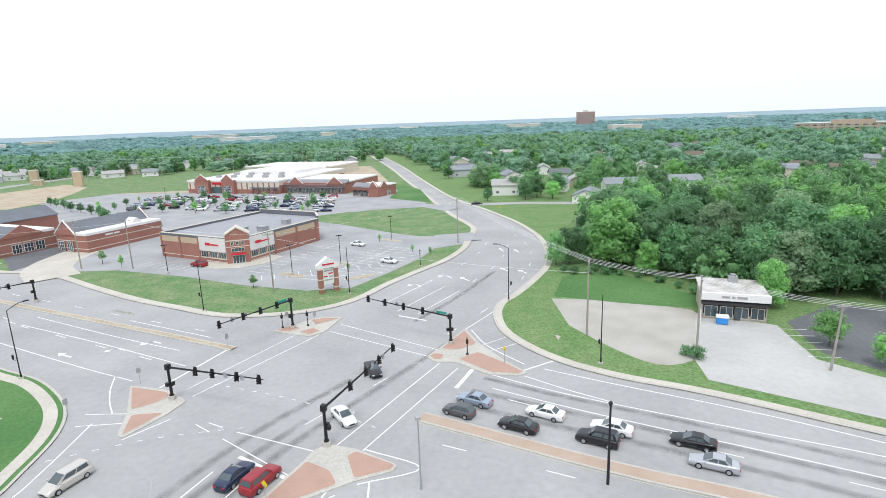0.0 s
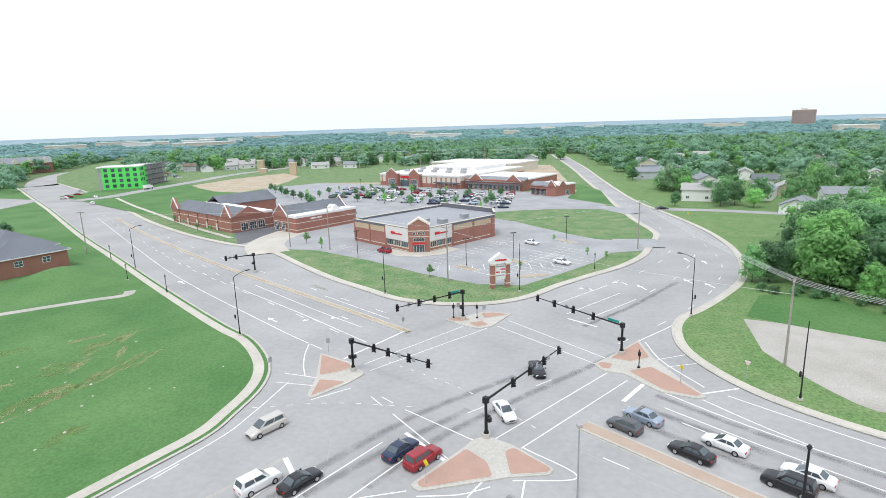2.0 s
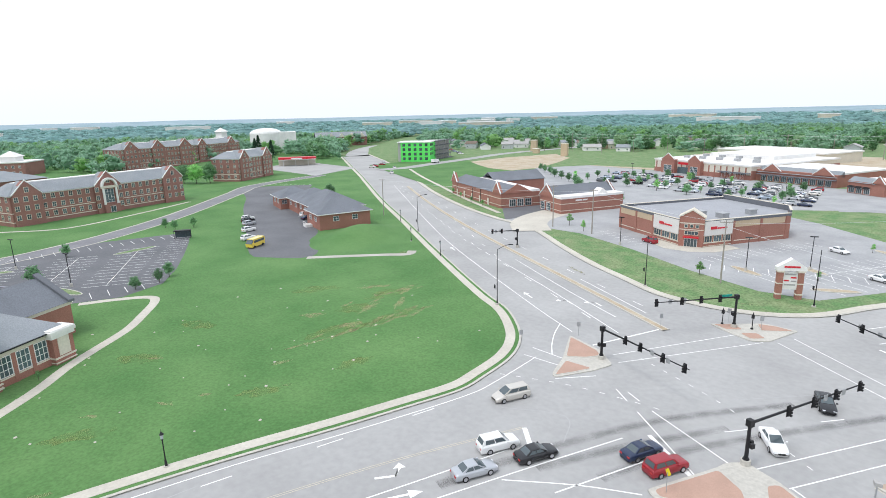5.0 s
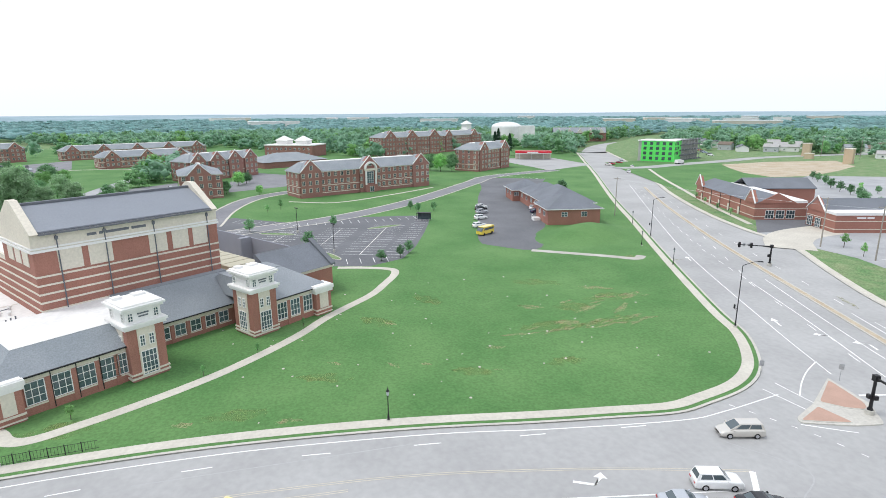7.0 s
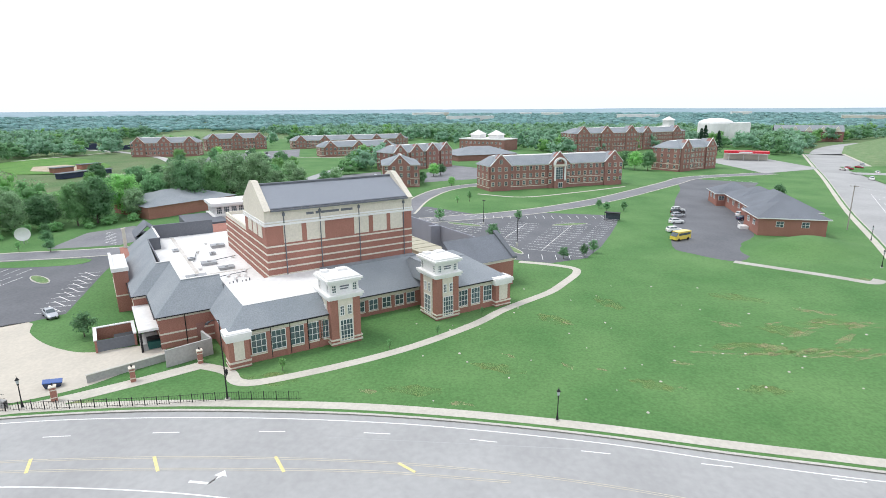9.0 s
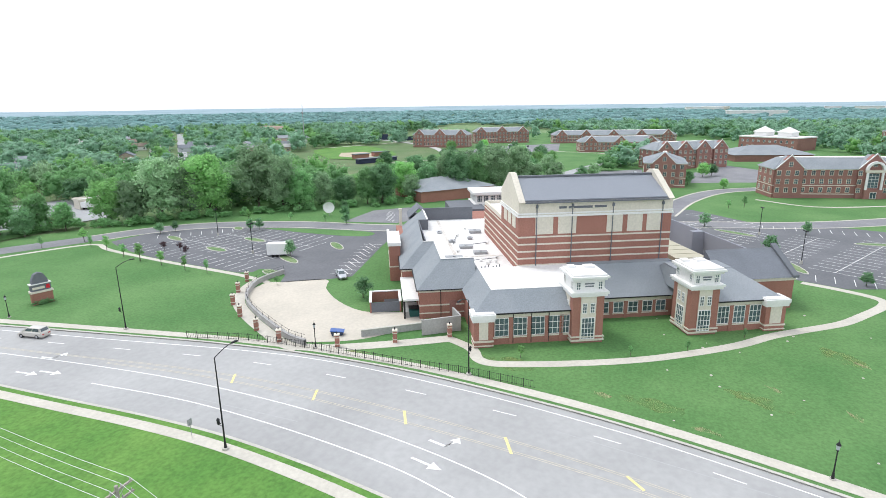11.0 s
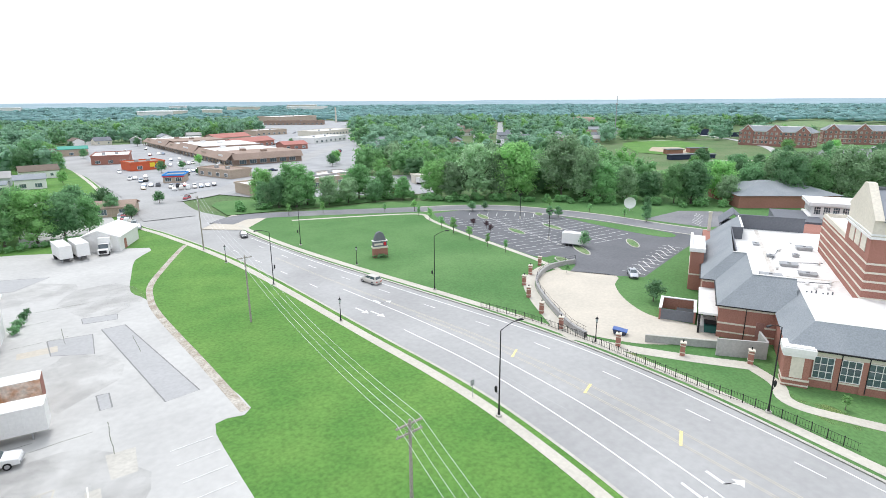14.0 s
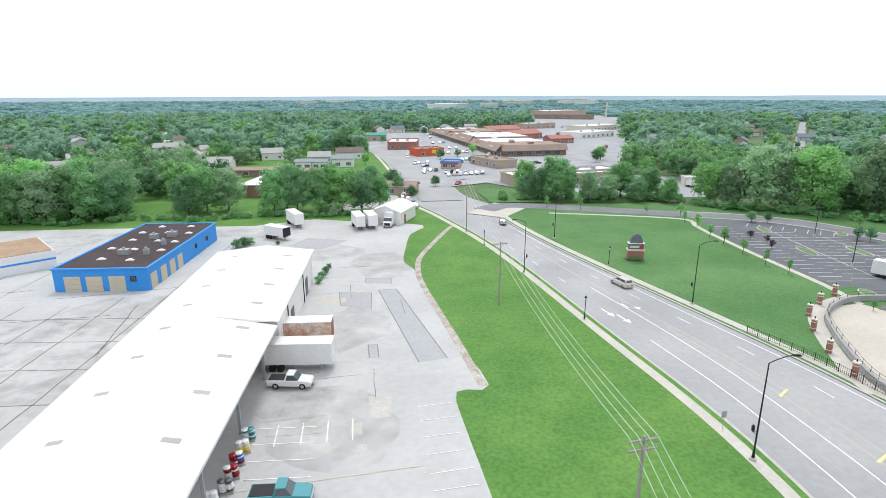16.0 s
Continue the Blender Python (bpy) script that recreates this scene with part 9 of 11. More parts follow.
Q = "waiting in the queue at the crossing"
for kind, colour, x, y, rz, lb in (
        ("sedan", "blue_silver", 3.2, 65.9, 147, "pale blue silver sedan " + Q), ("hatchback", "grey", 1.1, 63.2, 149, "dark grey hatchback " + Q), ("sedan", "white", 11.7, 62.0, 149, "white sedan " + Q), ("sedan", "black", 8.0, 59.4, 149, "black sedan " + Q),
        ("sedan", "white", 18.7, 58.1, 151, "white sedan " + Q), ("suv", "black", 16.5, 56.0, 151, "black crossover " + Q), ("sedan", "black", 26.7, 54.8, 152, "black sedan " + Q), ("sedan", "silver", 27.1, 50.8, 152, "older silver sedan " + Q),
        ("sedan", "navy", -22.8, 51.5, 70, "dark blue sedan " + Q), ("suv", "red", -19.8, 50.6, 66, "dark red four by four " + Q), ("sedan", "black", -30.7, 43.4, 68, "black sedan " + Q), ("suv", "white", -34.8, 42.0, 66, "white crossover " + Q), ("sedan", "silver", -33.6, 36.8, 68, "silver sedan " + Q),
        ("sedan", "black", -11.2, 76.0, -68, "black sedan crossing the junction"), ("sedan", "white", -13.3, 62.8, -56, "white sedan turning through the junction"), ("minivan", "champagne", -49.6, -96.5, -78, "champagne minivan driving along the curved road"), ("minivan", "champagne", -40.6, 51.6, 248, "champagne minivan turning into the curved road")):
    car(kind, colour, x, y, rz, lb)
for kind, colour, x, y, rz, lb in (
        ("suv", "red", -66, 144.6, 158, "dark red car parked outside the drugstore"), ("sedan", "white", -26, 163.2, -30, "white car parked in the drugstore lot"), ("sedan", "white", -14.6, 141, -30, "white car parked in the drugstore lot"),
        ("sedan", "silver", -95.6, -67.6, 45, "silver sedan parked beside the service drive"),
        ("suv", "white", -157.9, 73, 100, "white van parked in the house yard"), ("suv", "silver", -180, 84, 100, "silver car parked in the house yard"), ("suv", "black", -186, 86.5, 100, "black car parked in the house yard"), ("suv", "white", -190, 88.5, 100, "white car parked in the house yard"), ("suv", "white", -170, 79, 100, "white car parked in the house yard"), ("sedan", "navy", -174, 103, 100, "dark blue car parked by the brick house"), ("suv", "white", -180, 106, 100, "white pickup parked by the brick house"),
        ("suv", "black", 74, 86, 60, "black car parked in the neighbouring lot"), ("sedan", "grey", 79, 84, 60, "grey car parked in the neighbouring lot")):
    car(kind, colour, x, y, rz, lb, 0.17)
for kind, colour, x, y, rz in (("sedan", "black", 14.5, 238, 15), ("suv", "white", -270, 222, 150), ("sedan", "white", -296, 246, 150), ("sedan", "grey", -40, -152, 80), ("sedan", "tan", -30, -262, 90), ("suv", "white", -28, -330, 92), ("sedan", "red", -40, -226, 60), ("sedan", "silver", -340, 272, 150)):
    car(kind, colour, x, y, rz, f"{colour} {kind} driving on the far road", 0.02)
rng = random.Random(4)
COL = ["white", "silver", "black", "grey", "navy", "red", "champagne", "white", "silver", "blue_silver"]


def parked(p, q, rz, n, fill, z=0.17):
    for k in range(n):
        if rng.random() < fill * 0.92:
            c = Vector(p).lerp(Vector(q), (k + 0.5) / n)
            col = rng.choice(COL)
            kind = rng.choice(["sedan", "suv", "sedan", "minivan"])
            car(kind, col, c.x, c.y, rz + rng.choice((0, 180)), f"{col.replace('_', ' ')} {kind} parked in the large far lot", z, False)


for k in range(7):
    for o in (-2.6, 2.6):
        parked((-52 - 15 * k + o, 232 + 4 * k), (-58 - 16.5 * k + o, 280 + 4 * k), 5, 17, 0.62 if k > 0 else 0.3)
for k, (a, b, n, f) in enumerate((((-36, -250), (-58, -255), 8, 0.95), ((-36, -258), (-56, -263), 7, 0.7), ((-30, -270), (-38, -268), 3, 0.9), ((-29, -284), (-38, -290), 4, 0.9), ((-28, -297), (-40, -304), 5, 0.8), ((-56, -310), (-72, -318), 6, 0.7), ((-54, -348), (-72, -354), 7, 0.6), ((-52, -376), (-70, -384), 7, 0.5), ((-48, -420), (-66, -430), 6, 0.5), ((-44, -470), (-62, -480), 6, 0.5), ((-80, -204), (-118, -192), 9, 0.45), ((-18, -178), (-15, -200), 6, 0.9), ((-150, -340), (-176, -380), 8, 0.5),
                                  ((-310, 236), (-330, 270), 6, 0.6), ((-300, -30), (-340, 10), 9, 0.4),) + (((-360, 180), (-420, 150), 12, 0.5), ((-340, 360), (-420, 420), 10, 0.6), ((-205, -470), (-240, -560), 14, 0.5), ((-215, -600), (-270, -650), 12, 0.5), ((-390, -150), (-440, -120), 12, 0.4), ((-420, -160), (-470, -130), 12, 0.3))):
    parked(a, b, 80 if k < 13 else 20, n, f)

# yellow bus, box truck, pickups, trailers
yb = thing("shuttle_bus", -147.8, 70.2, 0.16, -62, "small yellow shuttle bus parked in the house yard", "bus")
part("body", Shape().add([(-3, -1.1, 0.4), (3, -1.1, 0.4), (3, 1.1, 0.4), (-3, 1.1, 0.4), (-3, -1.1, 2.4), (2.2, -1.1, 2.4), (2.2, 1.1, 2.4), (-3, 1.1, 2.4), (3, -1.1, 1.3), (3, 1.1, 1.3)], [(3, 2, 1, 0), (0, 1, 8, 5, 4), (3, 7, 6, 9, 2), (1, 2, 9, 8), (4, 7, 3, 0)]), PAINT["yellow"], yb)
part("roof_panel", Shape().box(-3.02, -1.12, 2.4, 2.22, 1.12, 2.55), PAINT["yellow"], yb)
part("window_band", Shape().box(-2.7, -1.13, 1.5, 2.0, 1.13, 2.15), CAR_GLASS, yb)
part("windscreen", Shape().add([(2.22, -1, 2.3), (2.22, 1, 2.3), (2.98, 1, 1.35), (2.98, -1, 1.35)], [(0, 3, 2, 1)]), CAR_GLASS, yb)
for sx in (-1.9, 1.9):
    for sy in (-1.0, 1.0):
        part("wheel", Shape().tube((sx, sy - 0.13, 0.4), (sx, sy + 0.13, 0.4), 0.4, n=12), TYRE, yb)
bx = thing("box_trailer", -104.4, -92.0, 0.16, 118, "white box trailer standing in the car park", "trailer")
part("box", Shape().box(-2.6, -1.2, 0.7, 2.6, 1.2, 3.4), WHITE, bx)
part("skirt", Shape().box(-2.6, -1.15, 0.5, 2.6, 1.15, 0.7), GREY_WALL, bx)
for sx in (-1.2, -0.3):
    for sy in (-1.05, 1.05):
        part("wheel", Shape().tube((sx, sy - 0.12, 0.4), (sx, sy + 0.12, 0.4), 0.4, n=12), TYRE, bx)


def pickup(colour, x, y, rz, label):
    t = thing("pickup_truck", x, y, 0.17, rz, label, "truck")
    s = Shape()
    st = [(-2.8, 0.75, 0.9), (-2.75, 1.15, 0.97), (0.35, 1.18, 0.98), (1.1, 1.18, 0.98), (2.3, 1.1, 0.95), (2.75, 1.0, 0.9), (2.85, 0.7, 0.85)]
    for px, z, hw in st:
        s.v += [(px, -hw, 0.42), (px, -hw, z - 0.08), (px, -hw * 0.93, z), (px, hw * 0.93, z), (px, hw, z - 0.08), (px, hw, 0.42)]
    for i in range(len(st) - 1):
        s.f += [(i * 6 + j, i * 6 + (j + 1) % 6, (i + 1) * 6 + (j + 1) % 6, (i + 1) * 6 + j) for j in range(6)]
    s.f += [tuple(reversed(range(6))), tuple(range((len(st) - 1) * 6, len(st) * 6))]
    part("body", s, PAINT[colour], t)
    part("bed", Shape().box(-2.65, -0.8, 1.16, -0.5, 0.8, 1.2), BLACK, t, "dark open load bed")
    part("glass_cabin", Shape().add([(-0.45, -0.9, 1.15), (1.25, -0.88, 1.15), (1.25, 0.88, 1.15), (-0.45, 0.9, 1.15), (-0.25, -0.72, 1.8), (0.6, -0.72, 1.8), (0.6, 0.72, 1.8), (-0.25, 0.72, 1.8)], [(4, 5, 6, 7), (0, 1, 5, 4), (1, 2, 6, 5), (2, 3, 7, 6), (3, 0, 4, 7)]), CAR_GLASS, t)
    part("roof_panel", Shape().box(-0.32, -0.75, 1.78, 0.66, 0.75, 1.88).tube((-0.45, -0.88, 1.15), (-0.25, -0.7, 1.8), 0.1, n=5).tube((-0.45, 0.88, 1.15), (-0.25, 0.7, 1.8), 0.1, n=5), PAINT[colour], t)
    part("bumper", Shape().box(2.72, -0.85, 0.5, 2.95, 0.85, 0.75).box(-2.95, -0.85, 0.5, -2.75, 0.85, 0.72), STEEL, t)
    part("tail_light", Shape().box(-2.84, -0.93, 0.8, -2.78, -0.75, 1.05).box(-2.84, 0.75, 0.8, -2.78, 0.93, 1.05), TAIL, t)
    for sx in (-1.65, 1.75):
        for sy in (-0.87, 0.87):
            w = part("wheel", Shape().tube((sx, sy - 0.13, 0.4), (sx, sy + 0.13, 0.4), 0.4, n=14), TYRE, t)
            part("rim", Shape().tube((sx, sy + 0.12 * (1 if sy > 0 else -1), 0.4), (sx, sy + 0.15 * (1 if sy > 0 else -1), 0.4), 0.24, n=10), RIM, w)
    return t


pickup("white", 9.9, -65.9, 170, "white pickup truck parked by the trailers")
pickup("teal", 8.4, -44.6, 175, "teal pickup truck parked in the yard")


def trailer(x, y, rz, L, label, side=WHITE, doors=WHITE, top=4.0):
    t = thing("semi_trailer", x, y, 0.16, rz, label, "trailer")
    part("box", Shape().box(0, -1.3, 1.1, L, 1.3, top), side, t)
    part("roof_panel", Shape().box(-0.03, -1.33, top, L + 0.03, 1.33, top + 0.08), ROOF_W, t)
    part("frame_rail", Shape().box(0.2, -0.6, 0.85, L - 0.2, 0.6, 1.1), BLACK, t)
    part("end_door", Shape().box(L, -1.25, 1.15, L + 0.05, 1.25, top - 0.05), doors, t)
    part("landing_leg", Shape().box(L - 1.6, -0.8, 0, L - 1.45, -0.65, 0.9).box(L - 1.6, 0.65, 0, L - 1.45, 0.8, 0.9), STEEL, t)
    ribs = Shape()
    for k in range(int(L / 0.6)):
        ribs.box(0.3 + 0.6 * k, -1.325, 1.15, 0.34 + 0.6 * k, 1.325, top - 0.05)
    part("side_ribs", ribs, side, t)
    for sx in (1.0, 2.1):
        for sy in (-1.05, 1.05):
            part("wheel", Shape().tube((sx, sy - 0.22, 0.5), (sx, sy + 0.22, 0.5), 0.5, n=12), TYRE, t)
    return t


trailer(13.6, -71.2, 174, 9, "white semi trailer backed to the dock")
trailer(14.0, -78.4, 176, 9, "old white trailer with rusty orange panels", mat("rusty_white_panel", (0.68, 0.6, 0.53), 0.7, 0.2, 1.5, 3.0, 0.0, col2=(0.5, 0.24, 0.12)), BRICK)
trailer(20.6, -163, 112, 9, "white trailer parked at the yard edge")
# Black end panel stands in for the shaded inside of the open box.
trailer(24.5, -146, 140, 7, "white trailer with open dark back", WHITE, BLACK, 3.4)
for x, y in ((-1.6, -157.6), (1.8, -157)):
    trailer(x, y, 100, 8, "white trailer parked before the hedge")
tr = thing("box_truck", -7.4, -153.4, 0.16, 75, "white delivery truck facing the yard", "truck")
part("box", Shape().box(-7, -1.25, 1.0, -0.4, 1.25, 3.9), WHITE, tr)
part("cab", Shape().add([(-0.2, -1.15, 0.5), (2.2, -1.15, 0.5), (2.2, 1.15, 0.5), (-0.2, 1.15, 0.5), (-0.2, -1.1, 2.7), (0.9, -1.1, 2.7), (0.9, 1.1, 2.7), (-0.2, 1.1, 2.7), (2.2, -1.1, 1.5), (2.2, 1.1, 1.5), (1.2, -1.1, 1.7), (1.2, 1.1, 1.7)], [(3, 2, 1, 0), (4, 5, 6, 7), (0, 1, 8, 10, 5, 4), (3, 7, 6, 11, 9, 2), (1, 2, 9, 8), (8, 9, 11, 10), (0, 4, 7, 3)]), WHITE, tr)
part("windscreen", Shape().add([(0.92, -1, 2.6), (0.92, 1, 2.6), (1.2, 1, 1.75), (1.2, -1, 1.75)], [(0, 3, 2, 1)]), CAR_GLASS, tr)
part("grille", Shape().box(2.2, -0.8, 0.7, 2.26, 0.8, 1.4), BLACK, tr)
for sx in (-5, 1.2):
    for sy in (-1.0, 1.0):
        part("wheel", Shape().tube((sx, sy - 0.15, 0.5), (sx, sy + 0.15, 0.5), 0.5, n=12), TYRE, tr)
# bagged goods under the dock canopy
rng = random.Random(8)
for x, y, cols in ((13.6, -46.6, ("white", "grey")), (13.5, -48.6, ("white", "red")), (13.4, -50.6, ("red", "blue", "white")), (13.2, -52.6, ("yellow", "white")), (13.0, -54.8, ("teal", "white")), (14.6, -45, ("white",))):
    st_ = thing("bag_stack", x, y, 0.16, rng.uniform(0, 40), "pallet stack of " + " and ".join(cols) + " plastic bags", "bags")
    part("pallet", Shape().box(-0.6, -0.6, 0, 0.6, 0.6, 0.14), WOOD_POLE, st_)
    for k in range(6):
        for j in range(2):
            part("bag", Shape().ball((0.02 * k - 0.3 + 0.6 * j, 0, 0.26 + 0.2 * k), 0.42, 8, 5, 0.32), PAINT[rng.choice(cols)], st_)

sk = thing("waste_skip", -69.0, -50.2, 0.16, 120, "small blue steel skip beside the yard gate", "skip")
sk.matrix_basis = pose(-69.0, -50.2, 0.16, 0, 0, 120) @ Matrix.Diagonal((0.72, 0.72, 0.72, 1))
part("tub", Shape().add([(-1.2, -0.8, 0.15), (1.2, -0.8, 0.15), (1.2, 0.8, 0.15), (-1.2, 0.8, 0.15), (-1.5, -0.95, 1.3), (1.5, -0.95, 0.9), (1.5, 0.95, 0.9), (-1.5, 0.95, 1.3)], [(3, 2, 1, 0), (0, 1, 5, 4), (1, 2, 6, 5), (2, 3, 7, 6), (3, 0, 4, 7)]), PAINT["navy"], sk)
part("lid", Shape().add([(-1.55, -1, 1.3), (1.55, -1, 0.9), (1.55, 1, 0.9), (-1.55, 1, 1.3), (-1.5, -0.9, 1.42), (1.5, -0.9, 1.0), (1.5, 0.9, 1.0), (-1.5, 0.9, 1.42)], [(4, 5, 6, 7), (0, 1, 5, 4), (1, 2, 6, 5), (2, 3, 7, 6), (3, 0, 4, 7)]), PAINT["blue"], sk, "blue lid")
plaza = random.Random(44)
for k in range(34):
    u = plaza.random()
    x, y = (-70 - 95 * u + plaza.uniform(-22, 22), -300 - 190 * u + plaza.uniform(-26, 26)) if k < 24 else (-400 - 9 * (k - 24), -122 - 3.2 * (k - 24))
    car(plaza.choice(("sedan", "suv", "sedan", "minivan")), plaza.choice(("white", "silver", "grey", "black", "red", "navy")), x, y, plaza.choice((55, 145, 235)), "", 0.2, False)
# red tipper truck and a van in the yard behind the hedge
for nm, x, y, rz, pm, lb in (("dump_truck", -111, -186, 200, PAINT["red"], "red dump truck parked in the yard"), ("box_truck", -134, -204, 190, WHITE, "white box truck in the yard"), ("box_truck", -300, 290, 100, WHITE, "white box truck on the site road"), ("box_truck", -122, -333, 150, WHITE, "white trailer truck behind the mall"), ("box_truck", -128, -341, 150, WHITE, "white trailer truck behind the mall")):
    t = thing(nm, x, y, 0.16, rz, lb, "truck")
    part("box", Shape().box(-5, -1.25, 0.9, 0, 1.25, 2.9), pm, t)
    part("cab", Shape().add([(0.2, -1.1, 0.5), (2.2, -1.1, 0.5), (2.2, 1.1, 0.5), (0.2, 1.1, 0.5), (0.2, -1.1, 2.5), (1.3, -1.1, 2.5), (1.3, 1.1, 2.5), (0.2, 1.1, 2.5), (2.2, -1.1, 1.5), (2.2, 1.1, 1.5)], [(3, 2, 1, 0), (4, 5, 6, 7), (0, 1, 8, 5, 4), (3, 7, 6, 9, 2), (1, 2, 9, 8), (0, 4, 7, 3)]), pm, t)
    part("windscreen", Shape().add([(1.34, -1, 2.42), (1.34, 1, 2.42), (2.2, 1, 1.56), (2.2, -1, 1.56)], [(0, 3, 2, 1)]), CAR_GLASS, t)
    for sx in (-4, -2.8, 1.2):
        for sy in (-1.0, 1.0):
            part("wheel", Shape().tube((sx, sy - 0.15, 0.5), (sx, sy + 0.15, 0.5), 0.5, n=10), TYRE, t)

# ---- trees ----
LEAF = leafy(mat("broad_leaves", (0.15, 0.275, 0.125), 0.8, 0.15, 9.0, 1.5, 0.0, col2=(0.105, 0.215, 0.09), island=0.16, each=0.3, spec=0.15), 0.95)
LEAF_LIGHT = leafy(mat("young_leaves", (0.165, 0.3, 0.115), 0.8, 0.15, 6.0, 1.5, 0.0, col2=(0.13, 0.25, 0.092), island=0.16, each=0.3, spec=0.15), 1.0)
LEAF_GREY = leafy(mat("willow_leaves", (0.19, 0.275, 0.165), 0.8, 0.15, 6.0, 1.5, 0.0, col2=(0.142, 0.222, 0.125), island=0.16, each=0.3, spec=0.15), 1.0)
LEAF_DEEP = leafy(mat("deep_green_leaves", (0.112, 0.205, 0.105), 0.8, 0.15, 9.0, 1.5, 0.0, col2=(0.08, 0.165, 0.08), island=0.16, each=0.3, spec=0.15), 0.9)
# Next two canopy colours carry distance haze: bluer and paler than near leaves.
LEAF_FAR_HAZED = leafy(mat("hazed_wood_canopy", (0.172, 0.275, 0.19), 0.85, 0.12, 40.0, 0.6, 0.0, col2=(0.122, 0.215, 0.148), island=0.12, spec=0.1), 0.95)
LEAF_DISTANT_HAZED = leafy(mat("hazed_distant_canopy", (0.175, 0.275, 0.27), 0.9, 0.1, 90.0, 0.1, 0.0, col2=(0.135, 0.23, 0.228), island=0.2, spec=0.05), 0.95)
NEEDLE = mat("dark_needles", (0.035, 0.075, 0.045), 0.85, 0.2, 3.0, 2.0, 0.0, island=0.4, spec=0.1)
PLUM = mat("plum_leaves", (0.1, 0.062, 0.07), 0.8, 0.2, 3.0, 2.0, 0.0, island=0.4, spec=0.1)
BARK = mat("grey_bark", (0.13, 0.11, 0.09), 0.95, 0.2, 1.0, 6.0, 0.01)


def crown_arrays(seed, h, r, low, blobs, cards, size, core=0.0, squash=0.75, seg=(6, 4), inner=(0.25, 0.5, 0.74), loose=0.38):
    """Points and quads of a crown: leaf sprays over a cluster of uneven lobes."""
    g = np.random.RandomState(seed)
    def girth(f):
        return r * math.sin(math.pi * min(0.97, 0.1 + 0.85 * f ** 0.85)) ** 0.6

    lobes = [(np.array([0, 0, low + (h - low) * f]), girth(f) * 0.66) for f in inner]
    for k in range(blobs):
        a, f = 2 * np.pi * k * 0.618 + g.rand() * 0.8, 0.14 + 0.74 * (k + 0.5) / blobs + g.uniform(-0.04, 0.04)
        q = girth(f) * g.uniform(0.5, 0.72)
        lobes.append((np.array([np.cos(a) * q, np.sin(a) * q, low + (h - low) * f]), girth(f) * g.uniform(0.3, 0.46) + 0.05 * r))
    vs, fs = [], []
    w = np.array([q[1] ** 2 for q in lobes])
    for k in range(cards):
        c, rr = lobes[g.choice(len(lobes), p=w / w.sum())]
        d = g.normal(size=3)
        d /= np.linalg.norm(d)
        d[2] = abs(d[2]) if g.rand() < 0.45 else d[2]
        p = c + d * rr * (0.62 + 0.52 * g.rand() ** 0.7) * np.array([1, 1, squash + 0.15])
        nrm = d + np.array([0, 0, 0.35]) + g.normal(size=3) * loose
        nrm /= np.linalg.norm(nrm)
        t1 = np.cross(nrm, g.normal(size=3))
        t1 /= np.linalg.norm(t1)
        t2 = np.cross(nrm, t1)
        s = size * g.uniform(0.55, 1.25)
        n = len(vs)
        vs += [p - t1 * s * 0.5, p + t2 * s * 0.36 + nrm * s * 0.12, p + t1 * s * 0.5, p - t2 * s * 0.36 + nrm * s * 0.1]
        fs.append((n, n + 1, n + 2, n + 3))
    if core:
        for c, rr in lobes:
            b = Shape().ball(tuple(c), rr * core, *seg, squash + 0.1)
            n = len(vs)
            vs += [np.array(q) for q in b.v]
            fs += [tuple(n + i for i in q) for q in b.f]
    return np.array(vs), fs


def tree_thing(seed, h, r, low, material, label, cards=900, size=0.85, blobs=9):
    t = thing("tree", 0, 0, 0, 0, label, "tree", "trees")
    g = random.Random(seed)
    s = Shape().tube((0, 0, -0.2), (0.1, 0, low + 0.5), 0.022 * h, 0.014 * h, 7).tube((0.1, 0, low + 0.5), (0, 0.1, h * 0.8), 0.014 * h, 0.004 * h, 6)
    for k in range(6):
        a = 2 * math.pi * k / 6 + g.random()
        z = low + (h - low) * g.uniform(0.0, 0.45)
        s.tube((0.05, 0, z), (math.cos(a) * r * 0.6, math.sin(a) * r * 0.6, z + (h - low) * 0.28), 0.007 * h, 0.002 * h, 5)
    part("trunk", s, BARK, t)
    vs, fs = crown_arrays(seed, h, r, low, blobs, cards, size, 0.56)
    me = bpy.data.meshes.new("crown")
    me.from_pydata([tuple(v) for v in vs], [], fs)
    me.materials.append(material)
    part("crown", me, None, t)
    return t


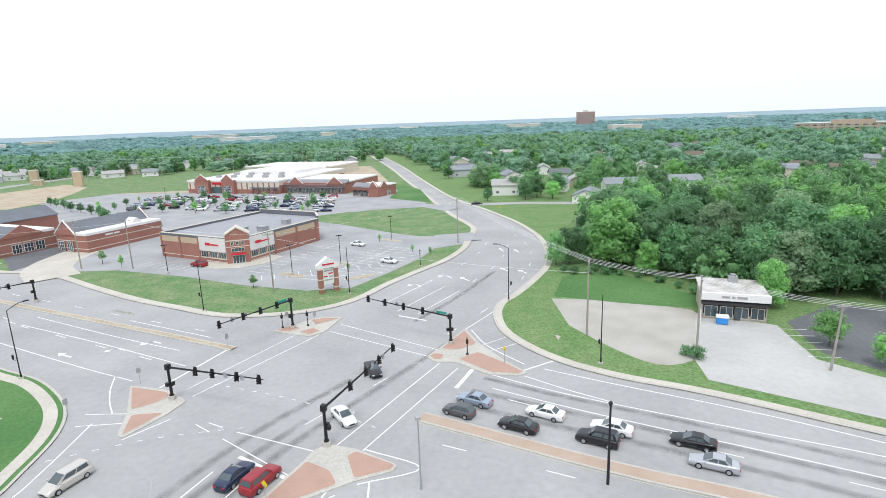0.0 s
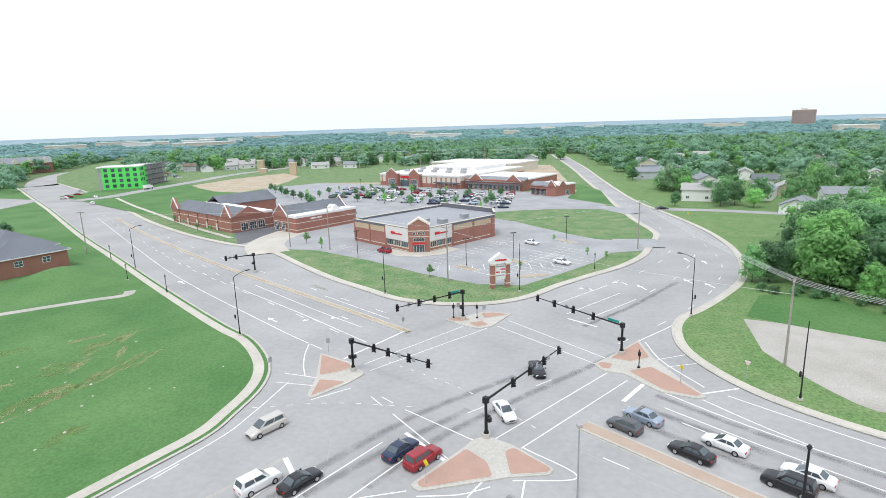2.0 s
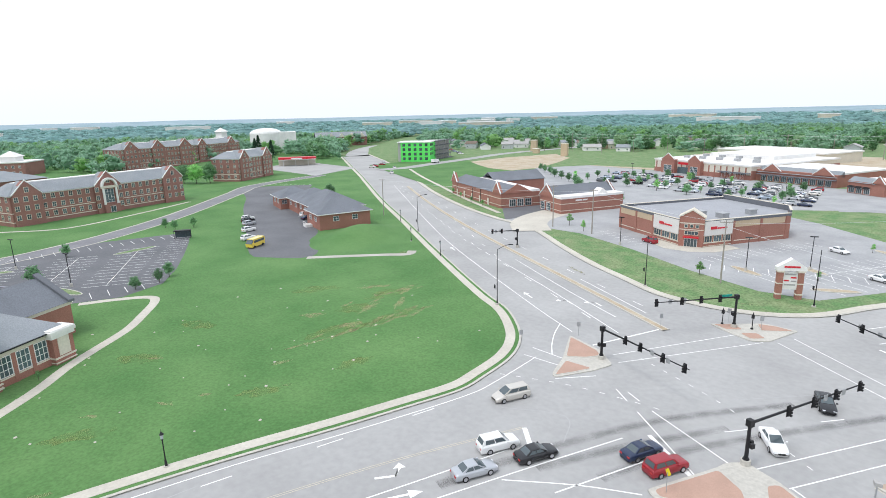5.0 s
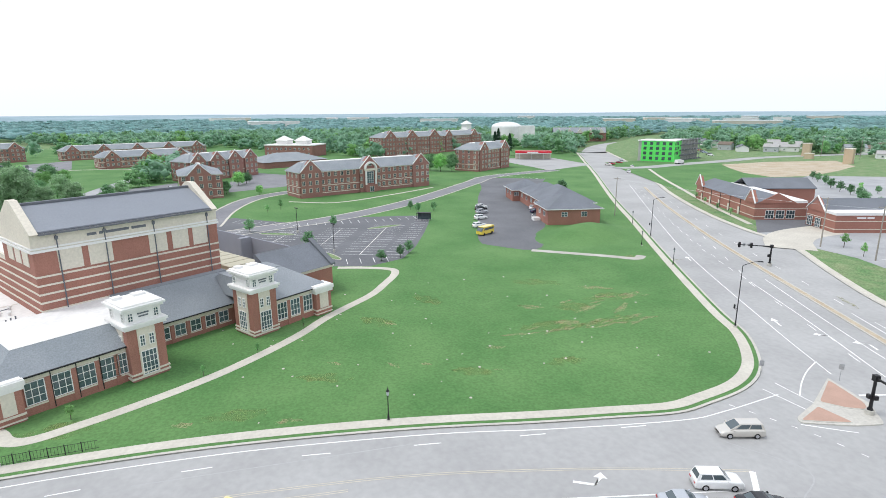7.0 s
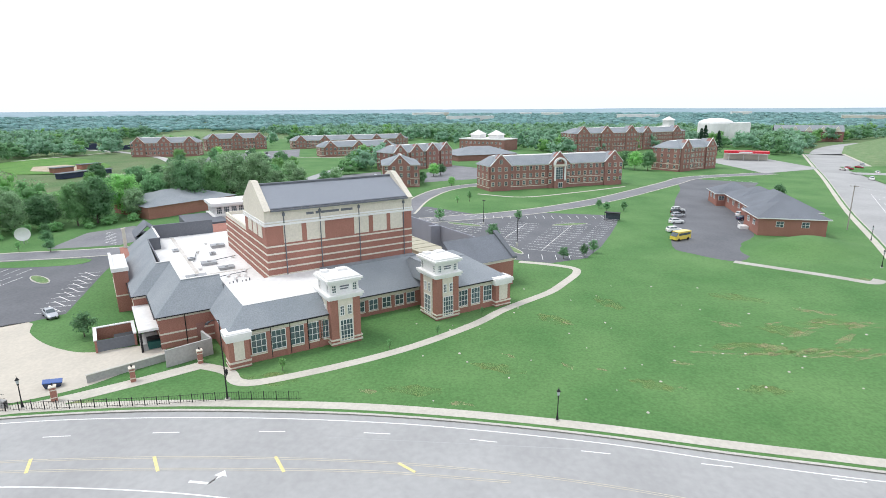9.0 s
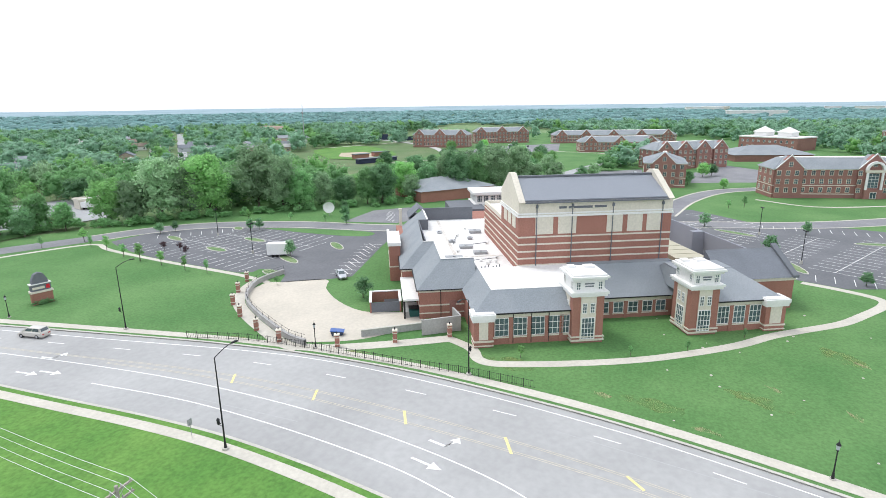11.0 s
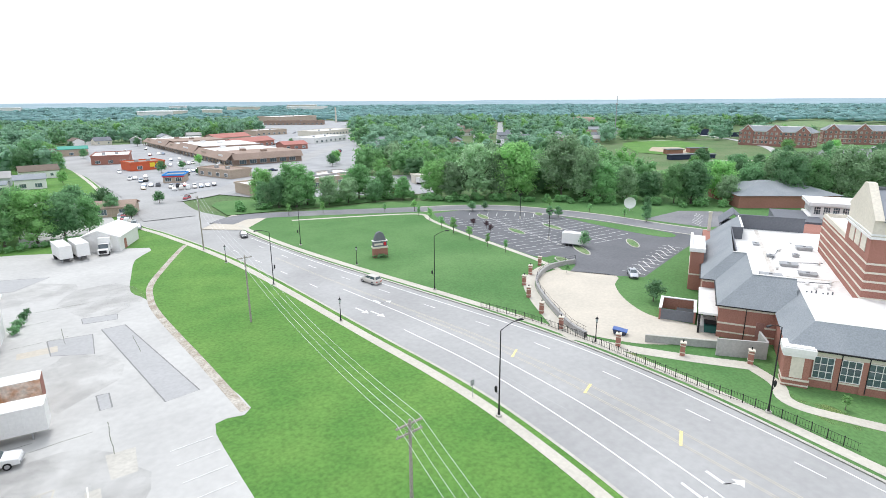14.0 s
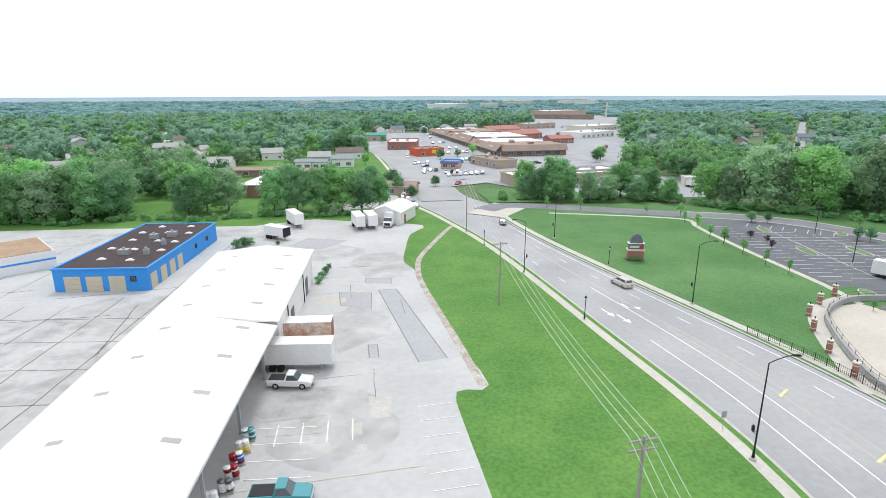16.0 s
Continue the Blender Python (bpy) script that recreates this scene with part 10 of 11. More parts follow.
TREES = {
    "big": [tree_thing(k, 16, 5.6, 0.6, m, lb, 4200, 0.62, 17) for k, (m, lb) in enumerate(((LEAF, "tall full green broadleaf tree in the wood"), (LEAF_DEEP, "tall dark green broadleaf tree in the wood"), (LEAF_LIGHT, "tall bright green broadleaf tree"), (LEAF_GREY, "tall greyish green tree with open crown")))],
    "mid": [tree_thing(10 + k, 9, 3.9, 1.6, m, lb, 1700, 0.5, 11) for k, (m, lb) in enumerate(((LEAF_DEEP, "medium round dark green tree"), (LEAF_LIGHT, "medium light green tree")))],
    "round": [tree_thing(20, 3.6, 1.5, 0.7, LEAF_DEEP, "small round clipped tree in the lawn", 420, 0.34, 6)],
    "young": [tree_thing(30, 4.2, 1.1, 1.2, LEAF_LIGHT, "slender young tree in the grass", 260, 0.34, 5), tree_thing(31, 3.4, 0.9, 1.1, LEAF, "small young tree beside the walk", 220, 0.3, 5)],
    "plum": [tree_thing(40, 3.4, 1.2, 1.0, PLUM, "small dark purple leaved tree", 260, 0.32, 5)],
    "bush": [tree_thing(50, 1.5, 1.1, 0.1, LEAF_DEEP, "low rounded green bush", 420, 0.22, 6)],
}
PLACED = set()


def tree(kind, x, y, s=1.0, k=None, z=0.14):
    opts = TREES[kind]
    k = (int(abs(x * 7 + y * 13)) % len(opts)) if k is None else k
    w = 0.86 + 0.36 * ((x * 12.9898 + y * 78.233) % 1.0)
    m = pose(x, y, z, 0, 0, (x * 37 + y * 91) % 360) @ Matrix.Diagonal((s * w, s * w, s, 1))
    ob = opts[k]
    if (kind, k) not in PLACED:
        PLACED.add((kind, k))
        ob.matrix_basis = m
        return ob
    c = copy_thing(ob, m)
    c.matrix_basis = m
    return c


rng = random.Random(12)
# wood behind the roadside shop
sd = thing("wooden_shed", 48, 130, 0.14, -18, "dark weathered wooden shed in the wood edge", "shed")
part("wall", Shape().box(0, 0, 0, 5, 6, 3.2), DARK_SCREEN, sd)
part("roof", Shape().gable(0, 0, 5, 6, 3.2, 5.0, "y", 0.4), SHINGLE_DK, sd)
part("gable_end", Shape().add([(0, 0, 3.2), (5, 0, 3.2), (2.5, 0, 5.0)], [(0, 1, 2)]), DARK_SCREEN, sd)
for x, y, s, k in ((40.7, 129, 1.15, 2), (31, 134, 0.62, 1), (27.5, 133, 0.58, 0), (45.5, 121, 0.55, 2), (36, 136, 0.6, 1), (52, 120, 0.8, 0), (56, 112, 0.85, 1), (62, 106, 0.95, 0), (66.5, 103, 0.9, 3), (70, 104.5, 1.0, 0), (76, 103, 1.05, 1), (83, 101, 1.05, 0), (90, 98, 1.1, 2), (97, 94, 1.0, 1), (60, 97.5, 0.62, 2),
                   (43, 141, 0.95, 0), (57, 130, 1.0, 1), (61, 121, 1.1, 3), (68, 115, 1.1, 0), (75, 114, 1.15, 1), (83, 112, 1.1, 2), (92, 108, 1.15, 0), (44, 147, 1.05, 1),) + ((52, 143, 1.1, 0), (60, 136, 1.1, 1), (69, 128, 1.15, 0), (79, 124, 1.2, 3), (90, 120, 1.2, 0), (100, 112, 1.2, 1), (47, 160, 1.0, 0), (57, 154, 1.1, 2), (67, 146, 1.15, 0), (78, 138, 1.2, 1), (90, 133, 1.2, 0), (102, 126, 1.2, 2)):
    tree("big", x, y, s, 1 if k == 0 and int(x) % 3 else k)
for x, y, s in ((58.5, 79.4, 0.6), (61.5, 71.5, 0.55), (63, 68.6, 0.5)):
    tree("mid", x, y, s * 1.1, 1)
for x, y in ((30, 124.5), (33.5, 124), (37, 123), (40, 122), (43.5, 119.6), (46.5, 115.5), (48.6, 111), (50, 106.6), (35, 126), (39, 125), (28, 126), (37, 76.6), (36, 78)):
    tree("bush", x, y, rng.uniform(0.9, 1.5))
# trees along the creek behind the western lot
for x, y, s, k in ((-57, -191, 0.6, 1), (-63, -191, 0.75, 0), (-70, -190, 0.85, 1), (-76, -190, 0.95, 0), (-83, -188, 0.9, 3), (-60, -196, 0.65, 2), (-72, -196, 0.8, 0), (-91, -186, 0.8, 3), (-103, -183, 0.75, 3), (-117, -172, 0.95, 0), (-121, -163, 1.1, 0), (-127, -160, 1.2, 1), (-133, -154, 1.2, 0), (-139, -150, 1.15, 3), (-144, -145, 1.2, 1), (-150, -140, 1.25, 0), (-155, -133, 1.2, 3), (-160, -128, 1.2, 0), (-166, -123, 1.1, 1), (-171, -119, 1.15, 0), (-177, -112, 1.05, 2), (-183, -106, 1.1, 3), (-188, -100, 1.1, 0),) + ((-194, -96, 1.1, 1), (-201, -92, 1.05, 3), (-208, -88, 1.0, 0), (-216, -84, 1.05, 3), (-224, -79, 1.0, 1), (-232, -72, 1.0, 0), (-240, -64, 1.0, 3), (-247, -56, 0.95, 2), (-253, -47, 0.9, 0), (-260, -40, 0.85, 1),
                   (-129, -172, 0.9, 1), (-138, -164, 1.1, 0), (-147, -156, 1.15, 1), (-156, -146, 1.2, 0), (-165, -137, 1.15, 3), (-173, -129, 1.1, 1), (-181, -121, 1.1, 0), (-190, -113, 1.05, 2), (-199, -106, 1.1, 0), (-208, -101, 1.05, 1), (-218, -96, 1.1, 3), (-228, -90, 1.05, 0), (-238, -82, 1.0, 1), (-248, -72, 1.0, 0)):
    away = math.degrees(math.atan2(-y, -x))
    if (y < -120 and x > -160 and rng.random() < 0.2) or (17 < away < 28 and math.hypot(x, y) < 222):
        continue
    tall = 0.8 if 27 < away < 39 else 0.9 if away <= 17 else 1.1
    tree("big", x + rng.uniform(-2, 2), y + rng.uniform(-2, 2), s * tall * rng.uniform(0.66, 1.2), rng.choice((0, 0, 1, 2, 3, 3, 3)))
for x, y, s in ((-222, -112, 0.8), (-230, -118, 0.9), (-236, -106, 0.75), (-244, -100, 0.85), (-250, -110, 0.8), (-240, -92, 0.7), (-252, -86, 0.85), (-258, -98, 0.8), (-262, -76, 0.75), (-248, -78, 0.7), (-214, -118, 0.85), (-226, -98, 0.55), (-268, -88, 0.9), (-272, -66, 0.8)):
    tree("big", x, y, s, rng.choice((0, 1, 3)))
for x, y, s in ((-58, -190, 0.62), (-62, -187, 0.75), (-67, -184, 0.7), (-72, -186, 0.8), (-78, -181, 0.7), (-85, -180, 0.62), (-94, -177, 0.55), (-65, -192, 0.7), (-104, -174, 0.6)):
    tree("big", x, y, s, rng.choice((0, 1, 3)))
belt_line = smooth([(-52, -189), (-80, -187), (-103, -181), (-116, -166), (-130, -153), (-148, -138), (-164, -120), (-184, -100), (-205, -84), (-228, -70), (-250, -48)])
scrub = []
for k in range(110):
    p = Vector(belt_line[int(k / 110 * (len(belt_line) - 1))])
    if 17 < math.degrees(math.atan2(-p.y, -p.x)) < 28:
        continue
    scrub.append((p.x + rng.uniform(-2, 3), p.y + rng.uniform(-2, 3), 0.0, rng.uniform(2.6, 5.5), rng.uniform(1.6, 3.8), rng.uniform(0, 6)))
# trees behind the south yard
for x, y, s, k in ((27, -177, 0.78, 0), (20, -178, 0.82, 1), (13, -177, 0.8, 0), (6, -176, 0.78, 2), (0, -176, 0.7, 1), (24, -184, 0.8, 3), (10, -184, 0.8, 0), (-6, -180, 0.6, 0), (42, -183, 0.75, 3), (48, -180, 0.8, 0), (53, -178, 0.7, 1), (72, -176, 0.85, 1), (79, -174, 0.8, 0), (86, -177, 0.9, 0), (91, -173, 0.85, 3), (98, -173, 0.85, 0), (105, -176, 0.95, 2), (112, -174, 0.8, 2), (118, -177, 0.9, 1), (76, -186, 0.9, 3), (88, -188, 0.95, 0), (100, -187, 0.95, 2), (110, -188, 1.0, 0),) + ((126, -180, 1.0, 0), (138, -178, 1.0, 1), (7, -362, 0.95, 1), (-3, -352, 0.6, 0), (12, -350, 0.75, 1)):
    tree("big", x, y, s * 1.22, k, 0.16)
for x, y, s in ((-70, -345, 0.7), (-46, -318, 0.7), (-58, -330, 0.5), (-18, -432, 0.7), (-60, -300, 0.4), (-5, -245, 0.5), (0, -222, 0.8), (-8, -214, 0.7), (-3, -300, 0.7), (-160, -440, 0.7), (-135, -300, 0.9), (-128, -290, 0.8), (-60, -520, 0.8), (-14, -512, 0.7)):
    tree("mid", x, y, s)
for k in range(56):
    scrub.append((120 - 2.4 * k + rng.uniform(-0.8, 0.8), -168.5 - 4.0 * abs(math.sin(k * 0.21)) + rng.uniform(-1, 1), 0.0, rng.uniform(2, 3.8), rng.uniform(1.4, 2.8), rng.uniform(0, 6)))
for x, y, s in ((-14, -206, 0.8), (-18, -196, 0.55), (-12, -216, 0.9), (-4, -224, 1.0)):
    tree("mid", x, y, s, 0)
for x, y, s in ((29, -137.4, 1.5), (30.4, -136.2, 1.4), (28, -138.8, 1.2), (21, -138, 0.6), (8.9, -106.2, 1.0), (8.4, -109.6, 0.9), (7.9, -113, 0.9), (7.4, -116, 0.7)):
    tree("bush", x, y, s, 0, 0.16)
# lot and lawn trees
for x, y, s in ((-178.4, 4.4, 1.2), (-152, 18.6, 1.25), (-176, 29.8, 1.1), (-134.6, 42, 1.0), (-131, 38.6, 0.95), (-129.6, 33.2, 0.85), (-198, 62.8, 1.0), (-191.4, 63.6, 1.0), (-191.6, 69.6, 1.05), (-124, -119.4, 1.1), (-126, -117.6, 1.1), (-111.5, -142.2, 0.95), (-115.4, -140.4, 0.95), (-105, -88.9, 1.25), (-86, -56, 1.2), (-160, -110, 1.2), (-150, -103, 1.25), (-143, -98, 1.0)):
    tree("round", x, y, s)
for x, y, s in ((-87, -157.4, 1.0), (-96.4, -154, 1.0), (-92.8, -145.8, 1.0), (-92.3, -138.8, 1.0), (-89.3, -128.3, 1.05), (-88.3, -121.1, 1.1), (-87.4, -112.7, 0.9), (-86.4, -103.8, 0.9), (-86.5, -97.2, 1.0), (-129.4, -138.3, 1.0), (-135.3, -130.4, 1.0), (-141, -118, 0.9), (-143, -106, 0.9), (-216, 17, 1.3), (-213, 12, 0.9), (-70, -168, 1.0), (-60, -172, 1.0),
                (-87.6, 146, 0.9), (-95.8, 151, 1.0), (-175.3, 179.6, 0.9), (-165, 173.6, 0.8), (-151.3, 165.4, 0.9), (-143, 162.8, 0.8), (-190, 196, 0.9), (-84, 1.6, 0.5), (-79, -6, 0.5), (-72.4, -20.6, 0.5), (-92.6, 9.6, 0.5), (-86, -77, 0.6), (-252, 52, 0.9),) + ((-258, 75, 0.9), (-262, 90, 1.2), (-60, 168, 0.8), (-44, 122, 0.8), (-24, 133, 0.7), (-9, 152, 0.7), (-20, 168, 0.6), (-4, 148, 0.6)):
    tree("young", x, y, s)
for x, y in ((-98, -124.4), (-99, -119.6), (-96.6, -115)):
    tree("plum", x, y, 0.72)
for x, y, s, k in ((-206, 134, 0.75, 0), (-212, 138, 0.7, 0), (-318, 128, 1.3, 0), (-322, 122, 1.25, 1), (-330, 118, 1.2, 0), (-270, -2, 0.7, 0), (-300, 4, 0.8, 1), (-306, 8, 0.7, 0), (-262, 12, 0.5, 1), (-300, 40, 0.6, 0), (-255, 30, 0.5, 0), (20, 247, 0.7, 0), (37, 247, 1.0, 0), (43, 252, 1.1, 0), (49, 246, 0.9, 1), (34, 266, 1.0, 0), (54, 262, 1.2, 0), (28, 290, 1.0, 1), (22, 318, 0.9, 0), (30, 330, 1.1, 0), (4, 352, 0.8, 0), (2, 378, 0.8, 1), (-6, 412, 0.9, 0), (-30, -222, 0.5, 0), (-92, -232, 0.6, 0)):
    tree("mid", x, y, s, k)
gr = random.Random(77)
for k in range(24):
    u, v = gr.random(), gr.random()
    x, y = -262 - 150 * u, -66 - 20 * u - (96 - 10 * u) * v
    tree("mid", x, y, gr.uniform(0.8, 1.25), 0 if gr.random() < 0.8 else 1)
for k in range(40):
    u = k / 39
    x, y = -345 + 285 * u + gr.uniform(-8, 8), 452 + 88 * u + gr.uniform(-10, 12)
    tree("big", x, y, gr.uniform(0.55, 0.9), gr.choice((0, 1, 1, 3)), 0.0)
# planted rows in the supermarket lot
for k in range(34):
    a = k % 7
    tree("round" if k % 3 else "young", -60 - 16 * a + rng.uniform(-2, 2), 228 + 11 * (k // 7) + 4 * a + rng.uniform(-2, 2), rng.uniform(0.9, 1.4))
for k in range(12):
    tree("round", -104 - 9 * k, 198 + 8 * k + rng.uniform(-2, 2), rng.uniform(1.0, 1.5))
hs = thing("clipped_hedge", -60, -111.2, 0.14, 165, "low clipped hedge at the foot of the sign", "hedge")
vs, fs = crown_arrays(60, 0.8, 2.6, 0.0, 9, 700, 0.24, 0.6, 0.25)
me = bpy.data.meshes.new("leaves")
me.from_pydata([(x, y * 0.35, z) for x, y, z in vs], [], fs)
me.materials.append(LEAF)
part("leaves", me, None, hs)


def conifer(x, y, h):
    t = thing("conifer", x, y, 0.14, 0, "dark green spruce near the dome", "tree", "spruces")
    part("trunk", Shape().tube((0, 0, 0), (0, 0, h), 0.3, 0.05, 6), BARK, t)
    g = np.random.RandomState(int(h * 10))
    s = Shape()
    for k in range(500):
        f = g.rand() ** 0.7
        z, a = h * (0.1 + 0.9 * f), g.rand() * 6.28
        r = (1 - f) * h * 0.26 * g.uniform(0.6, 1.1) + 0.2
        p = Vector((math.cos(a) * r, math.sin(a) * r, z))
        d, u = Vector((math.cos(a), math.sin(a), -0.5)) * 0.8, Vector((-math.sin(a), math.cos(a), 0.1)) * 0.5
        s.add([p - d, p + u, p + d, p - u], [(0, 1, 2, 3)])
    part("crown", s, NEEDLE, t)


for x, y, h in ((-415, 205, 20), (-425, 213, 22), (-418, 220, 18)):
    conifer(x, y, h)

# ---- woods: closed canopy out to the distance ----
CLEAR = [road_outline, [(-420, 280), (-545, 385), (-600, 480), (-670, 600), (-620, 612), (-535, 490), (-490, 412), (-410, 330)], [(-322, 420), (-316, 540), (-284, 540), (-290, 420)], [(0, 240), (34, 240), (12, 330), (-12, 450), (-50, 640), (-95, 640), (-60, 460), (-30, 340)], [(528, 606), (406, 694), (523, 856), (645, 768)], SHOP_LOT, BIG_LOT, FIELD_LOT, STRIP_LOT, CAMPUS_LOT, HOUSE_LOT,
         [(-700, 600), (-330, 240), (-200, 180), (-112, 150), (-60, 330), (-60, 480), (-180, 480), (-330, 420), (-420, 400)],
         [(2, -180), (-2, -400), (-12, -555), (-70, -548), (-130, -585), (-200, -640), (-260, -860), (-300, -960), (-420, -960), (-400, -800), (-330, -680), (-240, -480), (-165, -320), (-115, -245), (-60, -212)],
         [(2, -180), (54, -184), (50, -240), (66, -250), (64, -300), (-8, -310)], [(56, -180), (70, -178), (72, -208), (58, -208)], [(-327, -240), (-384, -300), (-442, -305), (-442, -260), (-374, -190), (-300, -180)]] + [[(-744, -368), (-982, -414), (-934, -321), (-800, -205), (-700, -142), (-600, -150), (-530, -240), (-500, -380), (-560, -400), (-600, -340)],
         [(-215, -100), (-190, -125), (-300, -262), (-384, -300), (-442, -305), (-560, -150), (-430, -60), (-262, -40)], [(-425, -190), (-540, -150), (-540, -60), (-430, -40), (-370, -140)], [(-232, -256), (-594, -672), (-580, -686), (-218, -268)], [(104, -380), (134, -409), (156, -509), (184, -600), (196, -600), (168, -505), (146, -405), (114, -372)], [(-600, -520), (-575, -440), (-540, -430), (-560, -520)]] + [[(10, 110), (24, 138), (44, 170), (60, 226), (120, 226), (120, 236), (0, 245), (-20, 330), (-60, 480), (-90, 480), (-30, 200)],
         [(-40, 0), (160, 60), (160, -164), (-40, -164)], [(-280, -30), (-150, -105), (-140, -140), (-40, -180), (-40, 100), (-140, 140), (-330, 260), (-520, 260), (-430, 100), (-390, 0), (-330, -20)],
         [(-72, -192), (-110, -181), (-138, -190), (-134, -240), (-80, -238)],
         [(-430, -170), (-470, -250), (-560, -200), (-640, 10), (-560, 30), (-500, 90), (-400, 90), (-380, -60), (-430, -100)], [(-300, -215), (-330, -250), (-420, -270), (-440, -225), (-380, -190)], [(-188, -68), (-196, -104), (-245, -96), (-236, -58)]]
houses_at = []
hr = random.Random(31)
for lo, hi, n in (((0, 262), (330, 560), 60), ((-40, -560), (330, -270), 46), ((-480, -640), (-160, -300), 40), ((-500, 430), (-200, 640), 26), ((-420, 420), (-250, 520), 10)):
    for _ in range(n):
        x, y = hr.uniform(lo[0], hi[0]), hr.uniform(lo[1], hi[1])
        if not any(inside(x, y, c) for c in CLEAR) and all((x - a) ** 2 + (y - b) ** 2 > 500 for a, b in houses_at):
            houses_at.append((x, y))
houses_at += [(-352, 462), (-322, 512), (-262, 486), (-205, 548), (-180, 503), (-437, 470), (-122, 536), (-84, 521), (-20, -568), (-39, -566), (-64, -561), (-89, -574), (-119, -599), (-300, -300), (-330, -350), (-350, -400), (92, -330), (118, -370), (128, -440), (180, -430), (150, -330), (200, -480), (-285, -285), (-240, -320), (-420, -520), (-460, -500), (62, 236), (72, 292), (16, 392), (84, 262)]
SIDING = [WHITE, STONE, mat("grey_siding", (0.5, 0.52, 0.54), 0.8, 0.06), WHITE, TAN, WHITE]
ROOFS = [SHINGLE, SHINGLE_DK, mat("brown_shingles", (0.2, 0.16, 0.13), 0.9, 0.1), mat("pale_shingles", (0.42, 0.41, 0.4), 0.9, 0.08)]
for x, y in houses_at:
    t = thing("house", x, y, 0.0, math.degrees(math.atan2(y, x)) - 90 + hr.choice((0, 0, 90)) + hr.uniform(-20, 20), "", "house", "far houses")
    w, d, h = hr.uniform(11, 16), hr.uniform(8, 11), hr.uniform(3, 5)
    wm, rm = hr.choice(SIDING), hr.choice(ROOFS)
    t["label"] = f"distant house with {wm.name.replace('_', ' ')} walls among trees"
    part("wall", Shape().box(-w / 2, -d / 2, 0, w / 2, d / 2, h).add([(-w / 2, -d / 2, h), (-w / 2, d / 2, h), (-w / 2, 0, h + 2.4), (w / 2, -d / 2, h), (w / 2, d / 2, h), (w / 2, 0, h + 2.4)], [(0, 2, 1), (3, 4, 5)]), wm, t)
    part("roof", Shape().gable(-w / 2, -d / 2, w / 2, d / 2, h, h + 2.5, "x", 0.5), rm, t)
    windows(t, [(k * w * 0.3, -d / 2 - 0.05, 1.2, 0) for k in (-1, 1)], 1.4, 1.3, 2, 1)


def canopy(name, templates, items, material, label):
    """One mesh of many crowns: items are x, y, z, width, height, turn."""
    V, L, S, base = [], [], [], 0
    for k, (tv, tf) in enumerate(templates):
        mine = np.array([q for i, q in enumerate(items) if i % len(templates) == k])
        if not len(mine):
            continue
        c, s = np.cos(mine[:, 5])[:, None], np.sin(mine[:, 5])[:, None]
        X = (tv[None, :, 0] * c - tv[None, :, 1] * s) * mine[:, 3:4] + mine[:, 0:1]
        Y = (tv[None, :, 0] * s + tv[None, :, 1] * c) * mine[:, 3:4] + mine[:, 1:2]
        Z = tv[None, :, 2] * mine[:, 4:5] + mine[:, 2:3]
        V.append(np.stack([X, Y, Z], 2).reshape(-1, 3))
        flat = np.array([i for q in tf for i in q])
        size = np.array([len(q) for q in tf])
        for j in range(len(mine)):
            L.append(flat + base + j * len(tv))
        S.append(np.tile(size, len(mine)))
        base += len(mine) * len(tv)
    V, L, S = np.concatenate(V), np.concatenate(L), np.concatenate(S)
    me = bpy.data.meshes.new(name)
    me.vertices.add(len(V))
    me.vertices.foreach_set("co", V.ravel().astype(np.float32))
    me.loops.add(len(L))
    me.loops.foreach_set("vertex_index", L.astype(np.int32))
    me.polygons.add(len(S))
    me.polygons.foreach_set("loop_start", np.concatenate([[0], np.cumsum(S)[:-1]]).astype(np.int32))
    me.update(calc_edges=True)
    me.materials.append(material)
    return tagged(new(name, me), label, "trees", "", "stuff")


WOODS = [[(33, 130), (46, 121), (52, 108), (62, 103), (75, 104), (100, 98), (340, 30), (340, 340), (250, 330), (125, 232), (66, 224), (52, 192), (46, 165), (38, 142)],
         [(22, 252), (120, 240), (340, 250), (340, 340), (0, 340), (6, 282)],
         [(-120, -245), (-140, -180), (-160, -150), (-200, -112), (-246, -80), (-262, -44), (-340, -40), (-340, -340), (-180, -340)],
         [(52, -182), (130, -182), (340, -150), (340, -340), (0, -340), (0, -308), (60, -305), (66, -250), (56, -240)]]


def open_yard(x, y, p, q):
    """Is this spot in the garden on the near side of the house at p, q?"""
    r = math.hypot(p, q)
    along, across = ((p - x) * p + (q - y) * q) / r, ((x - p) * q - (y - q) * p) / r
    return -11 < along < 38 and abs(across) < 10


def spread(r0, r1, step, keep, seed):
    g = random.Random(seed)
    out = []
    n = int(r1 / step)
    for i in range(-n, n + 1):
        for j in range(-n, n + 1):
            x, y = (i + g.uniform(-0.45, 0.45)) * step, (j + g.uniform(-0.45, 0.45)) * step
            r, a = math.hypot(x, y), math.degrees(math.atan2(y, x))
            if not r0 <= r < r1 or (-58 < a < 42) or g.random() > keep:
                continue
            if any(inside(x, y, c) for c in CLEAR) or (r < 700 and any(open_yard(x, y, p, q) for p, q in houses_at)):
                continue
            if r < 330 and not any(inside(x, y, c) for c in WOODS):
                continue
            out.append((x, y, g))
    return out


def lift(x, y):
    r = math.hypot(x, y)
    return 0.0 if r < 1500 else min((r - 1500) / 2500, 1.0) * 14


T_NEAR = [crown_arrays(70 + k, 1.0, 0.5, 0.06, 11, 480, 0.082, 0.6, seg=(5, 3), inner=(0.3, 0.62)) for k in range(4)]
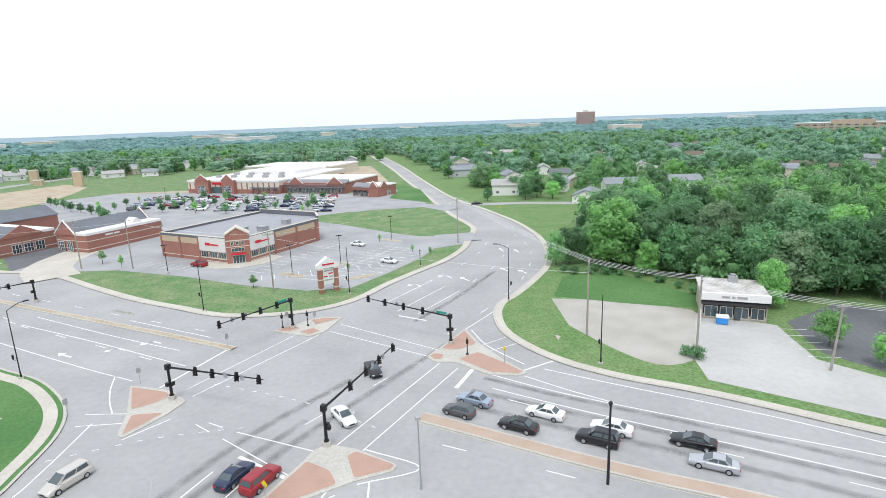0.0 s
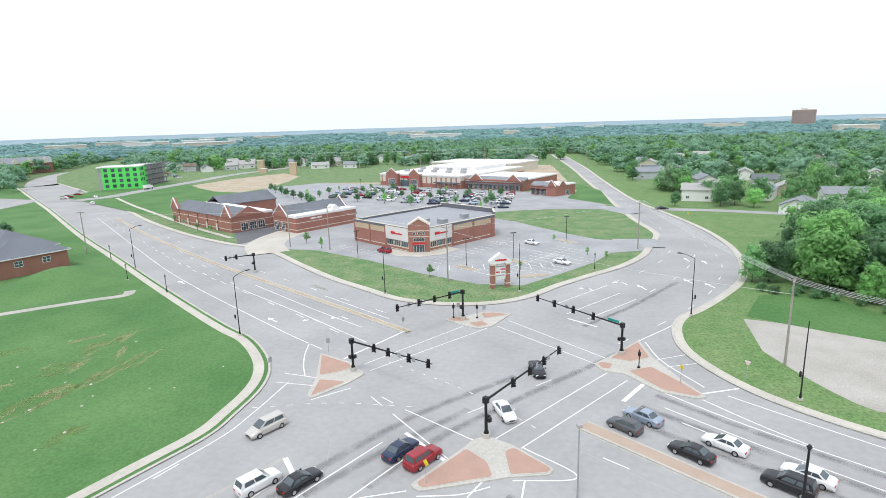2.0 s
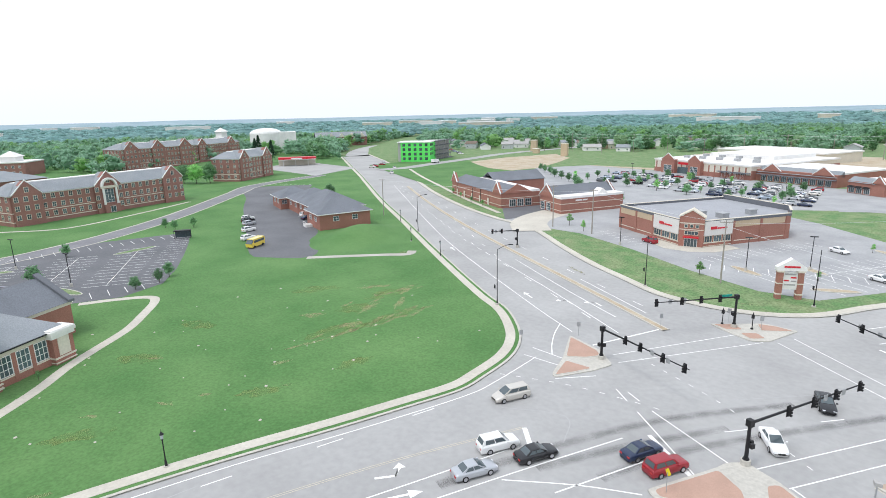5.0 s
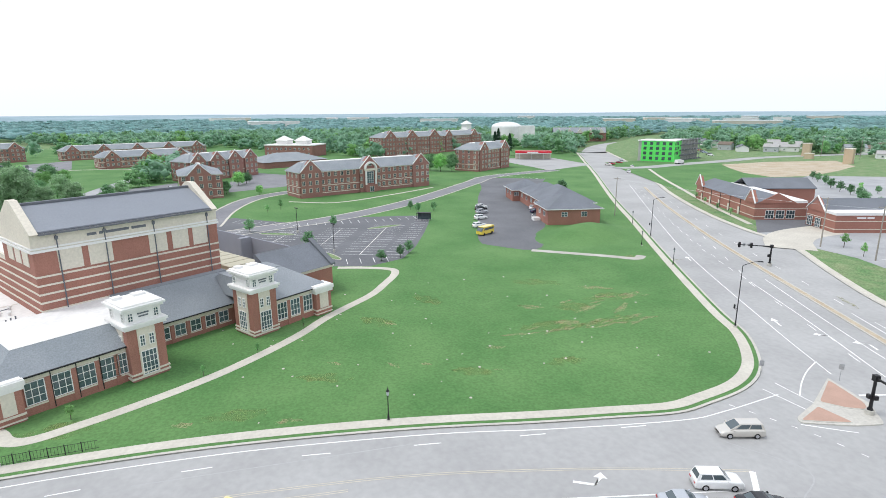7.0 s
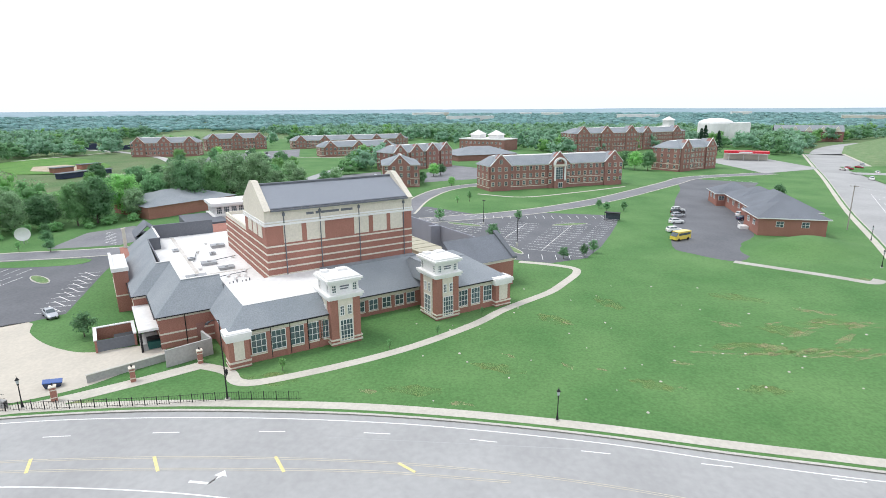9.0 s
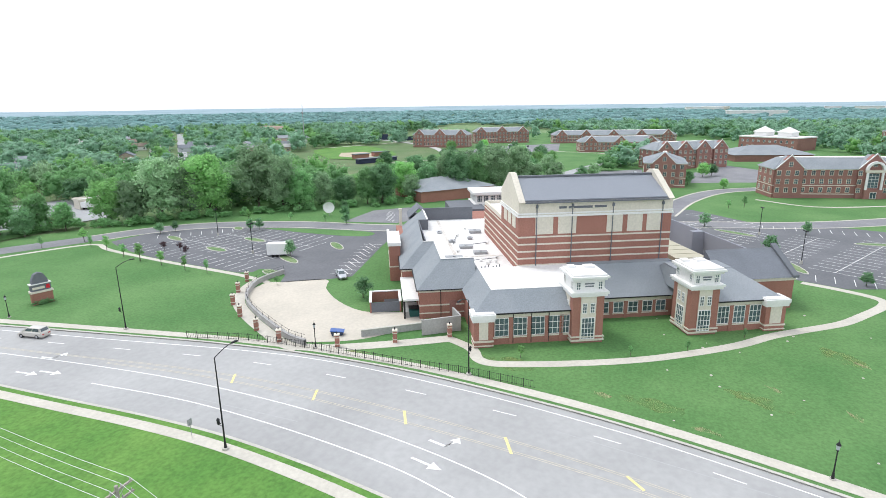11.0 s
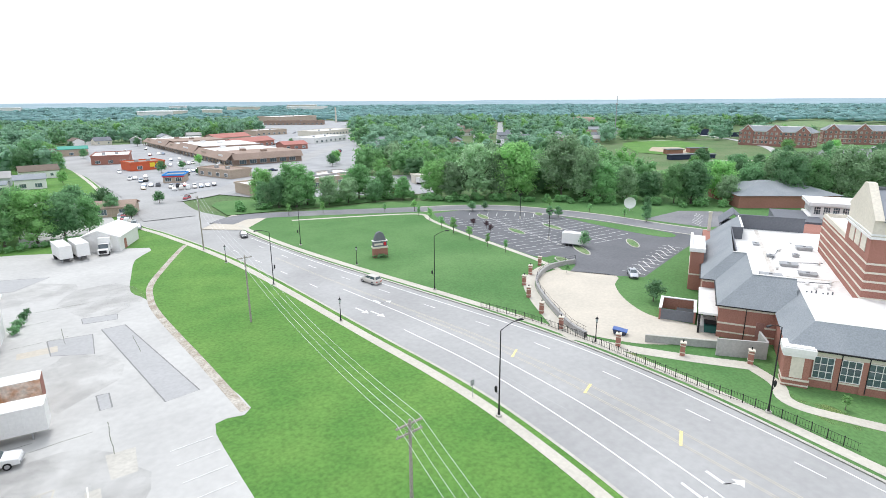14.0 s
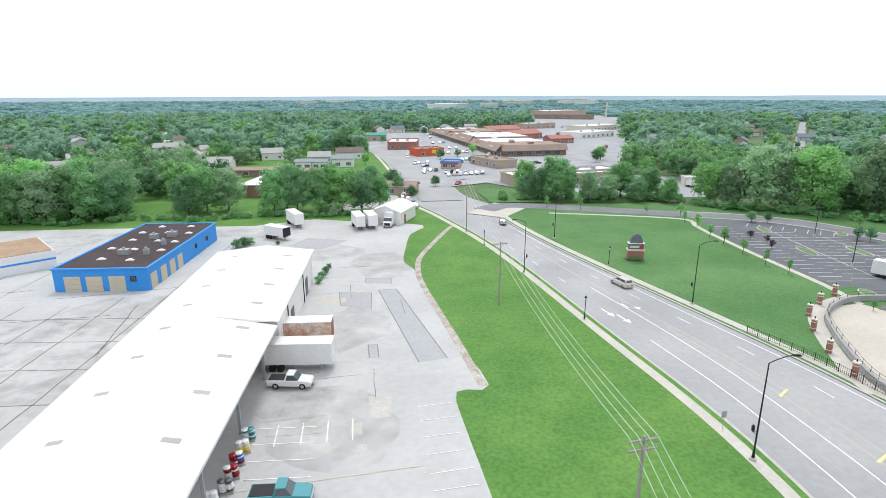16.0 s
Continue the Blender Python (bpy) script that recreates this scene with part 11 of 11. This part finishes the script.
T_MID = [crown_arrays(80 + k, 1.0, 0.5, 0.05, 6, 150, 0.12, 0.66, seg=(5, 3), inner=(0.4, 0.66), loose=0.24) for k in range(4)]
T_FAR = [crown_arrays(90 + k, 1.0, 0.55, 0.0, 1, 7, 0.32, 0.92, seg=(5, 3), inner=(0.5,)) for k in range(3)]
near = [(x, y, -0.2, g.uniform(9, 15), g.uniform(9, 15.5), g.uniform(0, 6.28)) for x, y, g in spread(105, 330, 9.6, 0.88, 1)]
midr = [(x, y, -0.4, g.uniform(12, 21), g.uniform(10, 17), g.uniform(0, 6.28)) for x, y, g in spread(330, 900, 14.2, 0.86, 2)]
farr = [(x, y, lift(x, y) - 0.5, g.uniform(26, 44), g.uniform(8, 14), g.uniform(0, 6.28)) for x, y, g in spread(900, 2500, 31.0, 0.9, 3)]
for k, (m, n, lb) in enumerate(((LEAF, 9, "dense green broadleaf woods beyond the roads"), (LEAF_LIGHT, 3, "light green trees scattered through the woods"), (LEAF_GREY, 4, "greyish green trees scattered through the woods"), (LEAF_DEEP, 4, "deep green trees scattered through the woods"))):
    lo = (0, 9, 12, 16)[k]
    canopy("near_woods", T_NEAR, [q for i, q in enumerate(near) if lo <= (i * 7 + int(q[0])) % 20 < lo + n], m, lb)
for k, (m, n, lb) in enumerate(((LEAF_FAR_HAZED, 14, "closed tree canopy of the suburbs in haze-paled green"), (LEAF_LIGHT, 2, "light green garden trees of the suburbs"), (LEAF_DEEP, 4, "deep green garden trees of the suburbs"))):
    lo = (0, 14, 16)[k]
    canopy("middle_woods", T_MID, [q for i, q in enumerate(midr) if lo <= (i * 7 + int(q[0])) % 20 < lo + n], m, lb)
canopy("far_woods", T_FAR, farr, LEAF_DISTANT_HAZED, "far tree canopy coloured bluer with distance haze")

canopy("undergrowth", T_NEAR, scrub, LEAF, "leafy scrub and hedge along the wood edge")
# ---- distance: pale sheds and low hills ----
hill = Shape()
for j, (rr, zz) in enumerate(((2450, 6), (3000, 17), (3700, 22), (4500, 24), (4560, -5))):
    for k in range(180):
        a = 2 * math.pi * k / 180
        z = zz + (0 if j == 4 else 5.0 * noise.noise(Vector((5 * math.cos(a), 5 * math.sin(a), j * 0.8))) + 2.0 * noise.noise(Vector((19 * math.cos(a), 19 * math.sin(a), j))))
        hill.v.append((rr * math.cos(a), rr * math.sin(a), z))
for j in range(4):
    for k in range(180):
        a, b = j * 180 + k, j * 180 + (k + 1) % 180
        hill.f.append((a, a + 180, b + 180, b))
# Blue green of the hills is distance haze put into their colour.
HILL_HAZED = mat("haze_blue_hills", (0.27, 0.36, 0.4), 1.0, 0.1, 260.0, 0.02, 0.0, col2=(0.33, 0.42, 0.46), spec=0.0)
tagged(part("backdrop", hill, HILL_HAZED), "low hills along the horizon, coloured blue green with haze", "backdrop", "", "structure")
for k in range(34):
    a = math.radians(hr.choice((hr.uniform(60, 135), hr.uniform(60, 135), hr.uniform(245, 275), hr.uniform(135, 180))))
    r = hr.uniform(1300, 2350)
    t = thing("far_shed", r * math.cos(a), r * math.sin(a), lift(r, 0), math.degrees(a) + 90 + hr.uniform(-15, 15), "far pale industrial shed near the horizon", "building", "far sheds")
    L = hr.uniform(40, 130)
    part("wall", Shape().box(-L / 2, 0, 0, L / 2, 40, 13), hr.choice((WHITE, STONE)), t)
    part("roof", Shape().box(-L / 2 - 1, -1, 13, L / 2 + 1, 41, 14.5), ROOF_W, t)
# Brick paled in its own colour to stand for haze over the distance.
HAZY_BRICK = mat("hazy_red_brick", (0.42, 0.3, 0.27), 0.9, 0.08)
ap = thing("apartment_tower", 455, 1780, 3, -14, "distant brick apartment tower above the trees", "building")
part("wall", Shape().box(-28, 0, 0, 28, 30, 44), HAZY_BRICK, ap)
part("roof", Shape().box(-8, 4, 44, 8, 26, 49).box(-28.5, -0.5, 43, 28.5, 30.5, 44.5), STONE, ap)
windows(ap, [(-24 + 6 * k, -0.1, 4 + 4.6 * j, 0) for k in range(9) for j in range(8)], 3.2, 2.4, 2, 1)
cc = thing("hospital_block", 555, 771, 0, -35, "distant tan hospital block", "building")
part("wall", Shape().box(-62, 0, 0, 62, 26, 14).box(-20, 6, 14, 30, 22, 18), TAN, cc)
part("roof", Shape().box(-62.6, -0.6, 14, -20, 26.6, 14.8).box(30, -0.6, 14, 62.6, 26.6, 14.8), ROOF_W, cc)
windows(cc, [(-57 + 9.5 * k, -0.1, 2.4 + 4 * j, 0) for k in range(13) for j in range(3)], 5.4, 1.9, 3, 1)
